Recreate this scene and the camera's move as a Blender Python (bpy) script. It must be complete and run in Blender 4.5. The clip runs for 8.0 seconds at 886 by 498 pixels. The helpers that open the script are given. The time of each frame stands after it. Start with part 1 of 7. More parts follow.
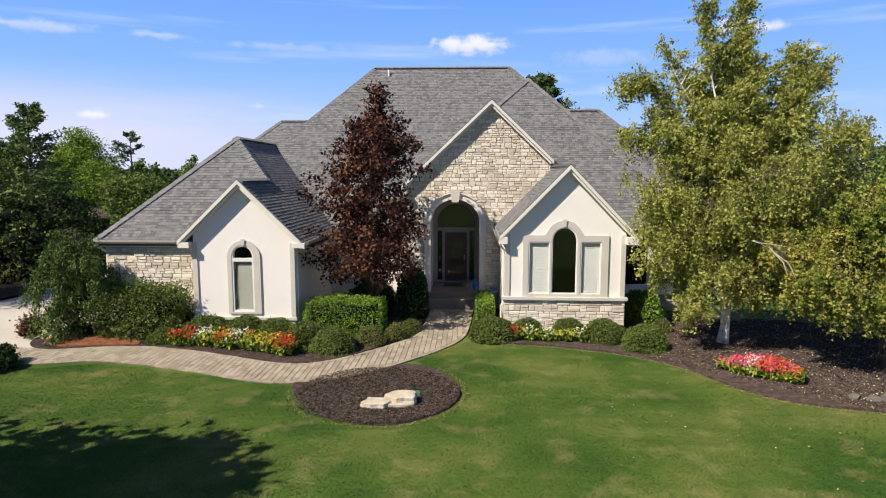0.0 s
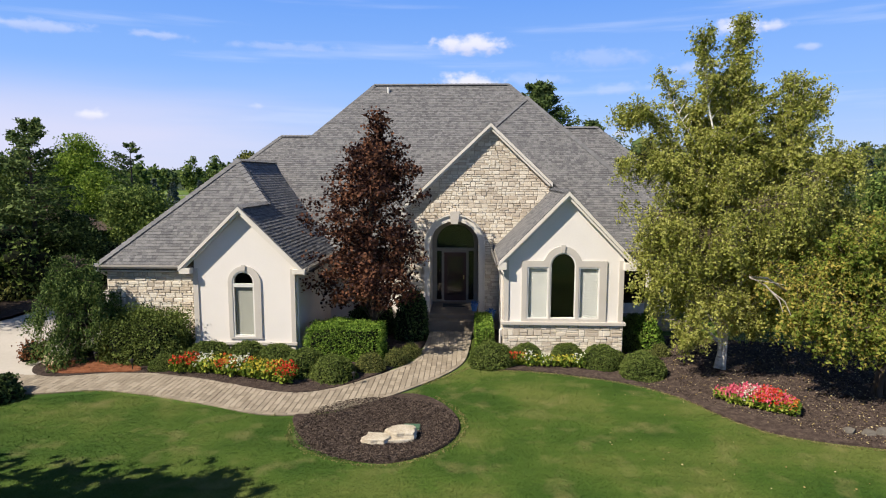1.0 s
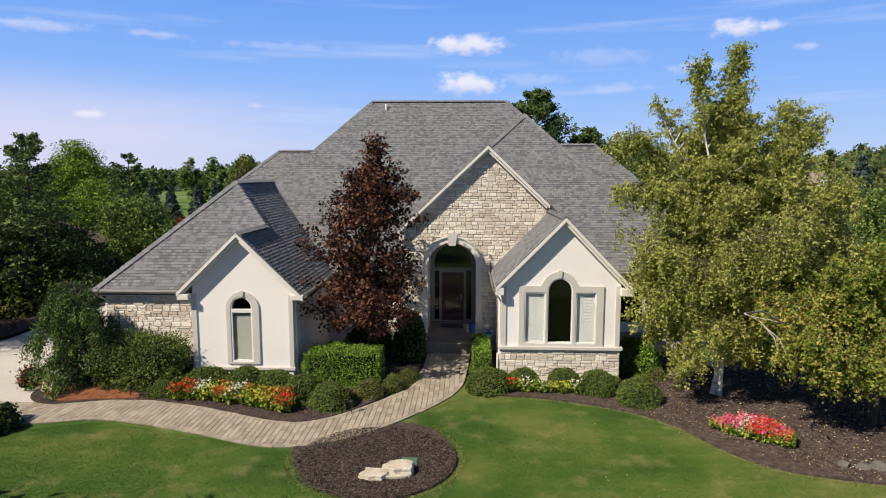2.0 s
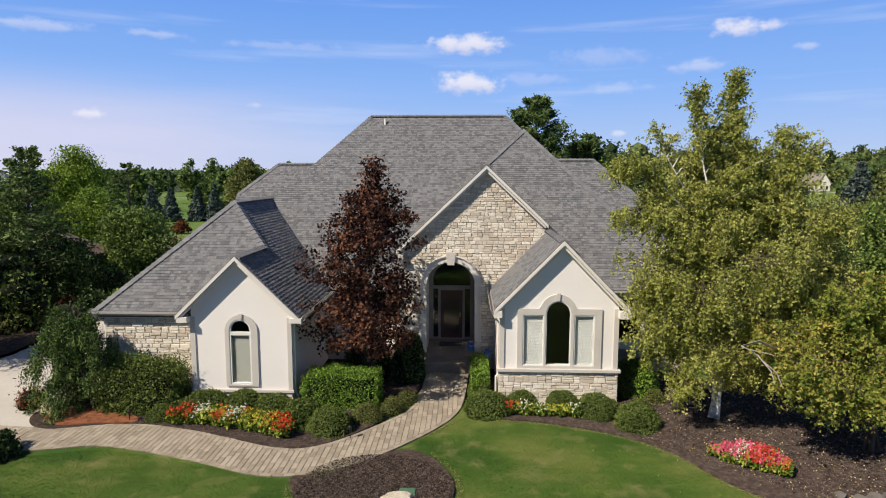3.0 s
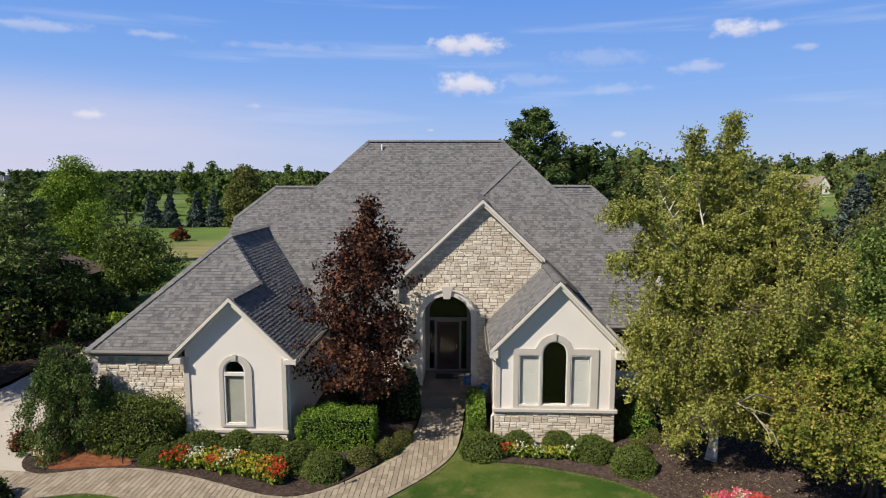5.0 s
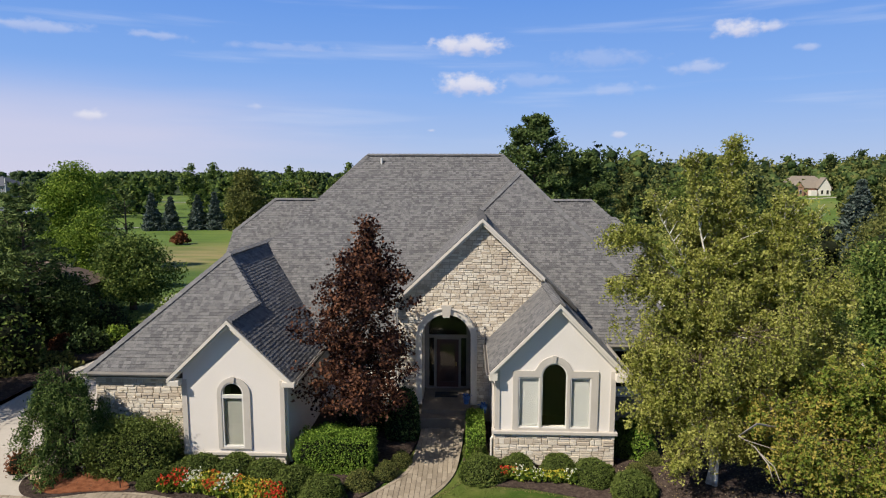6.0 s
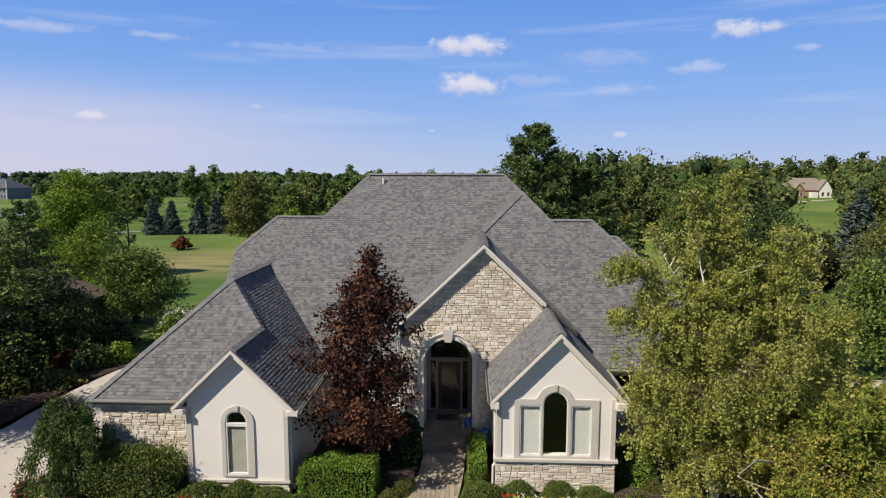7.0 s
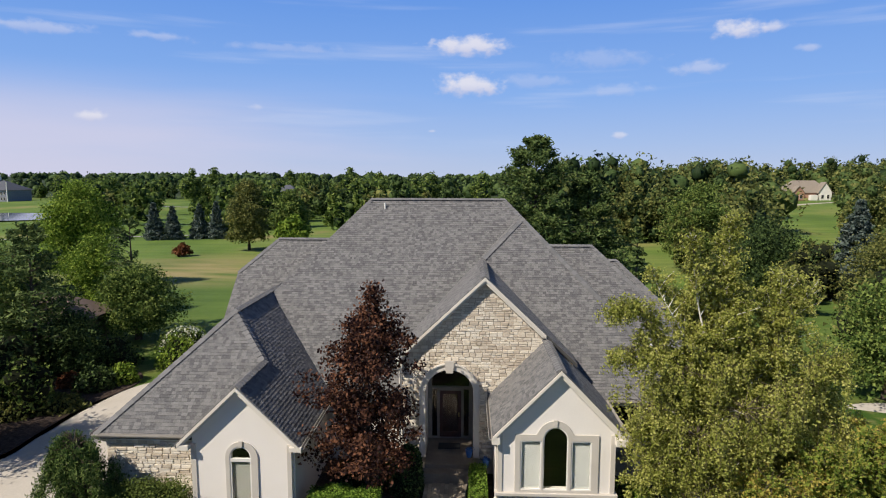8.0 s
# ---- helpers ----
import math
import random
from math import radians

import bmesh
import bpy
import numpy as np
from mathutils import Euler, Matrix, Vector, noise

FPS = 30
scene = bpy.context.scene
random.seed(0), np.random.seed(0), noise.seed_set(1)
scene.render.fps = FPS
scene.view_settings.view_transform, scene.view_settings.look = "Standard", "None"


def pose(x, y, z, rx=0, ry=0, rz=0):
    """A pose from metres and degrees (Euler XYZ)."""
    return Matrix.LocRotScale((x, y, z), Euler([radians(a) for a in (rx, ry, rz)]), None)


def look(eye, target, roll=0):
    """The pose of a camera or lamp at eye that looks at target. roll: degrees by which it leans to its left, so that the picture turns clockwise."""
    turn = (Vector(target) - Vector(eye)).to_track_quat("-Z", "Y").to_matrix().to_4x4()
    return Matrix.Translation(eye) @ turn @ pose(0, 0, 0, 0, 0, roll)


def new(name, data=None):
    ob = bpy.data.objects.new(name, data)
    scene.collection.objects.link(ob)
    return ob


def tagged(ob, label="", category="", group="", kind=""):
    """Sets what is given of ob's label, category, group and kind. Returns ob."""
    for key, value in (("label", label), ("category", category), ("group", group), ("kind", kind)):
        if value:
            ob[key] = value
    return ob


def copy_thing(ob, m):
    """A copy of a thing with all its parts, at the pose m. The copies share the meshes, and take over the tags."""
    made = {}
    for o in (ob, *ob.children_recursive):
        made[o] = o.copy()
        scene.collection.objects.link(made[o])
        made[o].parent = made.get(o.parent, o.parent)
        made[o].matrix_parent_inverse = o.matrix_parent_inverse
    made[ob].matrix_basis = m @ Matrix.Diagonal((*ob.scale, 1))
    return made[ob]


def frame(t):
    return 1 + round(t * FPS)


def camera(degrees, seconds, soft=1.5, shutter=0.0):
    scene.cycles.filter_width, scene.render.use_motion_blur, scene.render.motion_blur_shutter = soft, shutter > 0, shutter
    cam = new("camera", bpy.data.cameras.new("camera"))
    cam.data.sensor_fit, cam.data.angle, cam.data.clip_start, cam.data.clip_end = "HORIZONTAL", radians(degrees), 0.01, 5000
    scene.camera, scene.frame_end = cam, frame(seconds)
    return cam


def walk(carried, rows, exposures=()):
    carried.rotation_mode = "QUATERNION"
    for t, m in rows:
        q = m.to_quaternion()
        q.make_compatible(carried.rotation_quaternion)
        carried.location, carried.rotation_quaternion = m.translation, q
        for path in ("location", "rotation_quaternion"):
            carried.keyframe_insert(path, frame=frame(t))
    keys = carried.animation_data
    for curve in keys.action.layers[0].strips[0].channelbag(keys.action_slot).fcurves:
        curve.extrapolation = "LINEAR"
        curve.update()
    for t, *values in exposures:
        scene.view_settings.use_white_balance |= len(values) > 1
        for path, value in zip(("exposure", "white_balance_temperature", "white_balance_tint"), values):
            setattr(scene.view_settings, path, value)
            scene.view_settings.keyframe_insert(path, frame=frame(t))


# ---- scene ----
cam = camera(72.0, 8.0, 1.1)
PATH = [
    (0, (0.066, 0.094, 5.167), (-0.02, 2.077, 4.926), 0.1),
    (0.5, (0.075, 0.075, 5.586), (-0.01, 2.058, 5.345), 0.1),
    (1, (0.055, 0.062, 6.013), (-0.028, 2.046, 5.771), 0.1),
    (1.5, (0.063, 0.066, 6.438), (-0.015, 2.049, 6.196), 0.1),
    (3, (0.121, 0.158, 7.605), (0.044, 2.142, 7.361), 0.1),
    (3.5, (0.16, 0.186, 7.938), (0.083, 2.169, 7.695), 0.1),
    (4, (0.206, 0.217, 8.266), (0.128, 2.2, 8.023), 0.1),
    (4.5, (0.221, 0.3, 8.553), (0.145, 2.284, 8.311), 0.1),
    (6, (0.292, 0.623, 9.526), (0.213, 2.606, 9.285), 0.1),
    (6.5, (0.279, 0.586, 9.945), (0.198, 2.57, 9.705), 0.1),
    (7, (0.247, 0.563, 10.491), (0.166, 2.546, 10.251), 0.1),
    (7.5, (0.191, 0.485, 11.115), (0.112, 2.469, 10.875), 0.1),
    (8, (0.195, 0.45, 11.735), (0.114, 2.434, 11.496), 0.1),
]
EXPOSURES = [(0, 0.65), (0.75, 0.60), (1.5, 0.53), (3.5, 0.40), (4.5, 0.34), (6.5, 0.30), (8, 0.29)]
walk(cam, [(t, look(eye, target, roll)) for t, eye, target, roll in PATH], EXPOSURES)

# ---- light ----
SUN_ELEVATION, SUN_LEFT = 44.5, 53.0   # degrees; the sun stands behind the first view, to its left
sun = new("sun", bpy.data.lights.new("sun", "SUN"))
sun.data.energy, sun.data.angle, sun.data.color = 5.0, radians(0.53), (1.0, 0.918, 0.785)
_e, _l = radians(SUN_ELEVATION), radians(SUN_LEFT)
SUN_WAY = Vector((-math.sin(_l) * math.cos(_e), -math.cos(_l) * math.cos(_e), math.sin(_e)))
sun.matrix_world = look(tuple(SUN_WAY * 60), (0, 0, 0))

world = bpy.data.worlds.new("sky")
scene.world = world
world.use_nodes = True
wn, wl = world.node_tree.nodes, world.node_tree.links
wn.clear()


def wmath(op, a, b=0.0, c=0.0):
    n = wn.new("ShaderNodeMath")
    n.operation = op
    for i, v in enumerate((a, b, c)):
        if isinstance(v, (int, float)):
            n.inputs[i].default_value = v
        else:
            wl.new(v, n.inputs[i])
    return n.outputs[0]


sky = wn.new("ShaderNodeTexSky")
sky.sky_type = "NISHITA"
sky.sun_disc = False
sky.sun_elevation, sky.sun_rotation = _e, math.pi + _l
sky.altitude, sky.air_density, sky.dust_density, sky.ozone_density = 300, 1.0, 0.6, 2.5
coord = wn.new("ShaderNodeTexCoord")
way = coord.outputs["Generated"]
sep = wn.new("ShaderNodeSeparateXYZ")
wl.new(way, sep.inputs[0])
ramp = wn.new("ShaderNodeValToRGB")
wl.new(sep.outputs[2], ramp.inputs[0])
ramp.color_ramp.elements[0].position, ramp.color_ramp.elements[0].color = 0.0, (0.52, 0.615, 0.84, 1)
ramp.color_ramp.elements[1].position, ramp.color_ramp.elements[1].color = 1.0, (0.026, 0.058, 0.14, 1)
for p, c in ((0.05, (0.41, 0.56, 0.88, 1)), (0.13, (0.26, 0.465, 0.91, 1)), (0.28, (0.135, 0.33, 0.84, 1)), (0.50, (0.062, 0.140, 0.34, 1))):
    ramp.color_ramp.elements.new(p).color = c


def wnoise(scale, detail, stretch):
    mp = wn.new("ShaderNodeMapping")
    mp.inputs["Scale"].default_value = stretch
    wl.new(way, mp.inputs[0])
    nz = wn.new("ShaderNodeTexNoise")
    nz.inputs["Scale"].default_value, nz.inputs["Detail"].default_value = scale, detail
    wl.new(mp.outputs[0], nz.inputs["Vector"])
    return nz.outputs["Fac"]


def wmix(fac, a, b):
    n = wn.new("ShaderNodeMix")
    n.data_type = "RGBA"
    for sock, v in ((n.inputs[0], fac), (n.inputs[6], a), (n.inputs[7], b)):
        if isinstance(v, tuple):
            sock.default_value = v
        else:
            wl.new(v, sock)
    return n.outputs[2]


def smooth(v, lo, hi):
    n = wn.new("ShaderNodeMapRange")
    n.interpolation_type = "SMOOTHSTEP"
    wl.new(v, n.inputs[0])
    n.inputs[1].default_value, n.inputs[2].default_value = lo, hi
    return n.outputs[0]


# the sky as it lights, tinted towards the clear blue of the day
blue = ramp.outputs[0]
azim = wmath("ARCTAN2", sep.outputs[0], sep.outputs[1])
elev = wmath("ARCSINE", sep.outputs[2])
wisp = wnoise(3.2, 6, (1.0, 1.0, 9.0))
streak = wnoise(2.0, 5, (1.0, 1.6, 16.0))
# a low lavender haze bank, thicker to the left, and thin streaks above it
bank = wmath("MULTIPLY", smooth(elev, 0.165, 0.06), smooth(wmath("ADD", azim, wmath("MULTIPLY", wisp, 0.5)), 0.30, -0.45))
blue = wmix(wmath("MULTIPLY", bank, 0.75), blue, (0.72, 0.69, 0.86, 1))
thin = wmath("MULTIPLY", smooth(streak, 0.55, 0.75), smooth(elev, 0.02, 0.12))
blue = wmix(wmath("MULTIPLY", thin, 0.32), blue, (0.75, 0.80, 0.97, 1))
# small fair-weather clouds: azimuth, elevation, half width, half height (radians), strength
puff_noise = wnoise(48.0, 6, (1.0, 1.0, 1.5))
CLOUDS = [
    (-0.000, 0.201, 0.061, 0.016, 1.00), (-0.001, 0.142, 0.052, 0.016, 1.00), (0.397, 0.205, 0.033, 0.014, 0.95), (0.444, 0.205, 0.020, 0.008, 0.70),
    (0.488, 0.174, 0.015, 0.006, 0.40), (0.344, 0.157, 0.037, 0.010, 0.42), (-0.555, 0.082, 0.020, 0.009, 0.90), (-0.058, 0.071, 0.007, 0.003, 0.50),
    (0.237, 0.062, 0.013, 0.005, 0.60), (-0.331, 0.104, 0.011, 0.006, 0.35), (-0.616, 0.194, 0.065, 0.009, 0.40), (-0.462, 0.197, 0.042, 0.006, 0.35),
    (0.202, 0.177, 0.075, 0.015, 0.22), (-0.291, 0.192, 0.102, 0.007, 0.22), (0.103, 0.147, 0.056, 0.011, 0.22), (0.229, 0.131, 0.046, 0.011, 0.22),
]
for az, el, hw, hh, strength in CLOUDS:
    du = wmath("MULTIPLY", wmath("SUBTRACT", azim, az), 1 / hw)
    dv = wmath("MULTIPLY", wmath("SUBTRACT", elev, el), 1 / hh)
    low = wmath("MULTIPLY", wmath("MINIMUM", dv, 0.0), 0.6)          # flatter underneath
    r = wmath("SQRT", wmath("ADD", wmath("MULTIPLY", du, du), wmath("ADD", wmath("MULTIPLY", dv, dv), wmath("MULTIPLY", low, low))))
    body = smooth(wmath("ADD", r, wmath("MULTIPLY", wmath("SUBTRACT", puff_noise, 0.5), 2.2)), 1.25, 0.25)
    shade = wmix(smooth(dv, -0.9, 0.3), (0.62, 0.64, 0.84, 1), (0.84, 0.83, 0.93, 1))
    blue = wmix(wmath("MULTIPLY", body, 0.92 * strength), blue, shade)
add = wn.new("ShaderNodeMix")
add.data_type, add.blend_type = "RGBA", "ADD"
add.inputs[0].default_value = 0.004
wl.new(blue, add.inputs[6])
wl.new(sky.outputs[0], add.inputs[7])
back = wn.new("ShaderNodeBackground")
back.inputs[1].default_value = 0.735
wl.new(add.outputs[2], back.inputs[0])
out = wn.new("ShaderNodeOutputWorld")
wl.new(back.outputs[0], out.inputs[0])

# ---- materials ----
def material(name, colours, rough=0.8, scale=6.0, fine=60.0, bump=0.3, bump_scale=40.0, metal=0.0, island=0.0, object_random=0.0,
             spec=0.5, through_light=0.0, stretch=(1, 1, 1), bump_distance=0.02, coat=0.0, sheen=0.0):
    """A surface with a large and a fine variation between two or three colours, some bump, and variation from piece to piece."""
    m = bpy.data.materials.new(name)
    m.use_nodes = True
    n, l = m.node_tree.nodes, m.node_tree.links
    b = n["Principled BSDF"]
    tc = n.new("ShaderNodeTexCoord")
    mp = n.new("ShaderNodeMapping")
    mp.inputs["Scale"].default_value = stretch
    l.new(tc.outputs["Object"], mp.inputs[0])

    def noise_of(s, d):
        z = n.new("ShaderNodeTexNoise")
        z.inputs["Scale"].default_value, z.inputs["Detail"].default_value = s, d
        l.new(mp.outputs[0], z.inputs["Vector"])
        return z.outputs["Fac"]

    big, small = noise_of(scale, 4), noise_of(fine, 3)
    mix = n.new("ShaderNodeMath")
    mix.operation = "MULTIPLY_ADD"
    l.new(big, mix.inputs[0])
    mix.inputs[1].default_value = 0.62
    low = n.new("ShaderNodeMath")
    low.operation = "MULTIPLY"
    l.new(small, low.inputs[0])
    low.inputs[1].default_value = 0.38
    l.new(low.outputs[0], mix.inputs[2])
    fac = mix.outputs[0]
    if island or object_random:
        src = n.new("ShaderNodeNewGeometry").outputs["Random Per Island"] if island else n.new("ShaderNodeObjectInfo").outputs["Random"]
        amount = island or object_random
        a = n.new("ShaderNodeMath")
        a.operation = "SUBTRACT"
        l.new(src, a.inputs[0])
        a.inputs[1].default_value = 0.5
        c = n.new("ShaderNodeMath")
        c.operation = "MULTIPLY_ADD"
        l.new(a.outputs[0], c.inputs[0])
        c.inputs[1].default_value = amount
        l.new(fac, c.inputs[2])
        fac = c.outputs[0]
    rp = n.new("ShaderNodeValToRGB")
    e = rp.color_ramp.elements
    e[0].position, e[1].position = 0.30, 0.70
    e[0].color, e[1].color = (*colours[0], 1), (*colours[-1], 1)
    for i, c in enumerate(colours[1:-1]):
        e.new(0.30 + 0.40 * (i + 1) / (len(colours) - 1)).color = (*c, 1)
    l.new(fac, rp.inputs[0])
    l.new(rp.outputs[0], b.inputs["Base Color"])
    b.inputs["Roughness"].default_value, b.inputs["Metallic"].default_value = rough, metal
    b.inputs["Specular IOR Level"].default_value = spec
    b.inputs["Coat Weight"].default_value = coat
    b.inputs["Sheen Weight"].default_value = sheen
    b.inputs["Diffuse Roughness"].default_value = 0.7 if rough > 0.93 else 0.0
    if bump:
        bp = n.new("ShaderNodeBump")
        bp.inputs["Strength"].default_value, bp.inputs["Distance"].default_value = bump, bump_distance
        l.new(noise_of(bump_scale, 4), bp.inputs["Height"])
        l.new(bp.outputs[0], b.inputs["Normal"])
    if through_light:
        tr = n.new("ShaderNodeBsdfTranslucent")
        l.new(rp.outputs[0], tr.inputs[0])
        ms = n.new("ShaderNodeMixShader")
        ms.inputs[0].default_value = through_light
        l.new(b.outputs[0], ms.inputs[1])
        l.new(tr.outputs[0], ms.inputs[2])
        l.new(ms.outputs[0], n["Material Output"].inputs[0])
    return m


def glass(name, tint=(0.95, 0.95, 0.94), rough=0.02):
    m = bpy.data.materials.new(name)
    m.use_nodes = True
    n, l = m.node_tree.nodes, m.node_tree.links
    n.clear()
    tr, gl, fr, mx, o = (n.new(k) for k in ("ShaderNodeBsdfTransparent", "ShaderNodeBsdfGlossy", "ShaderNodeFresnel", "ShaderNodeMixShader", "ShaderNodeOutputMaterial"))
    tr.inputs[0].default_value = (*tint, 1)
    gl.inputs["Roughness"].default_value = rough
    fr.inputs[0].default_value = 1.52
    l.new(fr.outputs[0], mx.inputs[0])
    l.new(tr.outputs[0], mx.inputs[1])
    l.new(gl.outputs[0], mx.inputs[2])
    l.new(mx.outputs[0], o.inputs[0])
    return m


SHINGLE_TONES = [(0.082, 0.081, 0.084), (0.130, 0.128, 0.133), (0.156, 0.150, 0.149), (0.192, 0.188, 0.189)]
SHINGLE = material("shingle", SHINGLE_TONES, 0.8, 24.0, 90, 0.5, 150, island=0.38, spec=0.3, sheen=0.06)
SHINGLE_PIECE = material("shingle piece", SHINGLE_TONES, 0.8, 24.0, 90, 0.5, 150, object_random=0.38, spec=0.3, sheen=0.06)
RIDGE_CAP = material("ridge cap", [(0.128, 0.126, 0.13), (0.178, 0.174, 0.177)], 0.7, 1.5, 45, 0.4, 160, island=0.5, spec=0.3, sheen=0.06)
SHINGLE_EDGE = material("shingle edge", [(0.042, 0.041, 0.042), (0.065, 0.063, 0.063)], 0.9, 5, 40, 0, spec=0.1)
DECK = material("roof deck", [(0.06, 0.06, 0.06), (0.09, 0.088, 0.085)], 0.95, 3, 40, 0.2, 60, spec=0.2)
STUCCO = material("stucco", [(0.70, 0.655, 0.61), (0.76, 0.715, 0.67)], 0.92, 0.8, 25, 0.25, 140, spec=0.2, bump_distance=0.006)
TRIM_STONE = material("cast stone", [(0.47, 0.43, 0.385), (0.54, 0.50, 0.45)], 0.85, 2.0, 40, 0.2, 110, spec=0.3, bump_distance=0.006)
GUTTER = material("taupe gutter", [(0.30, 0.275, 0.25), (0.37, 0.34, 0.31)], 0.5, 1.5, 20, 0.05, 40)
CREAM = material("cream paint", [(0.62, 0.575, 0.51), (0.68, 0.635, 0.57)], 0.55, 1.5, 20, 0.05, 40)
WHITE = material("cream vinyl", [(0.66, 0.64, 0.60), (0.73, 0.71, 0.67)], 0.45, 2, 20, 0.02, 40)
MORTAR = material("mortar", [(0.40, 0.34, 0.265), (0.50, 0.44, 0.35)], 0.95, 3, 60, 0.5, 120, spec=0.1)
STONE = material("limestone", [(0.50, 0.425, 0.34), (0.63, 0.555, 0.455), (0.71, 0.645, 0.545)], 0.9, 1.6, 22, 0.7, 45, object_random=0.55, spec=0.2, bump_distance=0.015)
STONE_REST = material("limestone rest", [(0.50, 0.425, 0.34), (0.63, 0.555, 0.455), (0.71, 0.645, 0.545)], 0.9, 1.6, 22, 0.7, 45, island=0.55, spec=0.2, bump_distance=0.015)
DARK_WOOD = material("dark stained door", [(0.042, 0.012, 0.009), (0.072, 0.023, 0.016)], 0.6, 3, 40, 0.1, 60, stretch=(8, 8, 1))
# near-black: paints the dark of unlit rooms; also on far panes and doormat
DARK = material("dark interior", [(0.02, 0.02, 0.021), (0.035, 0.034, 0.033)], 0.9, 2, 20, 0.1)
PORCH = material("porch pavers", [(0.15, 0.122, 0.094), (0.215, 0.178, 0.138)], 0.9, 3, 30, 0.4, 70, spec=0.25, bump_distance=0.008)
BLIND = material("blind", [(0.55, 0.56, 0.545), (0.61, 0.62, 0.60)], 0.6, 3, 30, 0.02, 40)
GREY_BLIND = material("grey blind", [(0.33, 0.34, 0.315), (0.39, 0.40, 0.37)], 0.6, 3, 30, 0.02, 40)
GLASS = glass("window glass")
PAVER = material("paver", [(0.235, 0.195, 0.146), (0.29, 0.242, 0.184), (0.345, 0.292, 0.224)], 0.9, 1.5, 30, 0.5, 70, object_random=0.42, spec=0.25, bump_distance=0.008)
PAVER_REST = material("paver rest", [(0.235, 0.195, 0.146), (0.29, 0.242, 0.184), (0.345, 0.292, 0.224)], 0.9, 1.5, 30, 0.5, 70, island=0.42, spec=0.25, bump_distance=0.008)
SAND = material("joint sand", [(0.16, 0.13, 0.10), (0.24, 0.20, 0.16)], 0.95, 5, 60, 0.3, 90, spec=0.1)
CONCRETE = material("concrete", [(0.40, 0.36, 0.31), (0.50, 0.455, 0.40)], 0.9, 0.5, 12, 0.2, 60, spec=0.25)
MULCH = material("mulch", [(0.024, 0.017, 0.015), (0.064, 0.046, 0.038), (0.125, 0.094, 0.078)], 0.95, 9, 46, 1.0, 34, spec=0.1, bump_distance=0.05)
RED_MULCH = material("red mulch", [(0.12, 0.040, 0.018), (0.25, 0.095, 0.045), (0.34, 0.15, 0.08)], 0.95, 6, 46, 1.0, 34, spec=0.1, bump_distance=0.04)
CHIP = material("mulch chip", [(0.026, 0.019, 0.016), (0.072, 0.052, 0.042), (0.15, 0.115, 0.094)], 0.95, 9, 46, 0.0, island=0.9, spec=0.1)
ROCK = material("pale rock", [(0.26, 0.21, 0.15), (0.46, 0.40, 0.31), (0.60, 0.55, 0.46)], 0.9, 3, 30, 0.8, 18, spec=0.2, bump_distance=0.03)
BARK = material("bark", [(0.05, 0.038, 0.03), (0.12, 0.095, 0.075)], 0.95, 5, 40, 0.8, 30, spec=0.1, stretch=(1, 1, 0.25))
BIRCH_BARK = material("birch bark", [(0.14, 0.12, 0.10), (0.62, 0.58, 0.53), (0.76, 0.73, 0.68)], 0.8, 4, 30, 0.4, 25, spec=0.2, stretch=(1, 1, 3))


def leafy(name, colours, light=0.35, island=0.8):
    light *= 0.8
    return material(name, colours, 0.65, 0.55, 7.0, 0.0, island=island, spec=0.10, through_light=light)


MAPLE_LEAF = leafy("purple maple leaf", [(0.024, 0.012, 0.012), (0.068, 0.030, 0.021), (0.165, 0.074, 0.042)], 0.25)
BIRCH_LEAF = leafy("birch leaf", [(0.165, 0.19, 0.034), (0.335, 0.357, 0.078), (0.54, 0.52, 0.165)], 0.55, 0.40)
ORANGE_LEAF = leafy("turning leaf", [(0.13, 0.19, 0.03), (0.27, 0.32, 0.06), (0.47, 0.37, 0.09)], 0.5, 0.45)
BOX_LEAF = leafy("boxwood leaf", [(0.055, 0.080, 0.018), (0.112, 0.150, 0.034), (0.176, 0.212, 0.054)], 0.25, 0.35)
HEDGE_LEAF = leafy("hedge leaf", [(0.055, 0.11, 0.014), (0.14, 0.24, 0.030), (0.24, 0.35, 0.055)], 0.25)
JUNIPER_LEAF = leafy("juniper spray", [(0.032, 0.064, 0.016), (0.088, 0.142, 0.036), (0.170, 0.226, 0.064)], 0.2)
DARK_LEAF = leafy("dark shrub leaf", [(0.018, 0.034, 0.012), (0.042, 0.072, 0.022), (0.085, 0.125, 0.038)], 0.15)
PINE_LEAF = leafy("pine needles", [(0.034, 0.060, 0.018), (0.080, 0.122, 0.036), (0.150, 0.195, 0.062)], 0.2, 0.5)
SPRUCE_LEAF = leafy("blue spruce needles", [(0.04, 0.06, 0.05), (0.08, 0.11, 0.09), (0.14, 0.17, 0.15)], 0.15)
TREE_LEAF = leafy("green tree leaf", [(0.048, 0.084, 0.019), (0.112, 0.166, 0.037), (0.195, 0.248, 0.060)], 0.3)
LIME_LEAF = leafy("yellow-green tree leaf", [(0.075, 0.13, 0.018), (0.155, 0.24, 0.030), (0.26, 0.34, 0.052)], 0.35)
OLIVE_LEAF = leafy("olive tree leaf", [(0.070, 0.086, 0.026), (0.135, 0.150, 0.042), (0.215, 0.215, 0.065)], 0.3)
FAR_LEAF = leafy("mixed far leaf", [(0.062, 0.082, 0.024), (0.118, 0.138, 0.040), (0.19, 0.20, 0.062)], 0.3)
RUST_LEAF = leafy("rust leaf", [(0.09, 0.032, 0.014), (0.18, 0.062, 0.026), (0.26, 0.11, 0.05)], 0.25)
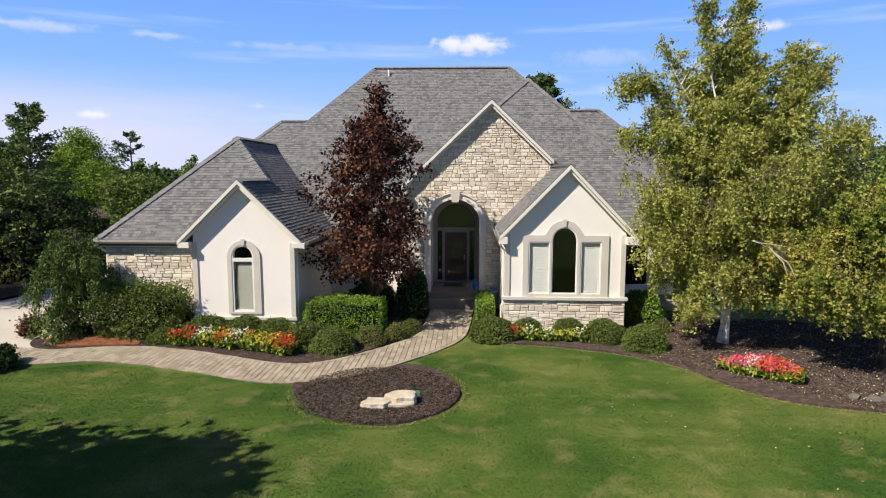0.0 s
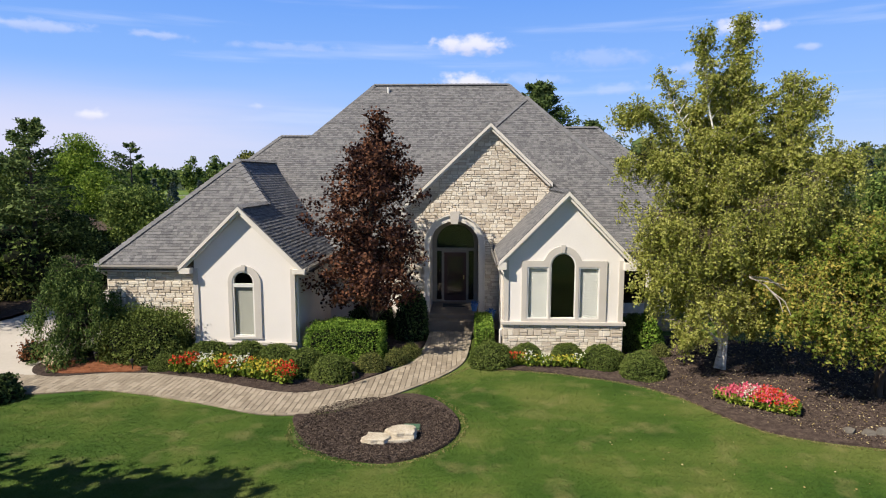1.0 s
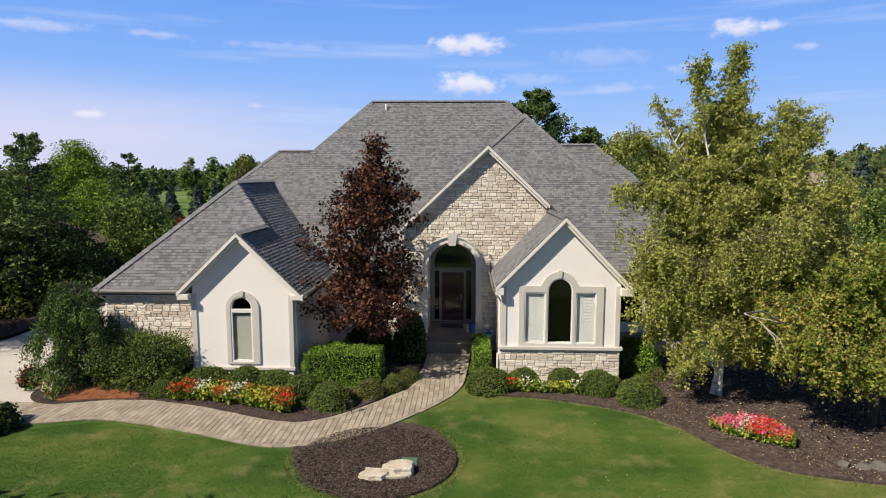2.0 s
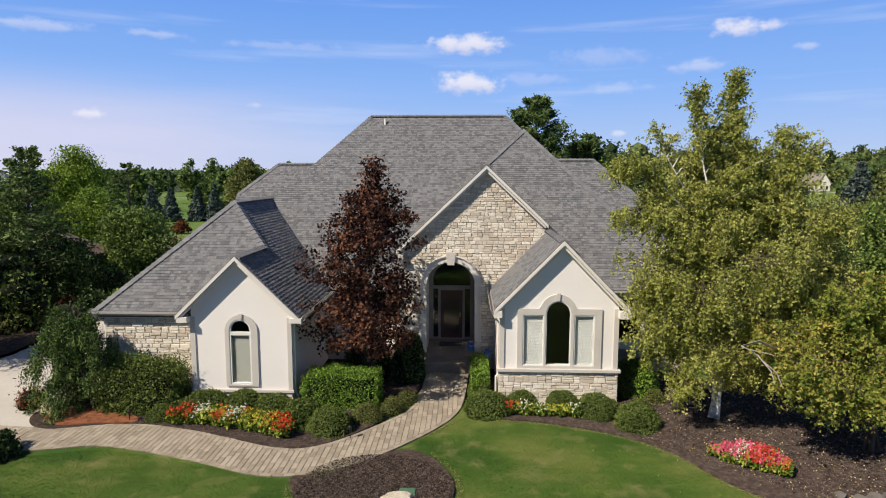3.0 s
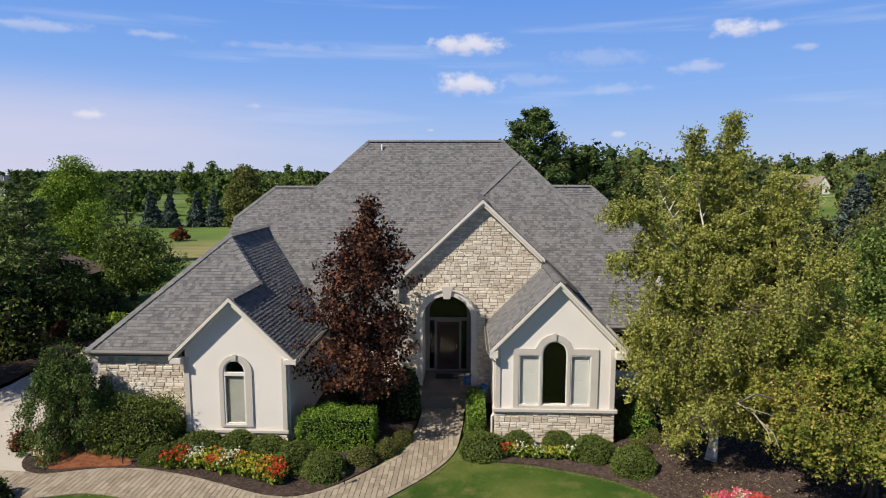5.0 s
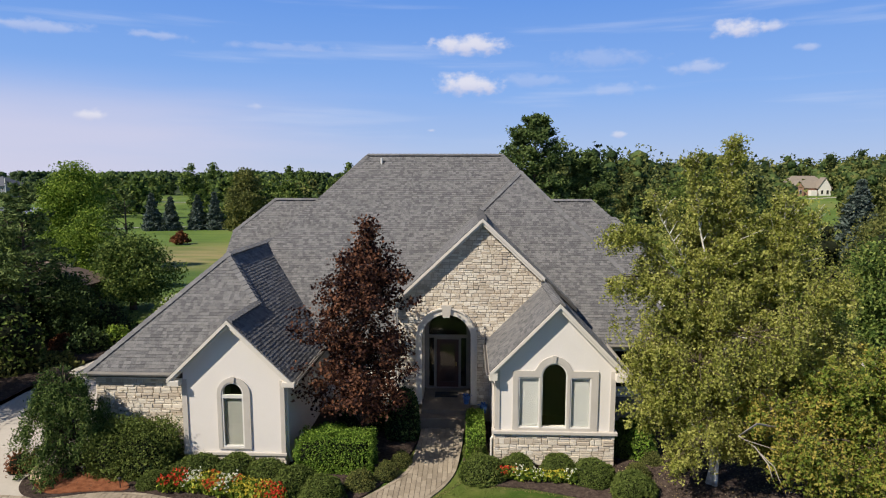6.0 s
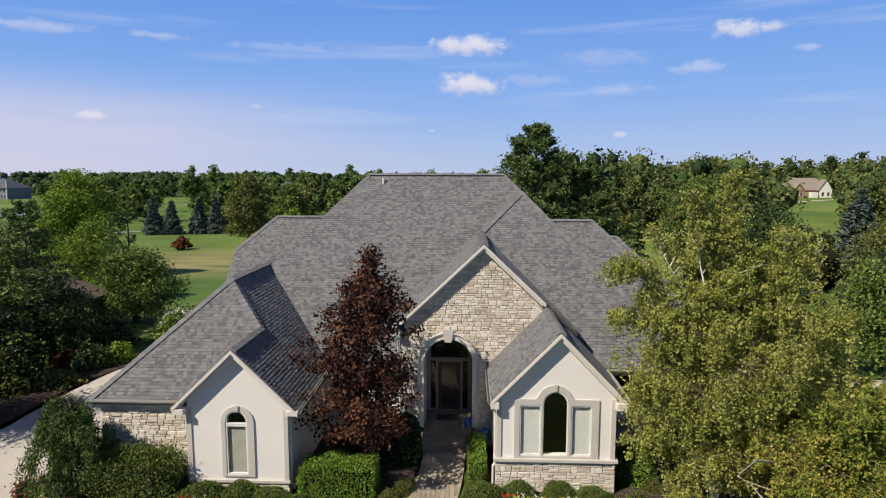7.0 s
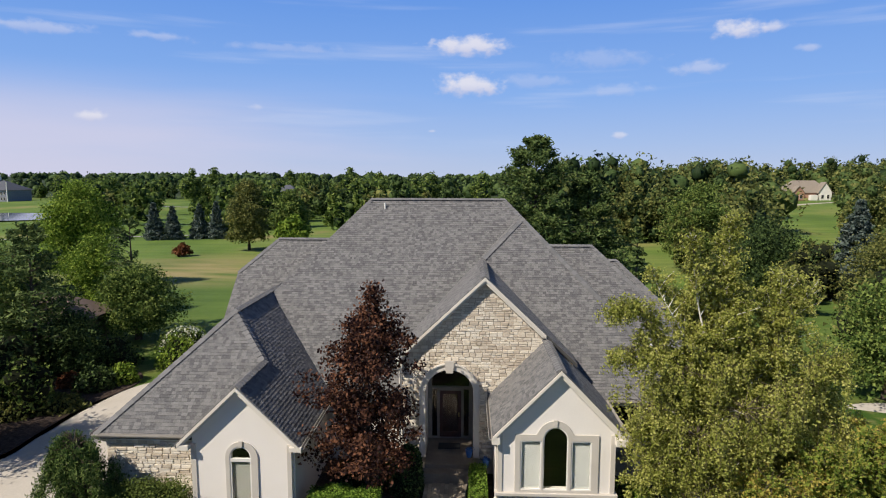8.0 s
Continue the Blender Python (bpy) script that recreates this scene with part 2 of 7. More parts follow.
# near-black: the shade inside shrubs and undergrowth is put into this colour
CORE = material("near-black shade core", [(0.010, 0.013, 0.008), (0.022, 0.026, 0.014)], 1.0, 4, 30, 0.5, 20, spec=0.05)
RED_FLOWER = material("red petals", [(0.50, 0.030, 0.016), (0.72, 0.085, 0.03)], 0.6, 4, 30, 0, island=0.9, spec=0.3, through_light=0.3)
PINK_FLOWER = material("pink petals", [(0.62, 0.06, 0.14), (0.80, 0.20, 0.28)], 0.6, 4, 30, 0, island=0.9, spec=0.3, through_light=0.3)
WHITE_FLOWER = material("white petals", [(0.74, 0.74, 0.58), (0.84, 0.84, 0.76)], 0.6, 4, 30, 0, island=0.9, spec=0.3, through_light=0.3)
YELLOW_FLOWER = material("yellow petals", [(0.48, 0.38, 0.03), (0.68, 0.60, 0.08)], 0.6, 4, 30, 0, island=0.9, spec=0.3, through_light=0.3)
FLOWER_LEAF = leafy("flower leaf", [(0.07, 0.12, 0.015), (0.19, 0.25, 0.03), (0.33, 0.37, 0.06)], 0.3)
METAL_DARK = material("dark metal", [(0.02, 0.02, 0.02), (0.04, 0.04, 0.04)], 0.5, 3, 30, 0.0, metal=0.6)
DOOR_FRAME = material("taupe door frame", [(0.185, 0.16, 0.138), (0.235, 0.205, 0.178)], 0.5, 2, 20, 0.03, 40)
BRASS = material("brass", [(0.45, 0.32, 0.12), (0.55, 0.40, 0.16)], 0.35, 3, 30, 0.0, metal=1.0)
BLUE_GLAZE = material("blue glaze", [(0.03, 0.09, 0.30), (0.07, 0.18, 0.45)], 0.3, 3, 20, 0.0)
FAR_ROOF = material("far roof", [(0.20, 0.17, 0.14), (0.27, 0.23, 0.19)], 0.9, 2, 20, 0.1, spec=0.2)
FAR_BRICK = material("far brick", [(0.30, 0.17, 0.12), (0.40, 0.24, 0.17)], 0.9, 2, 20, 0.1, spec=0.2)
FAR_GREY = material("far grey wall", [(0.16, 0.17, 0.21), (0.22, 0.23, 0.27)], 0.8, 1, 10, 0.0)
FAR_WHITE = material("far white wall", [(0.66, 0.64, 0.60), (0.74, 0.72, 0.68)], 0.8, 1, 10, 0.0)
SLATE = material("far slate roof", [(0.055, 0.06, 0.08), (0.09, 0.095, 0.115)], 0.8, 1, 10, 0.0)
WATER = material("pond water", [(0.02, 0.04, 0.05), (0.04, 0.06, 0.07)], 0.08, 0.05, 1, 0.05, 1.0)
PATH_GREY = material("cart path", [(0.24, 0.23, 0.215), (0.31, 0.30, 0.28)], 0.9, 0.2, 4, 0.0)
FAR_WALL = material("shed wall", [(0.10, 0.075, 0.055), (0.16, 0.12, 0.09)], 0.9, 2, 20, 0.1)

# ---- building tools ----
def mesh_of(name, verts, faces, mat, smooth_shade=False):
    me = bpy.data.meshes.new(name)
    me.from_pydata([tuple(v) for v in verts], [], [tuple(f) for f in faces])
    me.materials.append(mat)
    if smooth_shade:
        me.polygons.foreach_set("use_smooth", [True] * len(me.polygons))
    me.update()
    return me


def mesh_np(name, verts, faces, mat, second=None, which=None):
    """A mesh of equal-sided faces from two arrays."""
    me = bpy.data.meshes.new(name)
    n, k = faces.shape
    me.vertices.add(len(verts))
    me.vertices.foreach_set("co", np.ascontiguousarray(verts, dtype=np.float32).ravel())
    me.loops.add(n * k)
    me.loops.foreach_set("vertex_index", np.ascontiguousarray(faces, dtype=np.int32).ravel())
    me.polygons.add(n)
    me.polygons.foreach_set("loop_start", np.arange(0, n * k, k, dtype=np.int32))
    me.materials.append(mat)
    if k == 4:
        me.polygons.foreach_set("use_smooth", np.zeros(n, dtype=bool))
    if second:
        me.materials.append(second)
        me.polygons.foreach_set("material_index", np.ascontiguousarray(which, dtype=np.int32))
    me.update(calc_edges=True)
    return me


def thing(name, at=(0, 0, 0), label="", category="", group="", kind=""):
    ob = new(name)
    ob.location = at
    ob.empty_display_size = 0.2
    return tagged(ob, label, category, group, kind)


def part(name, me, parent, label="", kind=""):
    """Links a mesh, given in world coordinates, under a thing (an Empty) or under one of its parts."""
    ob = new(name, me)
    ob.parent = parent
    if parent.type == "EMPTY":
        ob.matrix_parent_inverse = Matrix.Translation(-parent.location)
    return tagged(ob, label, kind=kind)


def from_bm(name, bm, mat, smooth_shade=False):
    me = bpy.data.meshes.new(name)
    bmesh.ops.recalc_face_normals(bm, faces=bm.faces)
    bm.to_mesh(me)
    bm.free()
    me.materials.append(mat)
    if smooth_shade:
        me.polygons.foreach_set("use_smooth", [True] * len(me.polygons))
    return me


def box(name, lo, hi, mat, bevel=0.0):
    bm = bmesh.new()
    bmesh.ops.create_cube(bm, size=1.0)
    for v in bm.verts:
        v.co = Vector([lo[i] + (v.co[i] + 0.5) * (hi[i] - lo[i]) for i in range(3)])
    if bevel:
        bmesh.ops.bevel(bm, geom=bm.edges[:], offset=bevel, segments=2, affect="EDGES", profile=0.5)
    return from_bm(name, bm, mat)


def prism(name, loops, y0, y1, mat, axis="y"):
    """Closed outlines in (x, z), the first the outer one and the rest holes, carried from y0 to y1. axis 'x': outlines in (y, z); 'z': in (x, y)."""
    from mathutils.geometry import tessellate_polygon
    def put(p, d):
        return {"y": (p[0], d, p[1]), "x": (d, p[0], p[1]), "z": (p[0], p[1], d)}[axis]
    flat = [p for lp in loops for p in lp]
    tris = tessellate_polygon([[Vector((p[0], p[1], 0)) for p in lp] for lp in loops])
    n = len(flat)
    verts = [put(p, y0) for p in flat] + [put(p, y1) for p in flat]
    faces = [t for t in tris] + [tuple(i + n for i in reversed(t)) for t in tris]
    s = 0
    for lp in loops:
        k = len(lp)
        faces += [(s + i, s + (i + 1) % k, n + s + (i + 1) % k, n + s + i) for i in range(k)]
        s += k
    bm = bmesh.new()
    vs = [bm.verts.new(v) for v in verts]
    for f in faces:
        if len(set(f)) == len(f):
            try:
                bm.faces.new([vs[i] for i in f])
            except ValueError:
                pass
    return from_bm(name, bm, mat)


def arch(x0, x1, z0, spring, rise, n=20):
    """An opening's outline with a curved head: a half ellipse above the springing."""
    cx, r = (x0 + x1) / 2, (x1 - x0) / 2
    return [(x0, z0), (x1, z0)] + [(cx + r * math.cos(math.pi * i / n), spring + rise * math.sin(math.pi * i / n)) for i in range(n + 1)]


def rect(x0, x1, z0, z1):
    return [(x0, z0), (x1, z0), (x1, z1), (x0, z1)]


def tube_data(points, radii, sides=7):
    """A tapered round tube along points; returns vertices and quads."""
    verts, faces = [], []
    pts = [Vector(p) for p in points]
    for i, p in enumerate(pts):
        d = (pts[min(i + 1, len(pts) - 1)] - pts[max(i - 1, 0)]).normalized()
        a = d.cross(Vector((0.31, 0.95, 0.1))).normalized()
        b = d.cross(a)
        for k in range(sides):
            w = 2 * math.pi * k / sides
            verts.append(p + (a * math.cos(w) + b * math.sin(w)) * radii[i])
    for i in range(len(pts) - 1):
        for k in range(sides):
            q = (k + 1) % sides
            faces.append((i * sides + k, i * sides + q, (i + 1) * sides + q, (i + 1) * sides + k))
    return verts, faces


def joined(pieces):
    verts, faces = [], []
    for v, f in pieces:
        s = len(verts)
        verts += list(v)
        faces += [tuple(i + s for i in q) for q in f]
    return verts, faces


def clip(poly, a, b, c):
    """The part of a convex outline where a*x + b*y + c >= 0."""
    res = []
    for i, p in enumerate(poly):
        q = poly[(i + 1) % len(poly)]
        dp, dq = a * p[0] + b * p[1] + c, a * q[0] + b * q[1] + c
        if dp >= 0:
            res.append(p)
        if (dp > 0 > dq) or (dp < 0 < dq):
            t = dp / (dp - dq)
            res.append((p[0] + t * (q[0] - p[0]), p[1] + t * (q[1] - p[1])))
    return res

# ---- the house: roofs ----
house = thing("house", (-2.0, 25.0, 0.0), "cream stucco and limestone house with steep grey shingle roofs", "house")
EXPOSURE = 0.128     # shown length of a shingle down the slope
# each roof: its planes z = a*x + b*y + c, its eave height, and the limits of the plan a*x + b*y + c >= 0
P1 = (0.0, 0.942, 10.55 - 0.942 * 31.7)
P2 = (0.0, 0.973, 9.68 - 0.973 * 29.94)
AL = (1.06, 0.0, 10.55 + 1.06 * 4.76)
AR = (-1.06, 0.0, 10.55 + 1.06 * 2.05)
AB = (0.0, -0.942, 10.55 + 0.942 * 31.7)
GL = (0.945, 0.0, 7.95 - 0.945 * 0.86)
GR = (-0.945, 0.0, 7.95 + 0.945 * 0.86)
DF = (0.0, 1.067, 2.95 - 1.067 * 19.87)
DL = (0.963, 0.0, 2.95 + 0.963 * 12.54)
DR = (-0.985, 0.0, 6.60 - 0.985 * 8.81)
CL = (0.96, 0.0, 5.03 + 0.96 * 7.20)
EL = (1.03, 0.0, 5.51 - 1.03 * 3.25)
ER = (-1.03, 0.0, 5.51 + 1.03 * 3.25)
FF = (0.0, 0.945, 8.18 - 0.945 * 34.62)
FL = (0.945, 0.0, 8.18 + 0.945 * 10.53)
FB = (0.0, -0.945, 8.18 + 0.945 * 34.62)
HF = (0.0, 0.945, 8.33 - 0.945 * 30.65)
HR = (-1.0, 0.0, 8.33 + 6.31)
HB = (0.0, -0.945, 8.33 + 0.945 * 30.65)
KF = (0.0, 0.945, 7.30 - 0.945 * 33.0)
KR = (-1.0, 0.0, 7.30 + 8.1)
KB = (0.0, -0.945, 7.30 + 0.945 * 33.0)
roofs = [
    # name, planes, eave z, plan limits, separate clips by plane index
    ("main", [P1, AL, AR, AB, P1], 3.05, [], {0: [(-1, 0, -2.36)], 4: [(1, 0, 2.36), (0, 1, -25.3)]}),
    ("right_front", [P2, GL, (AR[0], AR[1], AR[2] + 0.012), P2], 3.2, [(0, -1, 31.6)], {0: [(1, 0, -1.0)], 1: [(1, 0, -0.86)], 3: [(-1, 0, 1.0), (0, 1, -25.3)]}),
    ("centre_gable", [GL, GR], 4.6, [(0, 1, -23.2), (0, -1, 28.4)], {}),
    ("left_wing", [DF, DL, DR], 2.95, [(0, -1, 30.5)], {}),
    ("left_gable", [CL, DR], 3.03, [(0, 1, -19.0), (0, -1, 22.2)], {1: [(DR[0] - DF[0], DR[1] - DF[1], DR[2] - DF[2])]}),
    ("right_wing", [EL, ER], 3.24, [(0, 1, -19.64), (0, -1, 26.6)], {}),
    ("back_left", [FF, FL, FB], 3.1, [(-1, 0, -3.0), (1, 0, 12.3)], {}),
    ("back_right", [HF, HR, HB], 3.2, [(1, 0, -2.0)], {}),
    ("right_end", [KF, KR, KB], 5.2, [(1, 0, -6.0)], {}),
]
PIECES = {("left_gable", 0), ("right_wing", 0)}
roof_polys = {}


def roof_faces(planes, eave, limits, own):
    """The outline in plan of each plane of a roof that is the lower envelope of its planes."""
    res = []
    for i, (a, b, c) in enumerate(planes):
        poly = [(-40, -10), (40, -10), (40, 70), (-40, 70)]
        for j, (d, e, f) in enumerate(planes):
            if planes[i] != planes[j]:
                poly = clip(poly, d - a, e - b, f - c)
        poly = clip(poly, a, b, c - eave)
        for lim in limits + own.get(i, []):
            poly = clip(poly, *lim)
        res.append(poly)
    return res


def shingle_field(plane, poly, rng):
    """Courses of single shingles over a plane's outline: eight corners each."""
    a, b, c = plane
    g = math.hypot(a, b)
    ux, uy = -b / g, a / g                       # level direction in the plane
    nz = 1 / math.sqrt(1 + g * g)
    nrm = Vector((-a * nz, -b * nz, nz))
    dz = EXPOSURE * g * nz
    pts = [(p[0] * ux + p[1] * uy, a * p[0] + b * p[1] + c) for p in poly]
    lo, hi = min(p[1] for p in pts), max(p[1] for p in pts)

    def span(z):
        us = []
        for i, p in enumerate(pts):
            q = pts[(i + 1) % len(pts)]
            if (p[1] - z) * (q[1] - z) <= 0 and abs(p[1] - q[1]) > 1e-9:
                us.append(p[0] + (z - p[1]) / (q[1] - p[1]) * (q[0] - p[0]))
        return (min(us), max(us)) if us else None

    def at(u, z, lift):
        d = (z - c) / g                          # a*x + b*y = z - c
        return Vector((u * ux + d * a / g, u * uy + d * b / g, z)) + nrm * lift

    items = []
    k = math.floor(lo / dz)
    while k * dz < hi - 1e-4:
        z0, z1 = max(k * dz, lo + 1e-4), min((k + 1) * dz, hi - 1e-4)
        k += 1
        if z1 - z0 < 0.01:
            continue
        s0, s1 = span(z0), span(z1)
        if not s0 or not s1:
            continue
        u = math.floor(min(s0[0], s1[0]) / 0.3) * 0.3 - rng.random() * 0.3
        end = max(s0[1], s1[1])
        while u < end:
            w = 0.085 + 0.13 * rng.random()
            b0, b1 = (min(max(v, s0[0]), s0[1]) for v in (u, u + w - 0.0015))
            t0, t1 = (min(max(v, s1[0]), s1[1]) for v in (u, u + w - 0.0015))
            u += w
            if b1 - b0 < 0.01 and t1 - t0 < 0.01:
                continue
            thick = 0.010 + 0.009 * rng.random()
            items.append([at(b0, z0, thick), at(b1, z0, thick), at(t1, z1, 0.003), at(t0, z1, 0.003), at(b0, z0, -0.004), at(b1, z0, -0.004), at(t1, z1, -0.004), at(t0, z1, -0.004)])
    return items


SHINGLE_FACES = [(0, 1, 2, 3), (4, 5, 1, 0), (5, 6, 2, 1), (7, 4, 0, 3)]
shingle_jobs = []
for name, planes, eave, limits, own in roofs:
    polys = roof_faces(planes, eave, limits, own)
    verts, faces = [], []
    for (a, b, c), poly in zip(planes, polys):
        if len(poly) < 3:
            continue
        n, s = len(poly), len(verts)
        verts += [(x, y, a * x + b * y + c - 0.006) for x, y in poly] + [(x, y, a * x + b * y + c - 0.15) for x, y in poly]
        faces += [tuple(s + i for i in range(n)), tuple(s + n + i for i in reversed(range(n)))]
        faces += [(s + i, s + n + i, s + n + (i + 1) % n, s + (i + 1) % n) for i in range(n)]
    roof = part("roof", mesh_of("roof", verts, faces, DECK), house, "steep grey asphalt shingle roof")
    for i, (plane, poly) in enumerate(zip(planes, polys)):
        if len(poly) >= 3:
            shingle_jobs.append((roof, plane, poly, (name, i) in PIECES))


def ridge_cap(p, q, width=0.17, lift=0.03):
    """Cap shingles along a ridge or hip, each lapping over the next."""
    p, q = Vector(p), Vector(q)
    d = (q - p)
    n = max(1, int(d.length / 0.22))
    d.normalize()
    side = d.cross(Vector((0, 0, 1))).normalized()
    up = side.cross(d).normalized()
    items = []
    for i in range(n):
        a, b = p + (q - p) * (i / n), p + (q - p) * ((i + 1.12) / n)
        h0, h1 = lift + 0.022, lift
        items.append(([a - side * width - up * (width * 0.55 - h0), a + up * h0, a + side * width - up * (width * 0.55 - h0),
                       b - side * width - up * (width * 0.55 - h1), b + up * h1, b + side * width - up * (width * 0.55 - h1),
                       a - side * width - up * (width * 0.55 + 0.02), a - up * 0.03, a + side * width - up * (width * 0.55 + 0.02)],
                      [(0, 1, 4, 3), (1, 2, 5, 4), (6, 7, 1, 0), (7, 8, 2, 1)]))
    return joined(items)


def on(plane, x, y):
    return (x, y, plane[0] * x + plane[1] * y + plane[2])


caps = [
    ((-4.76, 31.7, 10.55), (2.05, 31.7, 10.55)), (on(AL, -11.3, 24.8), (-4.76, 31.7, 10.55)), ((8.9, 24.15, on(P1, 0, 24.15)[2] ), (2.05, 31.7, 10.55)),
    ((0.88, 28.16, 7.97), (2.80, 29.96, 9.71)), ((2.84, 29.94, 9.69), on(P2, 8.9, 23.45)), ((0.86, 23.2, 7.95), (0.86, 27.9, 7.95)),
    ((-8.78, 23.27, 6.57), (-8.78, 28.5, 6.57)), ((-12.54, 19.87, 2.95), (-8.78, 23.27, 6.57)), ((-7.21, 21.82, 5.02), (-8.78, 23.27, 6.57)),
    ((-7.21, 19.0, 5.02), (-7.21, 21.82, 5.02)), ((3.25, 19.64, 5.51), (3.25, 25.4, 5.51)),
    ((-10.53, 34.62, 8.18), (-4.5, 34.62, 8.18)), (on(FL, -12.3, 32.85), (-10.53, 34.62, 8.18)), ((4.0, 30.65, 8.33), (6.31, 30.65, 8.33)), (on(HR, 11.2, 25.5), (6.31, 30.65, 8.33)), ((6.5, 33.0, 7.30), (8.1, 33.0, 7.30)), (on(KR, 10.2, 30.8), (8.1, 33.0, 7.30)),
]
for p, q in caps:
    v, f = ridge_cap(p, q)
    part("ridge_cap", mesh_of("ridge_cap", v, f, RIDGE_CAP), house, kind="stuff")


# ---- the house: walls ----
def wall(loops, y0, y1, mat, label, axis="y"):
    return part("wall", prism("wall", loops, y0, y1, mat, axis), house, label)


FLOOR = 0.78
BASE = -0.1
# left gable bay: stucco, one tall arched window
LWX0, LWX1, LWY = -8.82, -5.537, 19.24
bay_open = arch(-7.574, -6.852, 0.744, 2.524, 0.396)
lw_wall = wall([[(LWX0, BASE), (LWX1, BASE), (LWX1, 3.18), (-7.2, 4.80), (LWX0, 3.28)], bay_open], LWY, LWY + 0.24, STUCCO, "smooth cream stucco gable wall")
wall([[(LWY + 0.24, BASE), (24.3, BASE), (24.3, 3.05), (LWY + 0.24, 3.05)]], LWX1 - 0.24, LWX1, STUCCO, "cream stucco side wall in shade", "x")
# left stone wall and the sides of the left wing
ls_wall = wall([rect(-12.2, LWX0 - 0.002, BASE, 2.93)], 20.05, 20.29, MORTAR, "wall of coursed cream limestone")
wall([[(20.29, BASE), (34.0, BASE), (34.0, 3.0), (20.29, 2.93)]], -12.2, -11.96, MORTAR, "side wall of cream limestone", "x")
wall([rect(LWX0, LWX0 + 0.24, BASE, 2.9)], LWY + 0.24, 20.05, STUCCO, "short cream stucco return")
# entrance: limestone gable wall with a deep arched recess
CGY = 23.45
recess = arch(-1.42, 0.46, BASE, 3.32, 0.92, 28)
cg_wall = wall([[(-2.35, BASE), (4.3, BASE), (4.3, 4.5), (0.86, 7.76), (-2.35, 4.70)], recess], CGY, CGY + 0.3, MORTAR, "limestone gable wall over the arched entrance")
wall([rect(LWX1, -2.352, BASE, 3.1)], 24.3, 24.54, STUCCO, "cream stucco wall behind the maple")
wall([[(23.75, BASE), (24.3, BASE), (24.3, 4.2), (23.75, 4.2)]], -2.35, -2.11, MORTAR, "limestone return", "x")
# recess: side walls, soffit and the back wall with the door
BACK = 24.95
wall([[(CGY + 0.3, BASE), (BACK, BASE), (BACK, 3.32), (CGY + 0.3, 3.32)]], -1.62, -1.42, STUCCO, "stucco side of the entrance recess", "x")
wall([[(CGY + 0.3, BASE), (BACK, BASE), (BACK, 3.32), (CGY + 0.3, 3.32)]], 0.46, 0.66, STUCCO, "stucco side of the entrance recess", "x")
vault_out = arch(-1.62, 0.66, 3.325, 3.33, 1.12, 24)[1:]
vault_in = list(reversed(arch(-1.42, 0.46, 3.325, 3.33, 0.92, 24)[1:]))
wall([[(-1.62, 3.322), *reversed(vault_out[1:]), (0.66, 3.322), (0.46, 3.322), *[p for p in vault_in[::-1][1:]], (-1.42, 3.322)]], CGY + 0.3, BACK, STUCCO, "vaulted soffit of the entrance recess")
entry_open = arch(-1.30, 0.34, FLOOR + 0.02, 3.2, 0.85, 24)
wall([arch(-1.42, 0.46, FLOOR, 3.32, 0.92, 24), entry_open], BACK, BACK + 0.1, DOOR_FRAME, "taupe frame wall round the front door")
# right bay: stucco over a limestone base, three windows
RWX0, RWX1, RWY = 1.242, 5.112, 19.87
side_l, side_r = rect(1.985, 2.68, 1.31, 3.03), rect(3.66, 4.335, 1.31, 3.03)
mid_open = arch(2.735, 3.565, 1.31, 3.05, 0.447)
rw_wall = wall([[(RWX0, 1.19), (RWX1, 1.19), (RWX1, 3.40), (3.25, 5.33), (RWX0, 3.30)], side_l, side_r, mid_open], RWY, RWY + 0.24, STUCCO, "cream stucco gable wall with three windows")
rw_base = wall([rect(RWX0 - 0.03, RWX1 + 0.03, BASE, 1.11)], RWY - 0.02, RWY + 0.24, MORTAR, "low limestone base wall")
part("ledge", box("ledge", (RWX0 - 0.10, RWY - 0.13, 1.11), (RWX1 + 0.10, RWY + 0.2, 1.222), TRIM_STONE, 0.015), rw_base, "pale cast stone ledge")
wall([[(RWY + 0.24, BASE), (CGY, BASE), (CGY, 3.2), (RWY + 0.24, 3.2)]], RWX0, RWX0 + 0.24, STUCCO, "cream stucco side wall", "x")
wall([[(RWY + 0.24, BASE), (26.0, BASE), (26.0, 3.2), (RWY + 0.24, 3.2)]], RWX1 - 0.24, RWX1, STUCCO, "cream stucco side wall", "x")
right_win = rect(5.45, 8.2, 0.5, 2.75)
wall([rect(RWX1, 8.7, BASE, 4.6), right_win], 26.0, 26.24, STUCCO, "shaded stucco wall at the back of the side porch")
wall([[(26.24, BASE), (36.0, BASE), (36.0, 3.3), (26.24, 3.3)]], 8.46, 8.7, STUCCO, "right side wall of cream stucco", "x")
wall([[(30.0, BASE), (39.0, BASE), (39.0, 6.3), (33.0, 6.3), (30.0, 3.4)]], -12.15, -11.97, STUCCO, "tall end wall of the rear wing", "x")
wall([rect(8.702, 9.85, BASE, 5.12)], 31.1, 34.9, STUCCO, "raised end wall of cream stucco")
wall([rect(-12.2, 8.7, BASE, 3.1)], 36.0, 36.24, STUCCO, "rear wall of cream stucco")


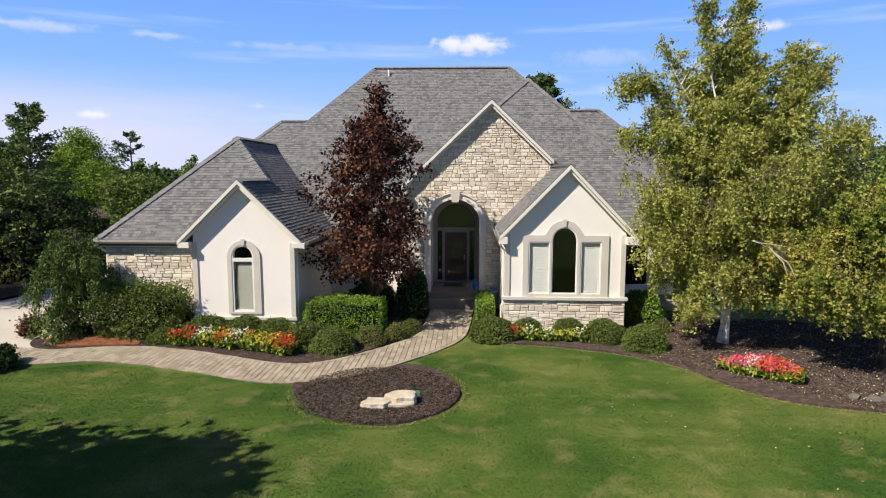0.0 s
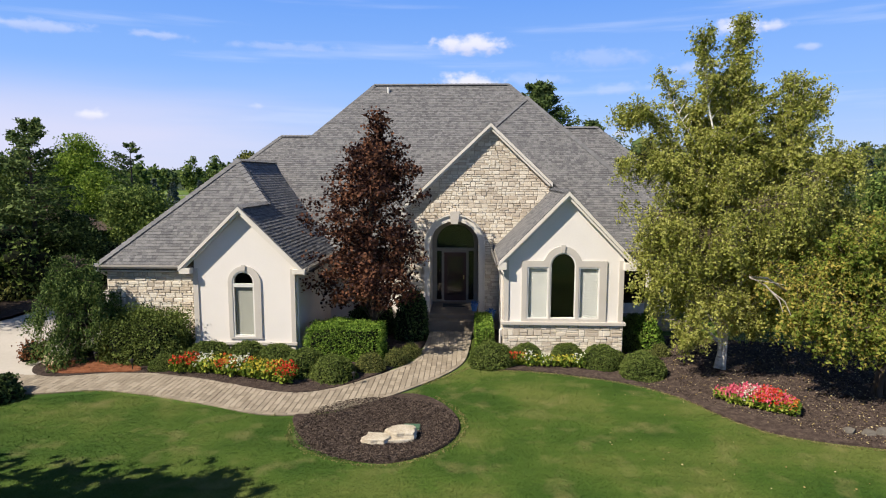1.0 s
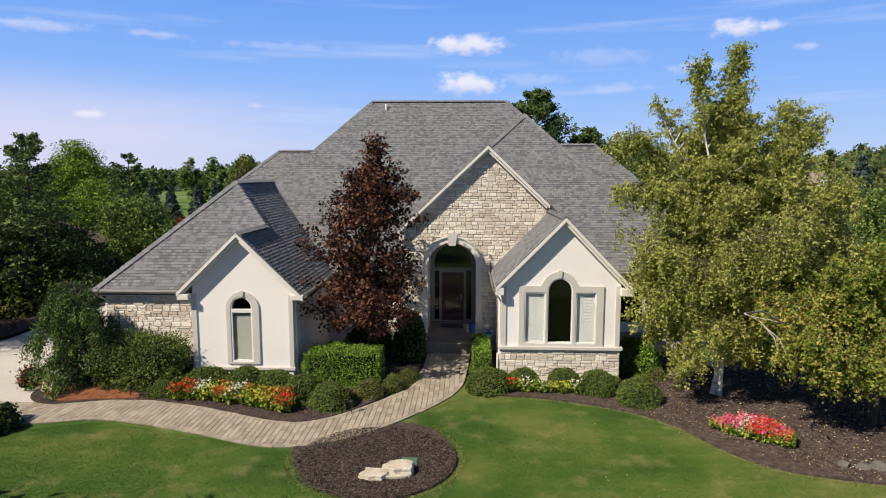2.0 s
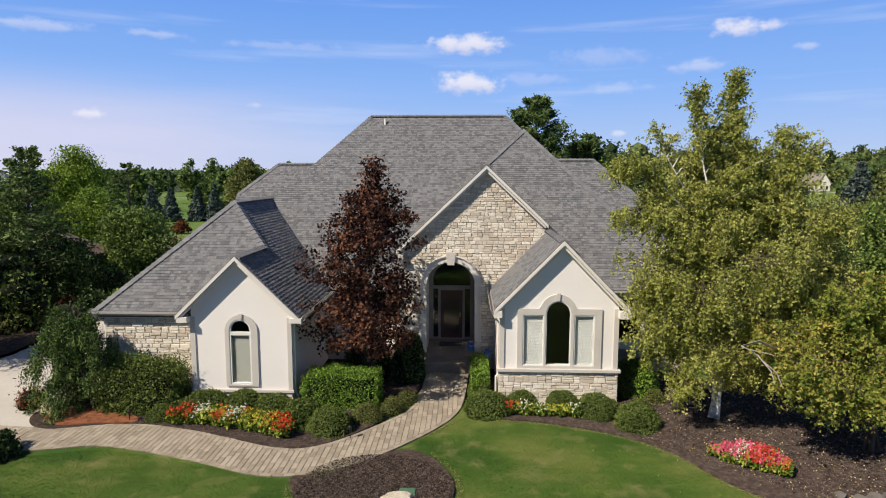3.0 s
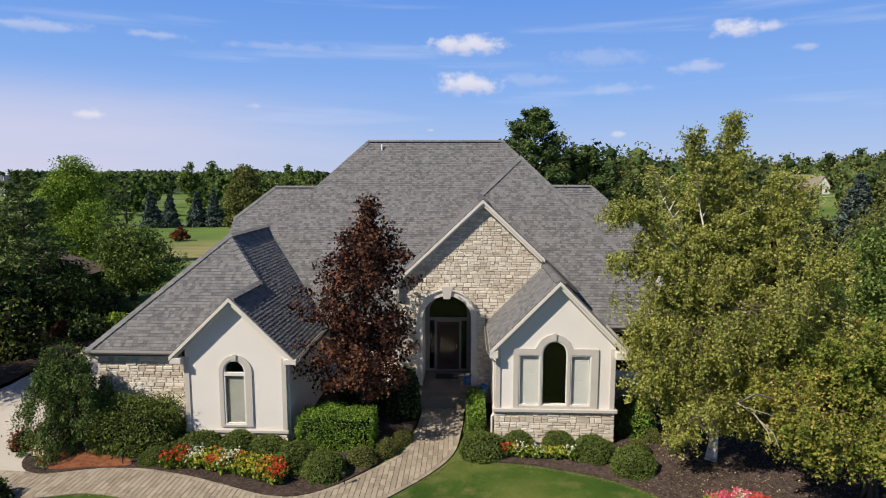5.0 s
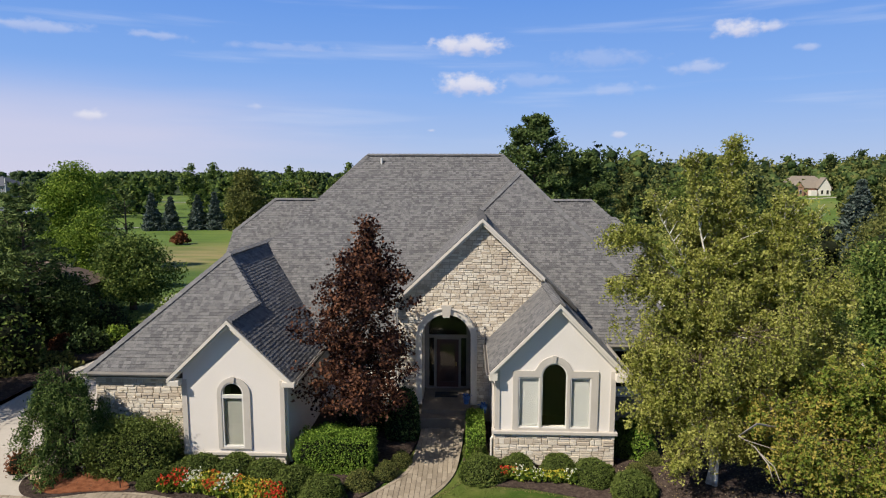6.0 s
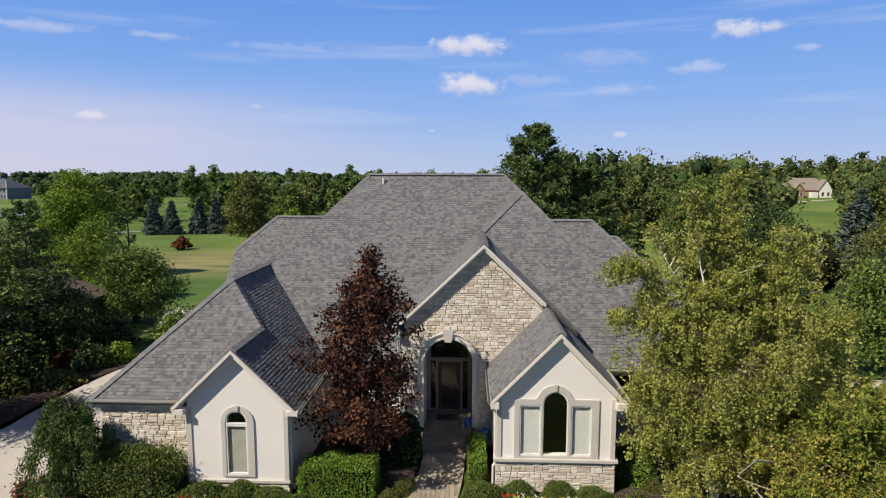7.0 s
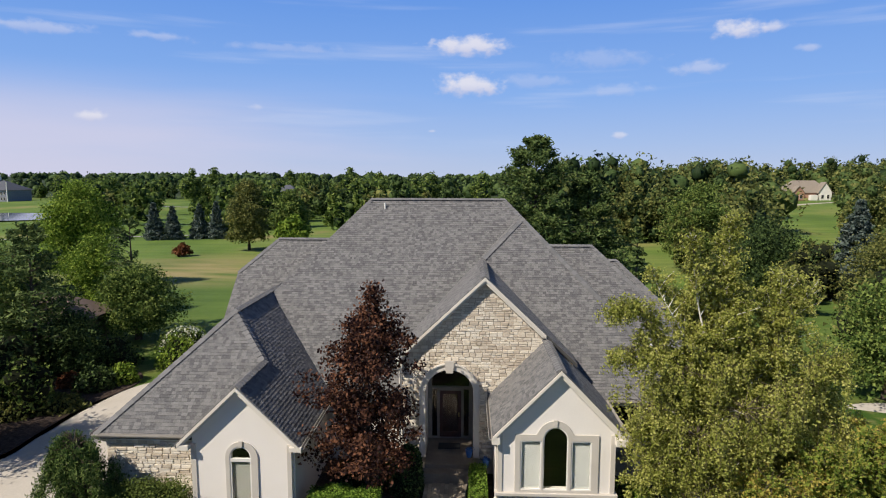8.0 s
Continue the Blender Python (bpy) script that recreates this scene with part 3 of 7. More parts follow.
# ---- stone facing ----
def stones(parent, x0, x1, z0, z1, y, seed, clips=(), hole=None, hmin=0.12, hmax=0.27, limit=300, mat_piece=STONE, rest_mat=STONE_REST, wide=1.0):
    """Coursed limestone blocks, each its own piece, proud of the mortar behind them."""
    rng = random.Random(seed)
    made, rest = 0, []
    z = z0
    cells = []
    while z < z1:
        h = min(rng.uniform(hmin, hmax), z1 - z)
        if z1 - z - h < 0.07:
            h = z1 - z
        x = x0 - rng.random() * 0.25
        while x < x1:
            w = rng.uniform(0.16, 0.46) * wide
            cut = rng.uniform(0.36, 0.64) * h
            kind = rng.random()
            if h < 0.15:
                blocks = [(x, x + w, z, z + h)]
            elif kind < 0.22:
                w = rng.uniform(0.13, 0.30)
                blocks = [(x, x + w, z, z + h)]
            elif kind < 0.62:
                blocks = [(x, x + w, z, z + cut), (x, x + w, z + cut, z + h)]
            else:
                w = max(w, 0.30 * wide)
                m = x + w * rng.uniform(0.35, 0.65)
                pair = [(x, m), (m, x + w)]
                lo, hi = (z, z + cut), (z + cut, z + h)
                if kind < 0.81:
                    lo, hi = hi, lo
                blocks = [(x, x + w, *lo)] + [(p, q, *hi) for p, q in pair]
            cells += [(max(p, x0), min(q, x1), r, t) for p, q, r, t in blocks]
            x += w
        z += h
    for xa, xb, za, zb in cells:
        g = rng.uniform(0.004, 0.008)
        poly = [(xa + g, za + g), (xb - g, za + g), (xb - g, zb - g), (xa + g, zb - g)]
        if xb - xa < 0.05:
            continue
        for cl in clips:
            poly = clip(poly, *cl)
        if hole and len(poly) >= 3:
            cx, cz, rx, rz, bottom = hole
            mx, mz = sum(p[0] for p in poly) / len(poly), sum(p[1] for p in poly) / len(poly)
            if mz < cz:
                poly = clip(poly, 1, 0, -(cx + rx)) if mx > cx else clip(poly, -1, 0, cx - rx)
            else:
                ex, ez = (mx - cx) / rx, (mz - cz) / rz
                k = math.hypot(ex, ez) or 1
                ex, ez = ex / k, ez / k
                poly = clip(poly, ex / rx, ez / rz, -(cx * ex / rx + cz * ez / rz) - 1)
        if len(poly) < 3:
            continue
        area = abs(sum(poly[i][0] * poly[(i + 1) % len(poly)][1] - poly[(i + 1) % len(poly)][0] * poly[i][1] for i in range(len(poly)))) / 2
        if area < 0.004:
            continue
        n = len(poly)
        mx, mz = sum(p[0] for p in poly) / n, sum(p[1] for p in poly) / n
        d = rng.uniform(0.018, 0.045)
        tx, tz = rng.uniform(-0.02, 0.02), rng.uniform(-0.03, 0.03)
        verts = [(p[0], y + 0.004, p[1]) for p in poly]
        verts += [(p[0] + (mx - p[0]) * 0.03, y - d * 0.55, p[1] + (mz - p[1]) * 0.04) for p in poly]
        verts += [(p[0] + (mx - p[0]) * 0.13 + rng.uniform(-.006, .006), y - d + (p[0] - mx) * tx + (p[1] - mz) * tz, p[1] + (mz - p[1]) * 0.2 + rng.uniform(-.006, .006)) for p in poly]
        faces = [(i, (i + 1) % n, n + (i + 1) % n, n + i) for i in range(n)] + [(n + i, n + (i + 1) % n, 2 * n + (i + 1) % n, 2 * n + i) for i in range(n)]
        faces.append(tuple(2 * n + i for i in range(n)))
        if made < limit:
            part("stone", mesh_of("stone", verts, faces, mat_piece), parent)
            made += 1
        else:
            rest.append((verts, faces))
    if rest:
        v, f = joined(rest)
        part("stonework", mesh_of("stonework", v, f, rest_mat), parent, kind="stuff")


stone_jobs = [
    (ls_wall, -12.2, LWX0 - 0.16, 0.0, 2.72, 20.05, 3, (), None),
    (lw_wall, LWX0 - 0.02, LWX1 + 0.02, 0.0, 0.46, LWY - 0.003, 9, (), None),
    (rw_base, RWX0 - 0.03, RWX1 + 0.03, 0.0, 1.10, RWY - 0.02, 5, (), None),
    (cg_wall, -2.35, 4.3, 0.6, 7.7, CGY, 7, ((0.945, -1, 7.78 - 0.945 * 0.86), (-0.945, -1, 7.78 + 0.945 * 0.86)), (-0.48, 3.32, 1.17, 1.20, 0)),
]

# ---- trims, rakes and gutters ----
def surround(outer, inner, y0, y1, parent, name="surround", label="cast stone window surround", mat=None):
    return part(name, prism(name, [outer, inner], y0, y1, mat or TRIM_STONE), parent, label)


def keystone(cx, z0, z1, w0, w1, y0, y1, parent):
    return part("keystone", prism("keystone", [[(cx - w0, z0), (cx + w0, z0), (cx + w1, z1), (cx - w1, z1)]], y0, y1, TRIM_STONE), parent, "tapered cast stone keystone")


surround(arch(-7.713, -6.635, 0.685, 2.524, 0.554), bay_open, LWY - 0.05, LWY, lw_wall)
keystone(-7.174, 2.92, 3.118, 0.045, 0.065, LWY - 0.09, LWY - 0.051, lw_wall)
for x0, x1 in ((LWX0 - 0.04, LWX0 + 0.13), (LWX1 - 0.13, LWX1 + 0.02)):
    part("corner_trim", box("corner_trim", (x0, LWY - 0.04, 0.582), (x1, LWY - 0.002, 3.0), TRIM_STONE, 0.006), lw_wall, "pale corner board")
part("base_band", box("base_band", (LWX0 - 0.05, LWY - 0.08, 0.48), (LWX1 + 0.06, LWY - 0.003, 0.58), TRIM_STONE, 0.012), lw_wall, "cast stone base band")
for x0, x1 in ((RWX0 - 0.01, RWX0 + 0.15), (RWX1 - 0.15, RWX1 + 0.01)):
    part("corner_trim", box("corner_trim", (x0, RWY - 0.04, 1.223), (x1, RWY - 0.002, 3.25), TRIM_STONE, 0.006), rw_wall, "pale corner board")
_ax, _n = 3.132, 18
outer = [(1.81, 1.225), (4.565, 1.225), (4.565, 3.238), (_ax + 0.62, 3.238)] + [(_ax + 0.60 * math.cos(math.pi * i / _n), 3.118 + 0.60 * math.sin(math.pi * i / _n)) for i in range(4, _n - 3)] + [(_ax - 0.62, 3.238), (1.81, 3.238)]
part("surround", prism("surround", [outer, side_l, side_r, mid_open], RWY - 0.05, RWY, TRIM_STONE), rw_wall, "cast stone surround of the triple window")
keystone(3.132, 3.506, 3.764, 0.045, 0.07, RWY - 0.09, RWY - 0.051, rw_wall)
surround(arch(-1.615, 0.655, 0.70, 3.32, 1.142, 28), arch(-1.42, 0.46, 0.70, 3.32, 0.92, 28), CGY - 0.09, CGY - 0.002, cg_wall, label="broad pale arch round the entrance", mat=CREAM)
surround(arch(-1.66, 0.70, 0.70, 3.32, 1.20, 28), arch(-1.618, 0.658, 0.70, 3.32, 1.146, 28), CGY - 0.15, CGY - 0.002, cg_wall, "outer_moulding", "proud outer moulding of the arch", CREAM)
keystone(-0.48, 4.14, 4.62, 0.13, 0.20, CGY - 0.17, CGY - 0.091, cg_wall)


def rake(plane, x0, x1, y, parent, drop=0.02, h=0.13, depth=0.05, mat=None):
    """A board along a gable's sloping edge, below the shingles."""
    a, c = plane[0], plane[2]
    def z(x):
        return a * x + c - drop
    return part("rake_board", prism("rake_board", [[(x0, z(x0) - h), (x1, z(x1) - h), (x1, z(x1)), (x0, z(x0))]], y - depth, y - 0.003, mat or CREAM), parent, "cream painted rake board")


for lp, rp, xa, xm, xb, y in ((CL, DR, -9.22, -7.21, -5.13, 19.0), (EL, ER, 1.05, 3.25, 5.45, 19.64), (GL, GR, -2.56, 0.86, 3.2, 23.2)):
    rake(lp, xa, xm - 0.001, y, house)
    rake(rp, xm + 0.001, xb, y, house)
    rake(lp, xa + 0.1, xm - 0.001, y + 0.09, house, 0.16, 0.10, 0.07)
    rake(rp, xm + 0.001, xb - 0.1, y + 0.09, house, 0.16, 0.10, 0.07)
# soffits against the gable walls
for planes_, xs, y0, y1 in (((CL, DR), (-9.2, -7.21, -5.15), 19.03, LWY), ((EL, ER), (1.07, 3.25, 5.43), 19.67, RWY), ((GL, GR), (-2.54, 0.86, 3.3), 23.23, CGY)):
    for pl, x0, x1 in ((planes_[0], xs[0], xs[1]), (planes_[1], xs[1], xs[2])):
        z = lambda x, p=pl: p[0] * x + p[2] - 0.155
        part("soffit", prism("soffit", [[(x0, z(x0) - 0.03), (x1, z(x1) - 0.03), (x1, z(x1)), (x0, z(x0))]], y0, y1 - 0.002, CREAM), house, "cream painted soffit")


def eave_return(x0, x1, y0, y1, z0, z1):
    part("eave_return", box("eave_return", (x0, y0, z0), (x1, y1, z1), CREAM, 0.01), house, "boxed cream eave return")


eave_return(-9.2, -8.84, 18.96, 19.23, 2.84, 3.02)
eave_return(-5.53, -5.12, 18.96, 19.23, 2.86, 3.02)
eave_return(1.03, 1.30, 19.60, 19.86, 2.96, 3.20)
eave_return(5.08, 5.47, 19.60, 19.86, 2.96, 3.20)
eave_return(-2.58, -2.30, 23.12, 23.44, 4.36, 4.58)


def gutter(p, q, z, out, h=0.12, d=0.12):
    """A half-open gutter along an eave from p to q (plan points); out points away from the wall."""
    p, q, o = Vector((*p, 0)), Vector((*q, 0)), Vector((*out, 0))
    prof = [(0, 0), (0, -h), (d * 0.7, -h), (d, -h * 0.45), (d, 0), (d - 0.015, 0), (d - 0.015, -h * 0.42), (d * 0.66, -h + 0.015), (0.012, -h + 0.015), (0.012, 0)]
    n = len(prof)
    verts = [e + o * a + Vector((0, 0, z + b)) for e in (p, q) for a, b in prof]
    faces = [(i, (i + 1) % n, n + (i + 1) % n, n + i) for i in range(n)] + [tuple(range(n)), tuple(reversed(range(n, 2 * n)))]
    part("gutter", mesh_of("gutter", verts, faces, GUTTER), house, "taupe metal gutter")


gutter((-12.54, 19.86), (-9.2, 19.86), 2.99, (0, -1))
gutter((-12.55, 19.87), (-12.55, 34), 2.99, (-1, 0))
gutter((-5.13, 19.02), (-5.13, 23.6), 3.06, (1, 0))
gutter((1.04, 19.6), (1.04, 23.2), 3.24, (-1, 0))
gutter((5.47, 19.6), (5.47, 23.4), 3.24, (1, 0))
gutter((5.5, 23.24), (9.0, 23.24), 3.20, (0, -1))
gutter((7.5, 30.79), (10.2, 30.79), 5.22, (0, -1))
gutter((-5.0, 23.68), (-2.3, 23.68), 3.10, (0, -1))
gutter((-2.57, 23.25), (-2.57, 23.9), 4.6, (-1, 0))
part("fascia", box("fascia", (-12.5, 19.872, 2.76), (-9.2, 19.90, 2.95), CREAM), house, "cream fascia board")
part("soffit", box("soffit", (-12.45, 19.90, 2.78), (-8.84, 20.04, 2.81), CREAM), house, "cream soffit")


def downspout(points):
    v, f = tube_data(points, [0.04] * len(points), 6)
    part("downspout", mesh_of("downspout", v, f, CREAM), house, "cream metal downspout")


downspout([(-12.42, 19.78, 2.9), (-12.36, 19.9, 2.76), (-12.27, 20.2, 2.55), (-12.26, 20.22, 0.1)])
downspout([(-5.2, 19.6, 2.95), (-5.35, 19.6, 2.8), (-5.53, 19.52, 2.7), (-5.53, 19.52, 0.5), (-5.4, 19.4, 0.2)])
downspout([(1.0, 19.75, 3.15), (1.08, 19.85, 2.9), (1.19, 20.0, 2.75), (1.19, 20.0, 0.95), (1.13, 19.9, 0.9), (1.13, 19.9, 0.1)])
downspout([(-2.45, 23.35, 4.5), (-2.42, 23.4, 4.3), (-2.42, 23.4, 0.2)])

# ---- windows and door ----
def window(parent_label, frames, panes, blinds, y, blind_mat, name="window"):
    """A window of frames (outline, hole), panes and blinds, set back in its opening."""
    w = part(name, prism("frame", frames[0], y - 0.03, y + 0.05, WHITE), house, parent_label)
    for lp in frames[1:]:
        part("frame", prism("frame", lp, y - 0.03, y + 0.05, WHITE), w)
    for lp in panes:
        p = part("pane", prism("pane", [lp], y + 0.005, y + 0.011, GLASS), w, "clear dark-looking glass")
        p.visible_shadow = False
    for x0, x1, z0, z1 in blinds:
        verts, faces = [], []
        z = z0
        while z < z1 - 0.01:
            s = len(verts)
            verts += [(x0, y + 0.052, z), (x1, y + 0.052, z), (x1, y + 0.062, z + 0.05), (x0, y + 0.062, z + 0.05)]
            faces.append((s, s + 1, s + 2, s + 3))
            z += 0.05
        part("blind", mesh_of("blind", verts, faces, blind_mat), w, "closed pale horizontal blind")
    return w


def inset(lp, d):
    cx, cz = sum(p[0] for p in lp) / len(lp), (min(p[1] for p in lp) + max(p[1] for p in lp)) / 2
    hw, hh = (max(p[0] for p in lp) - min(p[0] for p in lp)) / 2, (max(p[1] for p in lp) - min(p[1] for p in lp)) / 2
    return [(cx + (p[0] - cx) * (hw - d) / hw, cz + (p[1] - cz) * (hh - d) / hh) for p in lp]


y = LWY + 0.0
lower, head = rect(-7.574, -6.852, 0.744, 2.445), arch(-7.574, -6.852, 2.45, 2.524, 0.396)
window("tall arched window with a white frame and lowered blind", [[lower, inset(lower, 0.055)], [head, inset(head, 0.05)]], [inset(lower, 0.05), inset(head, 0.045)], [(-7.50, -6.906, 0.80, 2.36)], y, GREY_BLIND)
y = RWY + 0.0
window("pair of side windows flanking an arched middle light", [[side_l, inset(side_l, 0.042)], [side_r, inset(side_r, 0.042)], [mid_open, inset(mid_open, 0.035)]],
       [inset(side_l, 0.038), inset(side_r, 0.038), inset(mid_open, 0.03)], [(2.03, 2.635, 1.36, 2.98), (3.705, 4.29, 1.36, 2.98)], y, BLIND)
y = 26.06
window("shaded side window behind the birch", [[right_win, inset(right_win, 0.06)]], [inset(right_win, 0.055)], [], y, BLIND)
y = BACK + 0.03
# door with sidelights under a curved transom
fr_t = arch(-1.30, 0.34, 2.98, 3.2, 0.85, 24)
entry = part("front_door", prism("door_frame", [rect(-1.30, 0.34, FLOOR + 0.02, 2.975), rect(-1.24, -1.04, FLOOR + 0.08, 2.90), rect(-0.94, -0.03, FLOOR + 0.04, 2.84), rect(0.07, 0.28, FLOOR + 0.08, 2.90)], y - 0.02, y + 0.06, DOOR_FRAME), house,
             "dark front door with sidelights and an arched transom")
slab = part("door_leaf", prism("door_leaf", [rect(-0.935, -0.035, FLOOR + 0.045, 2.835), rect(-0.80, -0.17, 1.05, 2.70)], y + 0.0, y + 0.045, DARK_WOOD), entry, "dark stained door leaf")
for lp in (rect(-1.25, -1.03, FLOOR + 0.07, 2.91), rect(0.06, 0.29, FLOOR + 0.07, 2.91), rect(-0.81, -0.16, 1.04, 2.71), inset(fr_t, 0.04)):
    p = part("pane", prism("pane", [lp], y + 0.012, y + 0.018, GLASS), entry, "dark glass")
    p.visible_shadow = False
part("transom_frame", prism("transom_frame", [fr_t, inset(fr_t, 0.05)], y - 0.02, y + 0.06, DOOR_FRAME), entry)
part("door_panel", box("door_panel", (-0.80, y + 0.05, 1.05), (-0.17, y + 0.06, 2.70), DARK_WOOD), entry, "dark red-brown inner door behind the glass")
part("door_handle", box("door_handle", (-0.15, y - 0.06, 1.72), (-0.11, y - 0.003, 1.90), BRASS, 0.01), entry, "brass handle")
# near-black boxes behind the glass: the dark of unlit rooms is put into their colour
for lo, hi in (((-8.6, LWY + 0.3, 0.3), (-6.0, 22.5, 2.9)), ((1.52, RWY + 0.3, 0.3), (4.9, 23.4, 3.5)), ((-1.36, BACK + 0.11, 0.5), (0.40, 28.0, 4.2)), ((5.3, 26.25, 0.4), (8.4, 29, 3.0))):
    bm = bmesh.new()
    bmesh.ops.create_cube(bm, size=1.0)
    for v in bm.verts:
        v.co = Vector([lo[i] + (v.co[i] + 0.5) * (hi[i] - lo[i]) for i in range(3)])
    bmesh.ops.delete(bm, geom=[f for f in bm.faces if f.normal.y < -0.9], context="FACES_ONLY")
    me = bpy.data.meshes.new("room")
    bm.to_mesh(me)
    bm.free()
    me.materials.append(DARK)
    part("room", me, house, "near-black box painted as the unlit room behind the window")

# vent pipe on the main roof
v, f = tube_data([(-4.0, 31.2, 9.95), (-4.0, 31.2, 10.36)], [0.05, 0.05], 10)
part("vent_pipe", mesh_of("vent_pipe", v, f, WHITE), house, "white plastic vent pipe")
# side porch: floor, beam and posts
part("side_porch_floor", box("side_porch_floor", (RWX1 + 0.01, 23.5, -0.05), (8.7, 25.99, 0.14), PAVER_REST, 0.01), house, "tan paved side porch floor")
part("porch_beam", box("porch_beam", (RWX1 + 0.01, 23.5, 2.86), (8.7, 23.72, 3.12), CREAM, 0.01), house, "cream porch beam")
for x in (7.0, 8.55):
    part("porch_post", box("porch_post", (x - 0.08, 23.53, 0.142), (x + 0.08, 23.69, 2.858), CREAM, 0.012), house, "cream square porch post")
# porch slab and step
part("porch_slab", box("porch_slab", (-1.40, 22.6, 0.1), (0.44, BACK + 0.12, FLOOR), PORCH, 0.015), house, "tan paved porch slab")
part("porch_step", box("porch_step", (-1.55, 22.15, 0.0), (0.62, 22.598, 0.62), PORCH, 0.015), house, "tan paved step")

# ---- ground ----
def sstep(v, a, b):
    t = min(1.0, max(0.0, (v - a) / (b - a)))
    return t * t * (3 - 2 * t)


def ground_z(x, y):
    """Level round the house, falling to the fields behind it."""
    z = -4.4 * sstep(y, 34, 105) - 1.2 * sstep(y, 105, 260)
    z += 0.5 * sstep(y, 60, 90) * math.sin(x * 0.045 + 1.0) * math.cos(y * 0.03)
    z += 4.0 * sstep(x, 60, 200) * sstep(y, 120, 300)  + 8 * sstep(y, 500, 1600)
    return z


xs = sorted(set([-3000, -2200, -1500, -1000, -700, -500, -400, -320] + list(range(-260, -60, 12)) + list(range(-60, 61, 3)) + list(range(66, 260, 12)) + [320, 400, 500, 700, 1000, 1500, 2200, 3000]))
ys = sorted(set([-400, -200, -100, -60] + list(range(-40, 60, 3)) + list(range(60, 280, 8)) + [300, 340, 400, 500, 650, 850, 1100, 1500, 2000, 2800, 3800]))
verts = [(x, y, ground_z(x, y)) for y in ys for x in xs]
W = len(xs)
faces = [(j * W + i, j * W + i + 1, (j + 1) * W + i + 1, (j + 1) * W + i) for j in range(len(ys) - 1) for i in range(W - 1)]

GRASS = bpy.data.materials.new("lawn")
GRASS.use_nodes = True
gn, gl = GRASS.node_tree.nodes, GRASS.node_tree.links
gb = gn["Principled BSDF"]
gb.inputs["Roughness"].default_value, gb.inputs["Specular IOR Level"].default_value = 0.85, 0.15
gtc = gn.new("ShaderNodeTexCoord")


def gnoise(scale, detail=4, stretch=(1, 1, 1), turn=0.0):
    mp = gn.new("ShaderNodeMapping")
    mp.inputs["Scale"].default_value, mp.inputs["Rotation"].default_value = stretch, (0, 0, turn)
    gl.new(gtc.outputs["Object"], mp.inputs[0])
    z = gn.new("ShaderNodeTexNoise")
    z.inputs["Scale"].default_value, z.inputs["Detail"].default_value = scale, detail
    gl.new(mp.outputs[0], z.inputs["Vector"])
    return z.outputs["Fac"]


def gramp(v, stops):
    r = gn.new("ShaderNodeValToRGB")
    e = r.color_ramp.elements
    e[0].position, e[0].color = stops[0][0], (*stops[0][1], 1)
    e[1].position, e[1].color = stops[-1][0], (*stops[-1][1], 1)
    for p, c in stops[1:-1]:
        e.new(p).color = (*c, 1)
    gl.new(v, r.inputs[0])
    return r.outputs[0]


def gmix(f, a, b, blend="MIX"):
    n = gn.new("ShaderNodeMix")
    n.data_type, n.blend_type = "RGBA", blend
    if isinstance(f, float):
        n.inputs[0].default_value = f
    else:
        gl.new(f, n.inputs[0])
    for s, v in ((n.inputs[6], a), (n.inputs[7], b)):
        if isinstance(v, tuple):
            s.default_value = (*v, 1)
        else:
            gl.new(v, s)
    return n.outputs[2]


lawn = gramp(gnoise(0.35, 5), [(0.36, (0.042, 0.090, 0.013)), (0.5, (0.073, 0.124, 0.020)), (0.62, (0.125, 0.155, 0.036))])
dry = gramp(gnoise(1.3, 6), [(0.53, (0, 0, 0)), (0.76, (0.55, 0.55, 0.55))])
lawn = gmix(dry, lawn, (0.27, 0.235, 0.10))
lawn = gmix(0.4, lawn, gramp(gnoise(26, 3), [(0.3, (0.5, 0.5, 0.5)), (0.7, (1.0, 1.0, 1.0))]), "MULTIPLY")
lawn = gmix(0.55, lawn, gramp(gnoise(1.6, 2, (0.25, 2.0, 1), 0.5), [(0.3, (0.82, 0.85, 0.8)), (0.7, (1.15, 1.12, 1.1))]), "MULTIPLY")
gsep = gn.new("ShaderNodeSeparateXYZ")
gl.new(gtc.outputs["Object"], gsep.inputs[0])
far = gn.new("ShaderNodeMapRange")
far.inputs[1].default_value, far.inputs[2].default_value = 36, 60
gl.new(gsep.outputs[1], far.inputs[0])
fair = gramp(gnoise(0.035, 5, (1, 0.6, 1)), [(0.34, (0.075, 0.125, 0.026)), (0.5, (0.115, 0.175, 0.035)), (0.60, (0.155, 0.195, 0.05)), (0.70, (0.26, 0.21, 0.09))])
fair = gmix(0.7, fair, gramp(gnoise(0.16, 2, (0.2, 2.5, 1), 0.25), [(0.35, (0.78, 0.82, 0.8)), (0.65, (1.12, 1.1, 1.05))]), "MULTIPLY")
# tan dry rough on the slope beyond the house, and the shade under the far woods painted into the ground colour
rough_at = gn.new("ShaderNodeVectorMath")
rough_at.operation = "DISTANCE"
gl.new(gtc.outputs["Object"], rough_at.inputs[0])
rough_at.inputs[1].default_value = (-44.0, 98.0, -5.0)
rough_near = gn.new("ShaderNodeMapRange")
rough_near.inputs[1].default_value, rough_near.inputs[2].default_value = 26, 4
gl.new(rough_at.outputs["Value"], rough_near.inputs[0])
rough_fac = gn.new("ShaderNodeMath")
rough_fac.operation = "MULTIPLY"
gl.new(rough_near.outputs[0], rough_fac.inputs[0])
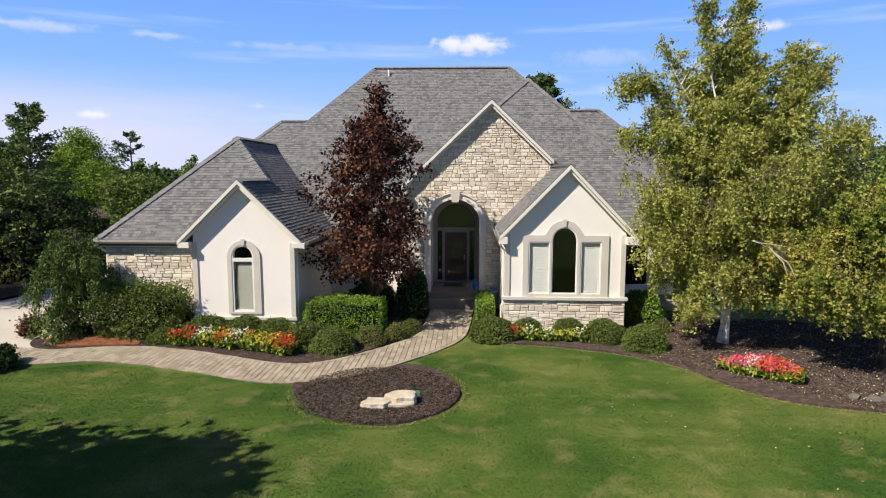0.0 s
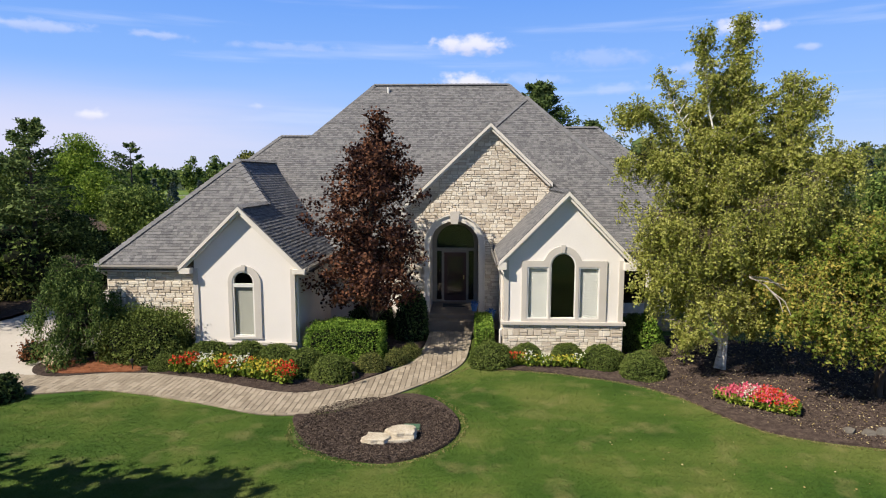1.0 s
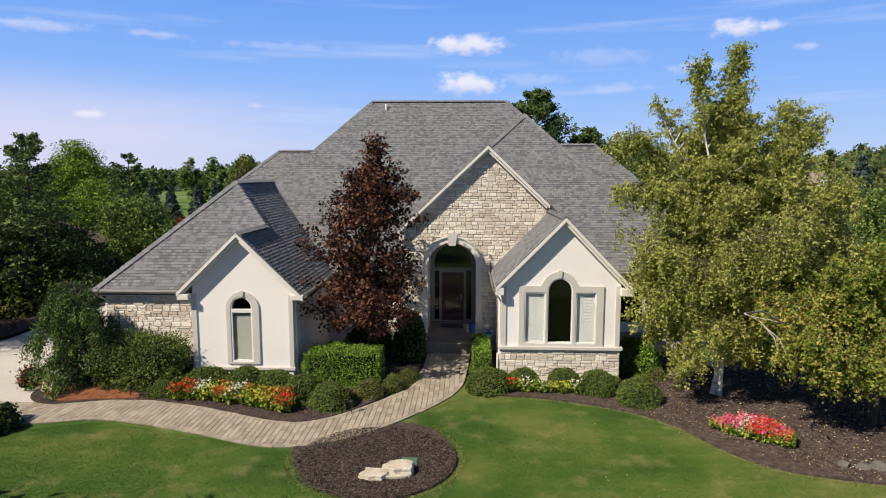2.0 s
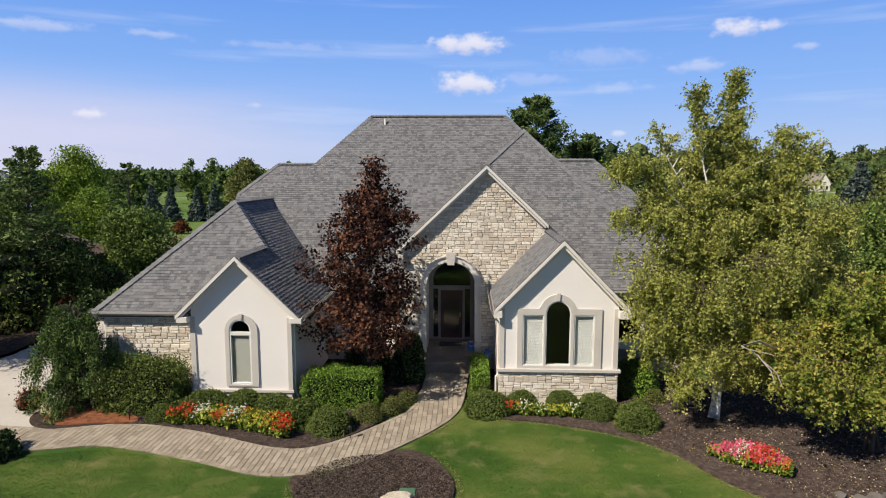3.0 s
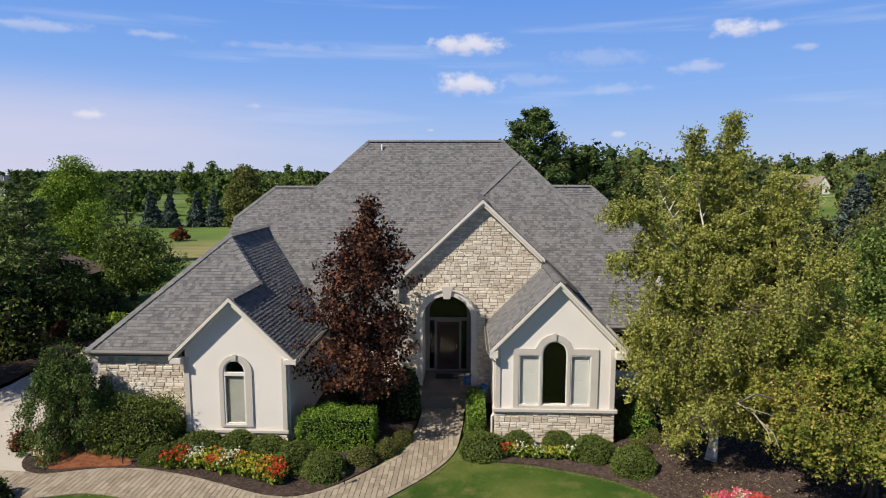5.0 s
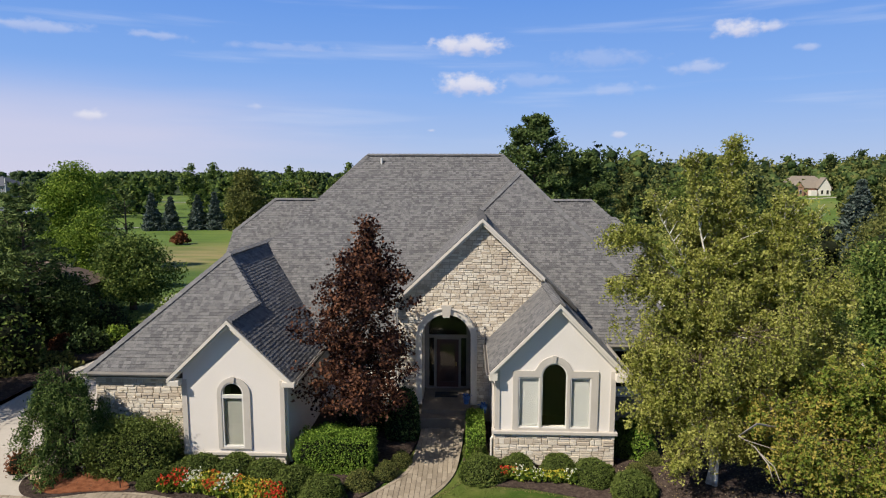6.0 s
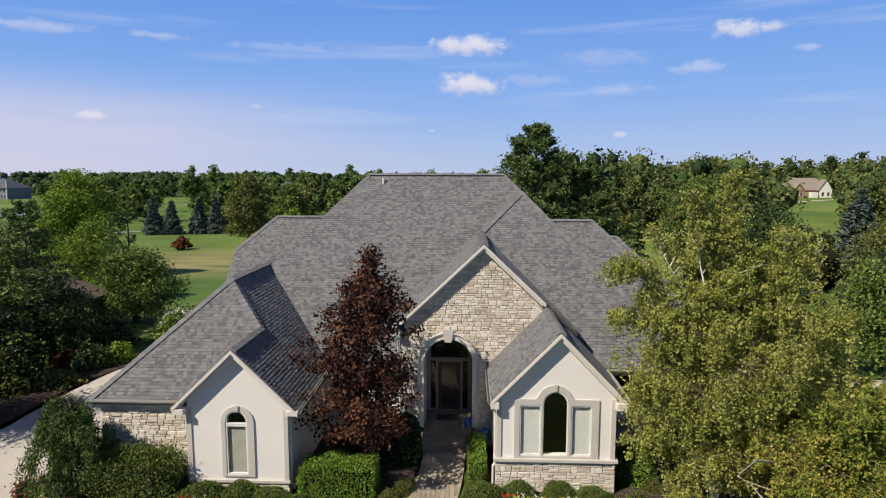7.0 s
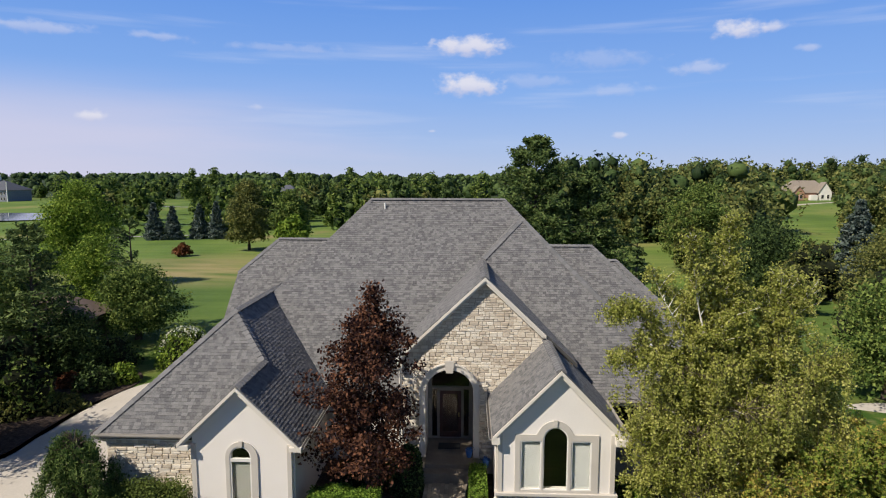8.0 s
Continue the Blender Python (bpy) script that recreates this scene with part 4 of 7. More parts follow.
gl.new(gramp(gnoise(0.10, 4, (0.45, 1.6, 1), 0.5), [(0.30, (0, 0, 0)), (0.50, (1, 1, 1))]), rough_fac.inputs[1])
fair = gmix(rough_fac.outputs[0], fair, (0.29, 0.235, 0.11))
woods_shade = gn.new("ShaderNodeMapRange")
woods_shade.inputs[1].default_value, woods_shade.inputs[2].default_value = 400, 520
gl.new(gsep.outputs[1], woods_shade.inputs[0])
fair = gmix(woods_shade.outputs[0], fair, (0.035, 0.05, 0.02))
lawn = gmix(far.outputs[0], lawn, fair)
gl.new(lawn, gb.inputs["Base Color"])
gbump = gn.new("ShaderNodeBump")
gbump.inputs["Strength"].default_value, gbump.inputs["Distance"].default_value = 0.45, 0.05
gl.new(gnoise(38, 4), gbump.inputs["Height"])
gl.new(gbump.outputs[0], gb.inputs["Normal"])
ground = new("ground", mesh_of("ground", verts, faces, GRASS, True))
tagged(ground, "mown green lawn running out into rolling grassland", "lawn", kind="structure")


def curve_points(pts, n=12):
    """A smooth line through points in plan."""
    p = [Vector(q) for q in pts]
    p = [p[0] * 2 - p[1]] + p + [p[-1] * 2 - p[-2]]
    res = []
    for i in range(1, len(p) - 2):
        a, b, c, d = p[i - 1:i + 3]
        for k in range(n):
            t = k / n
            res.append(0.5 * ((2 * b) + (c - a) * t + (2 * a - 5 * b + 4 * c - d) * t * t + (3 * b - a - 3 * c + d) * t ** 3))
    return res + [p[-2]]


def closed_curve(pts, n=8):
    p = [Vector(q) for q in pts]
    m = len(p)
    res = []
    for i in range(m):
        a, b, c, d = p[i - 1], p[i], p[(i + 1) % m], p[(i + 2) % m]
        for k in range(n):
            t = k / n
            res.append(0.5 * ((2 * b) + (c - a) * t + (2 * a - 5 * b + 4 * c - d) * t * t + (3 * b - a - 3 * c + d) * t ** 3))
    return res


def sheet(name, outline, mat, z=0.02, label="", category="", edge=0.05, crown=0.0, kind="structure"):
    """A slab of ground cover with a rounded edge, a little proud of the lawn."""
    c = sum((Vector(p) for p in outline), Vector((0, 0))) / len(outline)
    n = len(outline)
    bm = bmesh.new()
    low = [bm.verts.new((p[0], p[1], -0.06)) for p in outline]
    top = []
    for p in outline:
        q = Vector(p) + (c - Vector(p)).normalized() * edge
        top.append(bm.verts.new((q.x, q.y, z)))
    for i in range(n):
        bm.faces.new((low[i], low[(i + 1) % n], top[(i + 1) % n], top[i]))
    f = bm.faces.new(top)
    bmesh.ops.triangulate(bm, faces=[f])
    ob = new(name, from_bm(name, bm, mat))
    return tagged(ob, label, category, kind=kind)


# planting beds: along the house on both sides of the walk, and an island in the lawn
left_bed = sheet("planting_bed", closed_curve([(-13.6, 18.3), (-12.6, 17.1), (-10.6, 17.5), (-8.8, 17.4), (-6.9, 16.75), (-5.0, 16.1), (-3.6, 16.6), (-2.2, 18.5), (-1.5, 20.8), (-1.45, 22.5), (-2.4, 24.2), (-6, 24.2), (-9, 20.2), (-12.6, 20.2)]), MULCH, 0.05,
                 "dark mulch bed between house and walk", "planting bed")
right_bed = sheet("planting_bed", closed_curve([(0.25, 20.9), (0.2, 18.75), (1.2, 18.45), (2.6, 18.2), (4.5, 17.45), (5.75, 16.35), (6.6, 14.75), (7.5, 13.85), (9.3, 13.3), (12.0, 13.0), (15.0, 14.5), (15.0, 18.5), (12.0, 21.5), (8.0, 22.5), (5.3, 23.6), (1.1, 23.3), (0.6, 22.5)]), MULCH, 0.05,
                  "dark brown mulch bed under the birch", "planting bed")
island_bed = sheet("island_bed", closed_curve([(-4.3, 14.5), (-3.8, 13.35), (-3.0, 12.5), (-1.7, 12.1), (-0.6, 12.75), (-0.1, 13.8), (-0.25, 14.9), (-0.9, 15.9), (-1.75, 16.15), (-2.8, 15.2), (-3.6, 14.6)]), MULCH, 0.06,
                   "teardrop island of dark mulch in the lawn", "planting bed")
red_patch = sheet("mulch_patch", closed_curve([(-13.2, 18.2), (-12.3, 17.35), (-11.0, 17.5), (-9.9, 17.7), (-10.6, 18.4), (-12.0, 18.7)]), RED_MULCH, 0.075, "reddish fresh mulch patch by the drive", "mulch")
drive = sheet("driveway", closed_curve([(-15.2, 16.9), (-12.9, 16.9), (-12.7, 18.6), (-12.9, 20.3), (-13.6, 22.5), (-13.2, 26), (-13.0, 31), (-15.0, 34.5), (-18.0, 33.0), (-18.9, 29.5), (-19.0, 26), (-19.4, 23.3), (-24, 21.5), (-40, 20), (-40, 15.5), (-24, 16.5), (-17, 17.2)]), CONCRETE, 0.03,
              "pale sunlit concrete driveway", "driveway")
side_drive = sheet("driveway", closed_curve([(19.6, 31.4), (21.0, 30.6), (25, 29.5), (34, 28.6), (50, 28.2), (50, 29.6), (34, 30.0), (26, 30.9), (22, 31.9)]), CONCRETE, 0.03, "pale concrete neighbouring drive", "driveway")

# dark mulch sheet whose colour stands in for deep shade beyond the drive
drive_shade_bed = sheet("planting_bed", closed_curve([(-19.6, 23.6), (-19.3, 26.5), (-19.2, 29.5), (-18.4, 33.2), (-20, 35.5), (-23.5, 35), (-25.5, 30), (-27, 24.5), (-23, 22.8)]), MULCH, 0.05, "dark brown mulch bed standing in for the shade beyond the drive", "planting bed")

# ---- the walk of pavers ----
WALK_LINE = curve_points([(-17.0, 16.9), (-14.5, 16.55), (-12.2, 16.45), (-10.3, 16.85), (-8.4, 16.5), (-6.5, 15.9), (-4.8, 15.33), (-3.4, 15.8), (-2.0, 17.25), (-0.95, 18.9), (-0.65, 20.6), (-0.55, 22.2)], 20)
HALF = 0.78


def walk_rise(y):
    return 0.035 + 0.22 * sstep(y, 19.0, 22.1)


outline = []
for i, p in enumerate(WALK_LINE):
    d = (WALK_LINE[min(i + 1, len(WALK_LINE) - 1)] - WALK_LINE[max(i - 1, 0)]).normalized()
    s = Vector((-d.y, d.x))
    outline.append((p + s * HALF, p - s * HALF))
verts, faces = [], []
for a, b in outline:
    verts += [(a.x, a.y, -0.05), (a.x, a.y, walk_rise(a.y) - 0.012), (b.x, b.y, walk_rise(b.y) - 0.012), (b.x, b.y, -0.05)]
for i in range(len(outline) - 1):
    for k in range(3):
        faces.append((4 * i + k, 4 * i + k + 1, 4 * i + 5 + k, 4 * i + 4 + k))
front_walk = new("pavement", mesh_of("pavement", verts, faces, SAND))
tagged(front_walk, "curved front walk of tan concrete pavers", "walkway", kind="structure")

# ---- plants: tools ----
def leaf_cloud(name, centres, size, mat, rng, flat=0.0, spread=0.35, long=1.5, hang=0.0, far=False):
    """A mesh of small folded leaves, one at each centre. flat: how much they lie level; hang: how much they hang down; far: plain pointed leaves."""
    n = len(centres)
    a = rng.normal(size=(n, 3))
    a[:, 2] *= 1 - flat
    a[:, 2] -= hang * 2.5
    a /= np.linalg.norm(a, axis=1, keepdims=True) + 1e-9
    b = rng.normal(size=(n, 3))
    b -= a * (a * b).sum(1, keepdims=True)
    b /= np.linalg.norm(b, axis=1, keepdims=True) + 1e-9
    c = np.cross(a, b)
    s = (size * (1 + spread * rng.uniform(-1, 1, n)))[:, None]
    tip, tail = centres + a * s * long * 0.5, centres - a * s * long * 0.5
    if far:
        r, l = tail + b * s * 0.62, tail - b * s * 0.62
        verts = np.stack([r, tip, l], 1).reshape(-1, 3)
        return mesh_np(name, verts, np.arange(3 * n).reshape(-1, 3), mat)
    l, r = centres + b * s * 0.5 + c * s * 0.16, centres - b * s * 0.5 + c * s * 0.16
    verts = np.stack([tail, r, tip, l], 1).reshape(-1, 3)
    i = np.arange(n)[:, None] * 4
    faces = np.concatenate([i + np.array([[0, 1, 2]]), i + np.array([[0, 2, 3]])], 1).reshape(-1, 3)
    return mesh_np(name, verts, faces, mat)


def lump(name, rx, ry, rz, mat, seed, square=0.0, n=20, m=12, rough=0.12, bottom=0.0):
    """A closed, uneven rounded body standing on z = 0."""
    verts, faces = [], []
    for j in range(m + 1):
        ph = math.pi / 2 - (math.pi * 0.5 + 0.25) * j / m
        for i in range(n):
            th = 2 * math.pi * i / n
            x, y, z = math.cos(ph) * math.cos(th), math.cos(ph) * math.sin(th), math.sin(ph)
            if square:
                k = 1 / max(abs(x), abs(y), abs(z) * 1.0, 1e-6)
                x, y, z = (v * (1 - square) + v * k * square for v in (x, y, z))
            d = 1 + rough * noise.noise(Vector((x * 2 + seed, y * 2, z * 2)))
            verts.append((x * rx * d, y * ry * d, max(0.0, bottom + z * rz * d)))
    for j in range(m):
        for i in range(n):
            q = (i + 1) % n
            faces.append((j * n + i, (j + 1) * n + i, (j + 1) * n + q, j * n + q))
    return mesh_of(name, verts, faces, mat, True)


def shrub(name, rx, ry, rz, mat, seed, label, leaves=2600, size=0.05, square=0.0, category="shrub", group="", rough=0.14, fuzz=0.035):
    """A clipped or loose shrub: a core painted dark as inner shade, inside a skin of leaves."""
    t = thing(name, (0, 0, 0), label, category, group)
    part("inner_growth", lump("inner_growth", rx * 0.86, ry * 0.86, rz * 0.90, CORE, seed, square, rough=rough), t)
    rng = np.random.default_rng(seed)
    d = rng.normal(size=(leaves, 3))
    d[:, 2] = np.abs(d[:, 2])
    d /= np.linalg.norm(d, axis=1, keepdims=True)
    if square:
        k = 1 / np.abs(d).max(1, keepdims=True)
        d = d * (1 - square) + d * k * square
    wob = np.array([1 + rough * noise.noise(Vector((p[0] * 2 + seed, p[1] * 2, p[2] * 2))) + rough * 0.5 * noise.noise(Vector((p[0] * 6 + seed, p[1] * 6, p[2] * 6))) for p in d])
    r = wob + rng.normal(size=leaves) * fuzz - 0.03
    c = d * r[:, None] * np.array([[rx, ry, rz]])
    c[:, 2] = np.maximum(c[:, 2], 0.03)
    part("foliage", leaf_cloud("foliage", c, size, mat, rng), t, kind="stuff")
    return t


def place(proto, x, y, z=0.0, turn=0.0, scale=1.0):
    ob = copy_thing(proto, pose(x, y, z, 0, 0, turn))
    ob.scale = (scale, scale, scale) if isinstance(scale, (int, float)) else scale
    return ob


def branch_line(p, q, rng, bend=0.12, n=5, sag=0.0):
    p, q = Vector(p), Vector(q)
    d = q - p
    res = []
    off = Vector(rng.normal(size=3)) * d.length * bend
    for i in range(n + 1):
        t = i / n
        res.append(p + d * t + off * math.sin(math.pi * t) * 0.7 + Vector((0, 0, d.length * (0.22 * math.sin(math.pi * t) - sag * t * t))))
    return res


def tree(name, at, height, profile, leaf_mat, bark, seed, label, clumps=120, per=90, leaf=0.10, clump_r=0.45, trunk_r=0.14, first=0.2, lean=(0, 0), shell=0.55,
         sag=0.0, stems=1, ragged=0.28, category="tree", group="", flat=0.0, sq=1.0, droop=0.0, long=1.5, limb_every=2, far=False):
    """A tree: tapered trunk and limbs, and a crown of leaf clumps at the limbs' ends inside an uneven profile.
    profile: (share of the height, radius) pairs."""
    rng = np.random.default_rng(seed)
    t = thing(name, at, label, category, group)
    base = Vector(at)
    hs, rs = [p[0] for p in profile], [p[1] for p in profile]
    wood = []
    tops = []
    for s in range(stems):
        w = 2 * math.pi * s / stems + 0.6
        spreadv = Vector((math.cos(w), math.sin(w), 0)) * (0.0 if stems == 1 else 0.10 * height)
        foot = base + spreadv * (0.12 if stems > 1 else 0) + Vector((0, 0, -0.15))
        pts = []
        for i in range(9):
            k = i / 8
            wob = Vector((noise.noise(Vector((seed + s, k * 3, 0))), noise.noise(Vector((seed + s, k * 3, 7))), 0)) * 0.03 * height * min(1, 2 * k)
            pts.append(foot + Vector((lean[0] * k * k, lean[1] * k * k, height * 0.96 * k)) + spreadv * k * (1.0 if s else 0.5) + wob)
        rad = [trunk_r * (1.25 if i == 0 else (1 - i / 8) ** 0.8 + 0.08) for i in range(9)]
        wood.append(tube_data(pts, rad, 8))
        tops.append(pts)
    trunk = part("trunk", mesh_of("trunk", *joined(wood), bark, True), t)
    centres, limbs = [], []
    for i in range(clumps):
        for _ in range(20):
            h = first + (1 - first) * rng.random() ** 0.95
            r = np.interp(h, hs, rs)
            if rng.random() < (r / max(rs)) ** 1.0 + 0.1:
                break
        az = rng.random() * 2 * math.pi
        lobe = 1 + ragged * noise.noise(Vector((math.cos(az) * 1.3 + seed, math.sin(az) * 1.3, h * 3.5)))
        q = r * lobe * (shell + (1 - shell) * rng.random()) * (rng.random() ** 0.12 if i % 4 else rng.random() ** 0.6)
        stem = tops[int(rng.integers(len(tops)))]
        k = min(0.98, h)
        ax = stem[min(8, int(k * 8))]
        c = Vector((ax.x + q * math.cos(az) * sq, ax.y + q * math.sin(az), base.z + h * height))
        if stems > 1:
            c = Vector((base.x + lean[0] * k * k + q * math.cos(az) * sq, base.y + lean[1] * k * k + q * math.sin(az), base.z + h * height))
        centres.append(c)
        if i % limb_every == 0:
            start = stem[min(8, max(1, int(max(first * 0.7, k - 0.10 - 0.28 * q / height) * 8)))]
            ln = branch_line(start, c, rng, 0.06, 4, sag)
            rr = max(0.008, trunk_r * 0.22 * (1 - 0.6 * k))
            limbs.append(tube_data(ln, [rr, rr * 0.8, rr * 0.6, rr * 0.4, rr * 0.2], 4))
    part("branching", mesh_of("branching", *joined(limbs), bark), t, kind="stuff")
    pts = []
    for c in centres:
        m = int(per * rng.uniform(0.6, 1.4))
        g = np.clip(rng.normal(size=(m, 3)), -1.7, 1.7) * clump_r * np.array([[1, 1, 0.7]]) * rng.uniform(0.7, 1.2)
        if droop:
            g[:, 2] -= np.abs(rng.normal(size=m)) * droop
        pts.append(np.array(c)[None, :] + g)
    pts = np.concatenate(pts)
    pts[:, 2] = np.maximum(pts[:, 2], base.z + 0.15)
    part("crown", leaf_cloud("crown", pts, leaf, leaf_mat, rng, flat, long=long, far=far), t, kind="stuff")
    return t


def conifer(name, at, height, radius, mat, seed, label, tiers=16, per=9, needles=26, leaf=0.16, bare=0.05, power=0.9, bark=None, category="tree", group="", droop=0.18, gap=0.0, trunk_r=None, tuft=0.16):
    """A conifer: a straight trunk with tiers of boughs, each a long tuft of needle sprays."""
    rng = np.random.default_rng(seed)
    t = thing(name, at, label, category, group)
    base = Vector(at)
    tr = trunk_r or 0.018 * height
    v, f = tube_data([base + Vector((0, 0, -0.2)), base + Vector((0, 0, height * 0.5)), base + Vector((0, 0, height * 0.97))], [tr, tr * 0.6, tr * 0.08], 8)
    part("trunk", mesh_of("trunk", v, f, bark or BARK, True), t)
    boughs, pts = [], []
    for i in range(tiers):
        k = bare + (1 - bare) * (i + 0.5 * rng.random()) / tiers
        r = radius * (1 - k) ** power + 0.03 * radius
        z = base.z + k * height
        m = max(3, int(per * (0.45 + 0.55 * (1 - k))))
        for j in range(m):
            if rng.random() < gap:
                continue
            az = 2 * math.pi * (j + rng.random() * 0.8) / m + i
            ln = r * rng.uniform(0.65, 1.15)
            tip = Vector((base.x + math.cos(az) * ln, base.y + math.sin(az) * ln, z - droop * ln + 0.25 * ln * (k > 0.6)))
            root = Vector((base.x, base.y, z))
            boughs.append(tube_data([root, (root + tip) / 2 + Vector((0, 0, 0.05 * ln)), tip], [tr * 0.22, tr * 0.15, tr * 0.05], 3))
            u = 0.25 + 0.75 * rng.random(needles) ** 0.7
            c = np.array(root)[None] + (np.array(tip) - np.array(root))[None] * u[:, None]
            c += rng.normal(size=(needles, 3)) * np.array([[tuft, tuft, tuft * 0.44]]) * ln * 0.9 + rng.normal(size=(needles, 3)) * 0.02 * radius
            pts.append(c)
    part("branching", mesh_of("branching", *joined(boughs), bark or BARK), t, kind="stuff")
    part("foliage", leaf_cloud("foliage", np.concatenate(pts), leaf, mat, rng, 0.35, long=3.2, far=True), t, kind="stuff")
    return t

# ---- near trees ----
tree("maple_tree", (-3.22, 20.6, 0.05), 7.93, [(0.17, 1.0), (0.22, 1.75), (0.32, 2.15), (0.46, 2.15), (0.60, 2.05), (0.70, 1.95), (0.78, 1.65), (0.84, 1.15), (0.89, 0.5), (0.94, 0.3), (1.0, 0.12)], MAPLE_LEAF, BARK, 11,
     "young purple-leaved maple with an uneven pointed crown", clumps=350, per=60, leaf=0.08, clump_r=0.19, trunk_r=0.085, first=0.195, shell=0.30, ragged=0.5, category="maple tree")


def twig_leaves(start, end, rng, m, jitter):
    """Leaf places along a twig, thicker towards its tip."""
    u = rng.random(m) ** 0.8
    a, b = np.array(start), np.array(end)
    return a[None] + (b - a)[None] * u[:, None] + rng.normal(size=(m, 3)) * jitter


def birch(name, at, leaders, skirts, mat, seed, label, leaf=0.048, trunk_r=0.07, per=29, bark=None):
    """A many-stemmed birch: each leader is a stem that ends at a tip (x, y, z), with rising side branches as long as the given radius
    that carry fine hanging twigs; skirts are hanging side masses (x, y, z, radius, fall)."""
    rng = np.random.default_rng(seed)
    t = thing(name, at, label, "birch tree")
    base = Vector(at)
    wood, pts, twigs, stems = [], [], [], []
    for k, (tx, ty, tz, r) in enumerate(leaders):
        tip = Vector((tx, ty, tz))
        w = 2 * math.pi * k / len(leaders)
        foot = base + Vector((0.2 * math.cos(w), 0.14 * math.sin(w), -0.1))
        if k >= 3:
            foot = stems[k % 3][3].copy()
        line = []
        for i in range(11):
            u = i / 10
            p = foot.lerp(tip, u)
            bow = math.sin(math.pi * u) * 0.5
            wob = Vector((noise.noise(Vector((seed + k, u * 4, 1))), noise.noise(Vector((seed + k, u * 4, 5))), 0)) * 0.25
            p += Vector(((base.x - tip.x) * 0.28 * bow, (base.y - tip.y) * 0.28 * bow, 0)) + wob * min(1, 3 * u)
            line.append(p)
        stems.append(line)
        tr = trunk_r * (1.0 if k < 3 else 0.5)
        wood.append(tube_data(line, [tr * (1.2 if i == 0 else (1 - i / 10) ** 0.85 + 0.05) for i in range(11)], 8))
        count = int(11.5 * (tz - foot.z))
        for j in range(count):
            u = 0.24 + 0.75 * (j + rng.random()) / count
            p = line[int(u * 10)].lerp(line[min(10, int(u * 10) + 1)], u * 10 - int(u * 10))
            long = r * (0.28 + 1.05 * math.sin(math.pi * min(1, (1 - u) * 1.0 + 0.02)) ** 0.7) * rng.uniform(0.5, 1.35)
            az = 2.4 * j + rng.uniform(-0.7, 0.7)
            rise = rng.uniform(0.6, 1.7) * (0.6 + 0.7 * u)
            end = p + Vector((math.cos(az), math.sin(az), rise)).normalized() * long
            if noise.noise(end * 0.9 + Vector((seed, 0, 0))) < -0.27:
                continue
            mid = (p + end) / 2 + Vector((0, 0, 0.10 * long))
            wood.append(tube_data([p, mid, end], [0.017, 0.011, 0.004], 4))
            for _ in range(int(5 + 6 * long)):
                v = 0.25 + 0.8 * rng.random()
                s0 = p.lerp(mid, v * 2) if v < 0.5 else mid.lerp(end, min(1.0, v * 2 - 1))
                d = Vector((rng.normal() * 0.55, rng.normal() * 0.55, rng.uniform(-1.1, 0.5)))
                e0 = s0 + d.normalized() * rng.uniform(0.18, 0.5)
                twigs.append(tube_data([s0, e0], [0.005, 0.002], 3))
                pts.append(twig_leaves(s0, e0, rng, int(per * rng.uniform(0.5, 1.3) * (1.3 - 0.7 * u)), 0.05))
    for sx, sy, sz, r, fall in skirts:
        c0 = Vector((sx, sy, sz))
        root = base + Vector((0, 0, max(0.8, sz * 0.6)))
        wood.append(tube_data(branch_line(root, c0, rng, 0.06, 5, 0.05), [0.05, 0.04, 0.032, 0.024, 0.016, 0.008], 5))
        for _ in range(int(42 * r)):
            d = rng.normal(size=3)
            d /= np.linalg.norm(d)
            c = Vector(np.array(c0) + d * np.array([r, r, r * 0.62]) * rng.random() ** 0.4)
            if noise.noise(c * 0.9 + Vector((seed, 0, 0))) < -0.27:
                continue
            twigs.append(tube_data([c0.lerp(c, 0.2), c], [0.012, 0.004], 3))
            for _ in range(4):
                s0 = c + Vector(rng.normal(size=3)) * 0.13
                e0 = s0 + Vector((rng.normal() * 0.16, rng.normal() * 0.16, -fall * rng.uniform(0.2, 0.9)))
                twigs.append(tube_data([s0, e0], [0.005, 0.002], 3))
                pts.append(twig_leaves(s0, e0, rng, int(per * rng.uniform(0.6, 1.4)), 0.055))
    part("trunk", mesh_of("trunk", *joined(wood), bark or BIRCH_BARK, True), t, "slender pale birch stems")
    part("branching", mesh_of("branching", *joined(twigs), BARK), t, kind="stuff")
    p = np.concatenate(pts)
    p[:, 2] = np.maximum(p[:, 2], base.z + 0.2)
    part("crown", leaf_cloud("crown", p, leaf, mat, rng, 0.1, hang=0.12, far=True), t, kind="stuff")
    return t


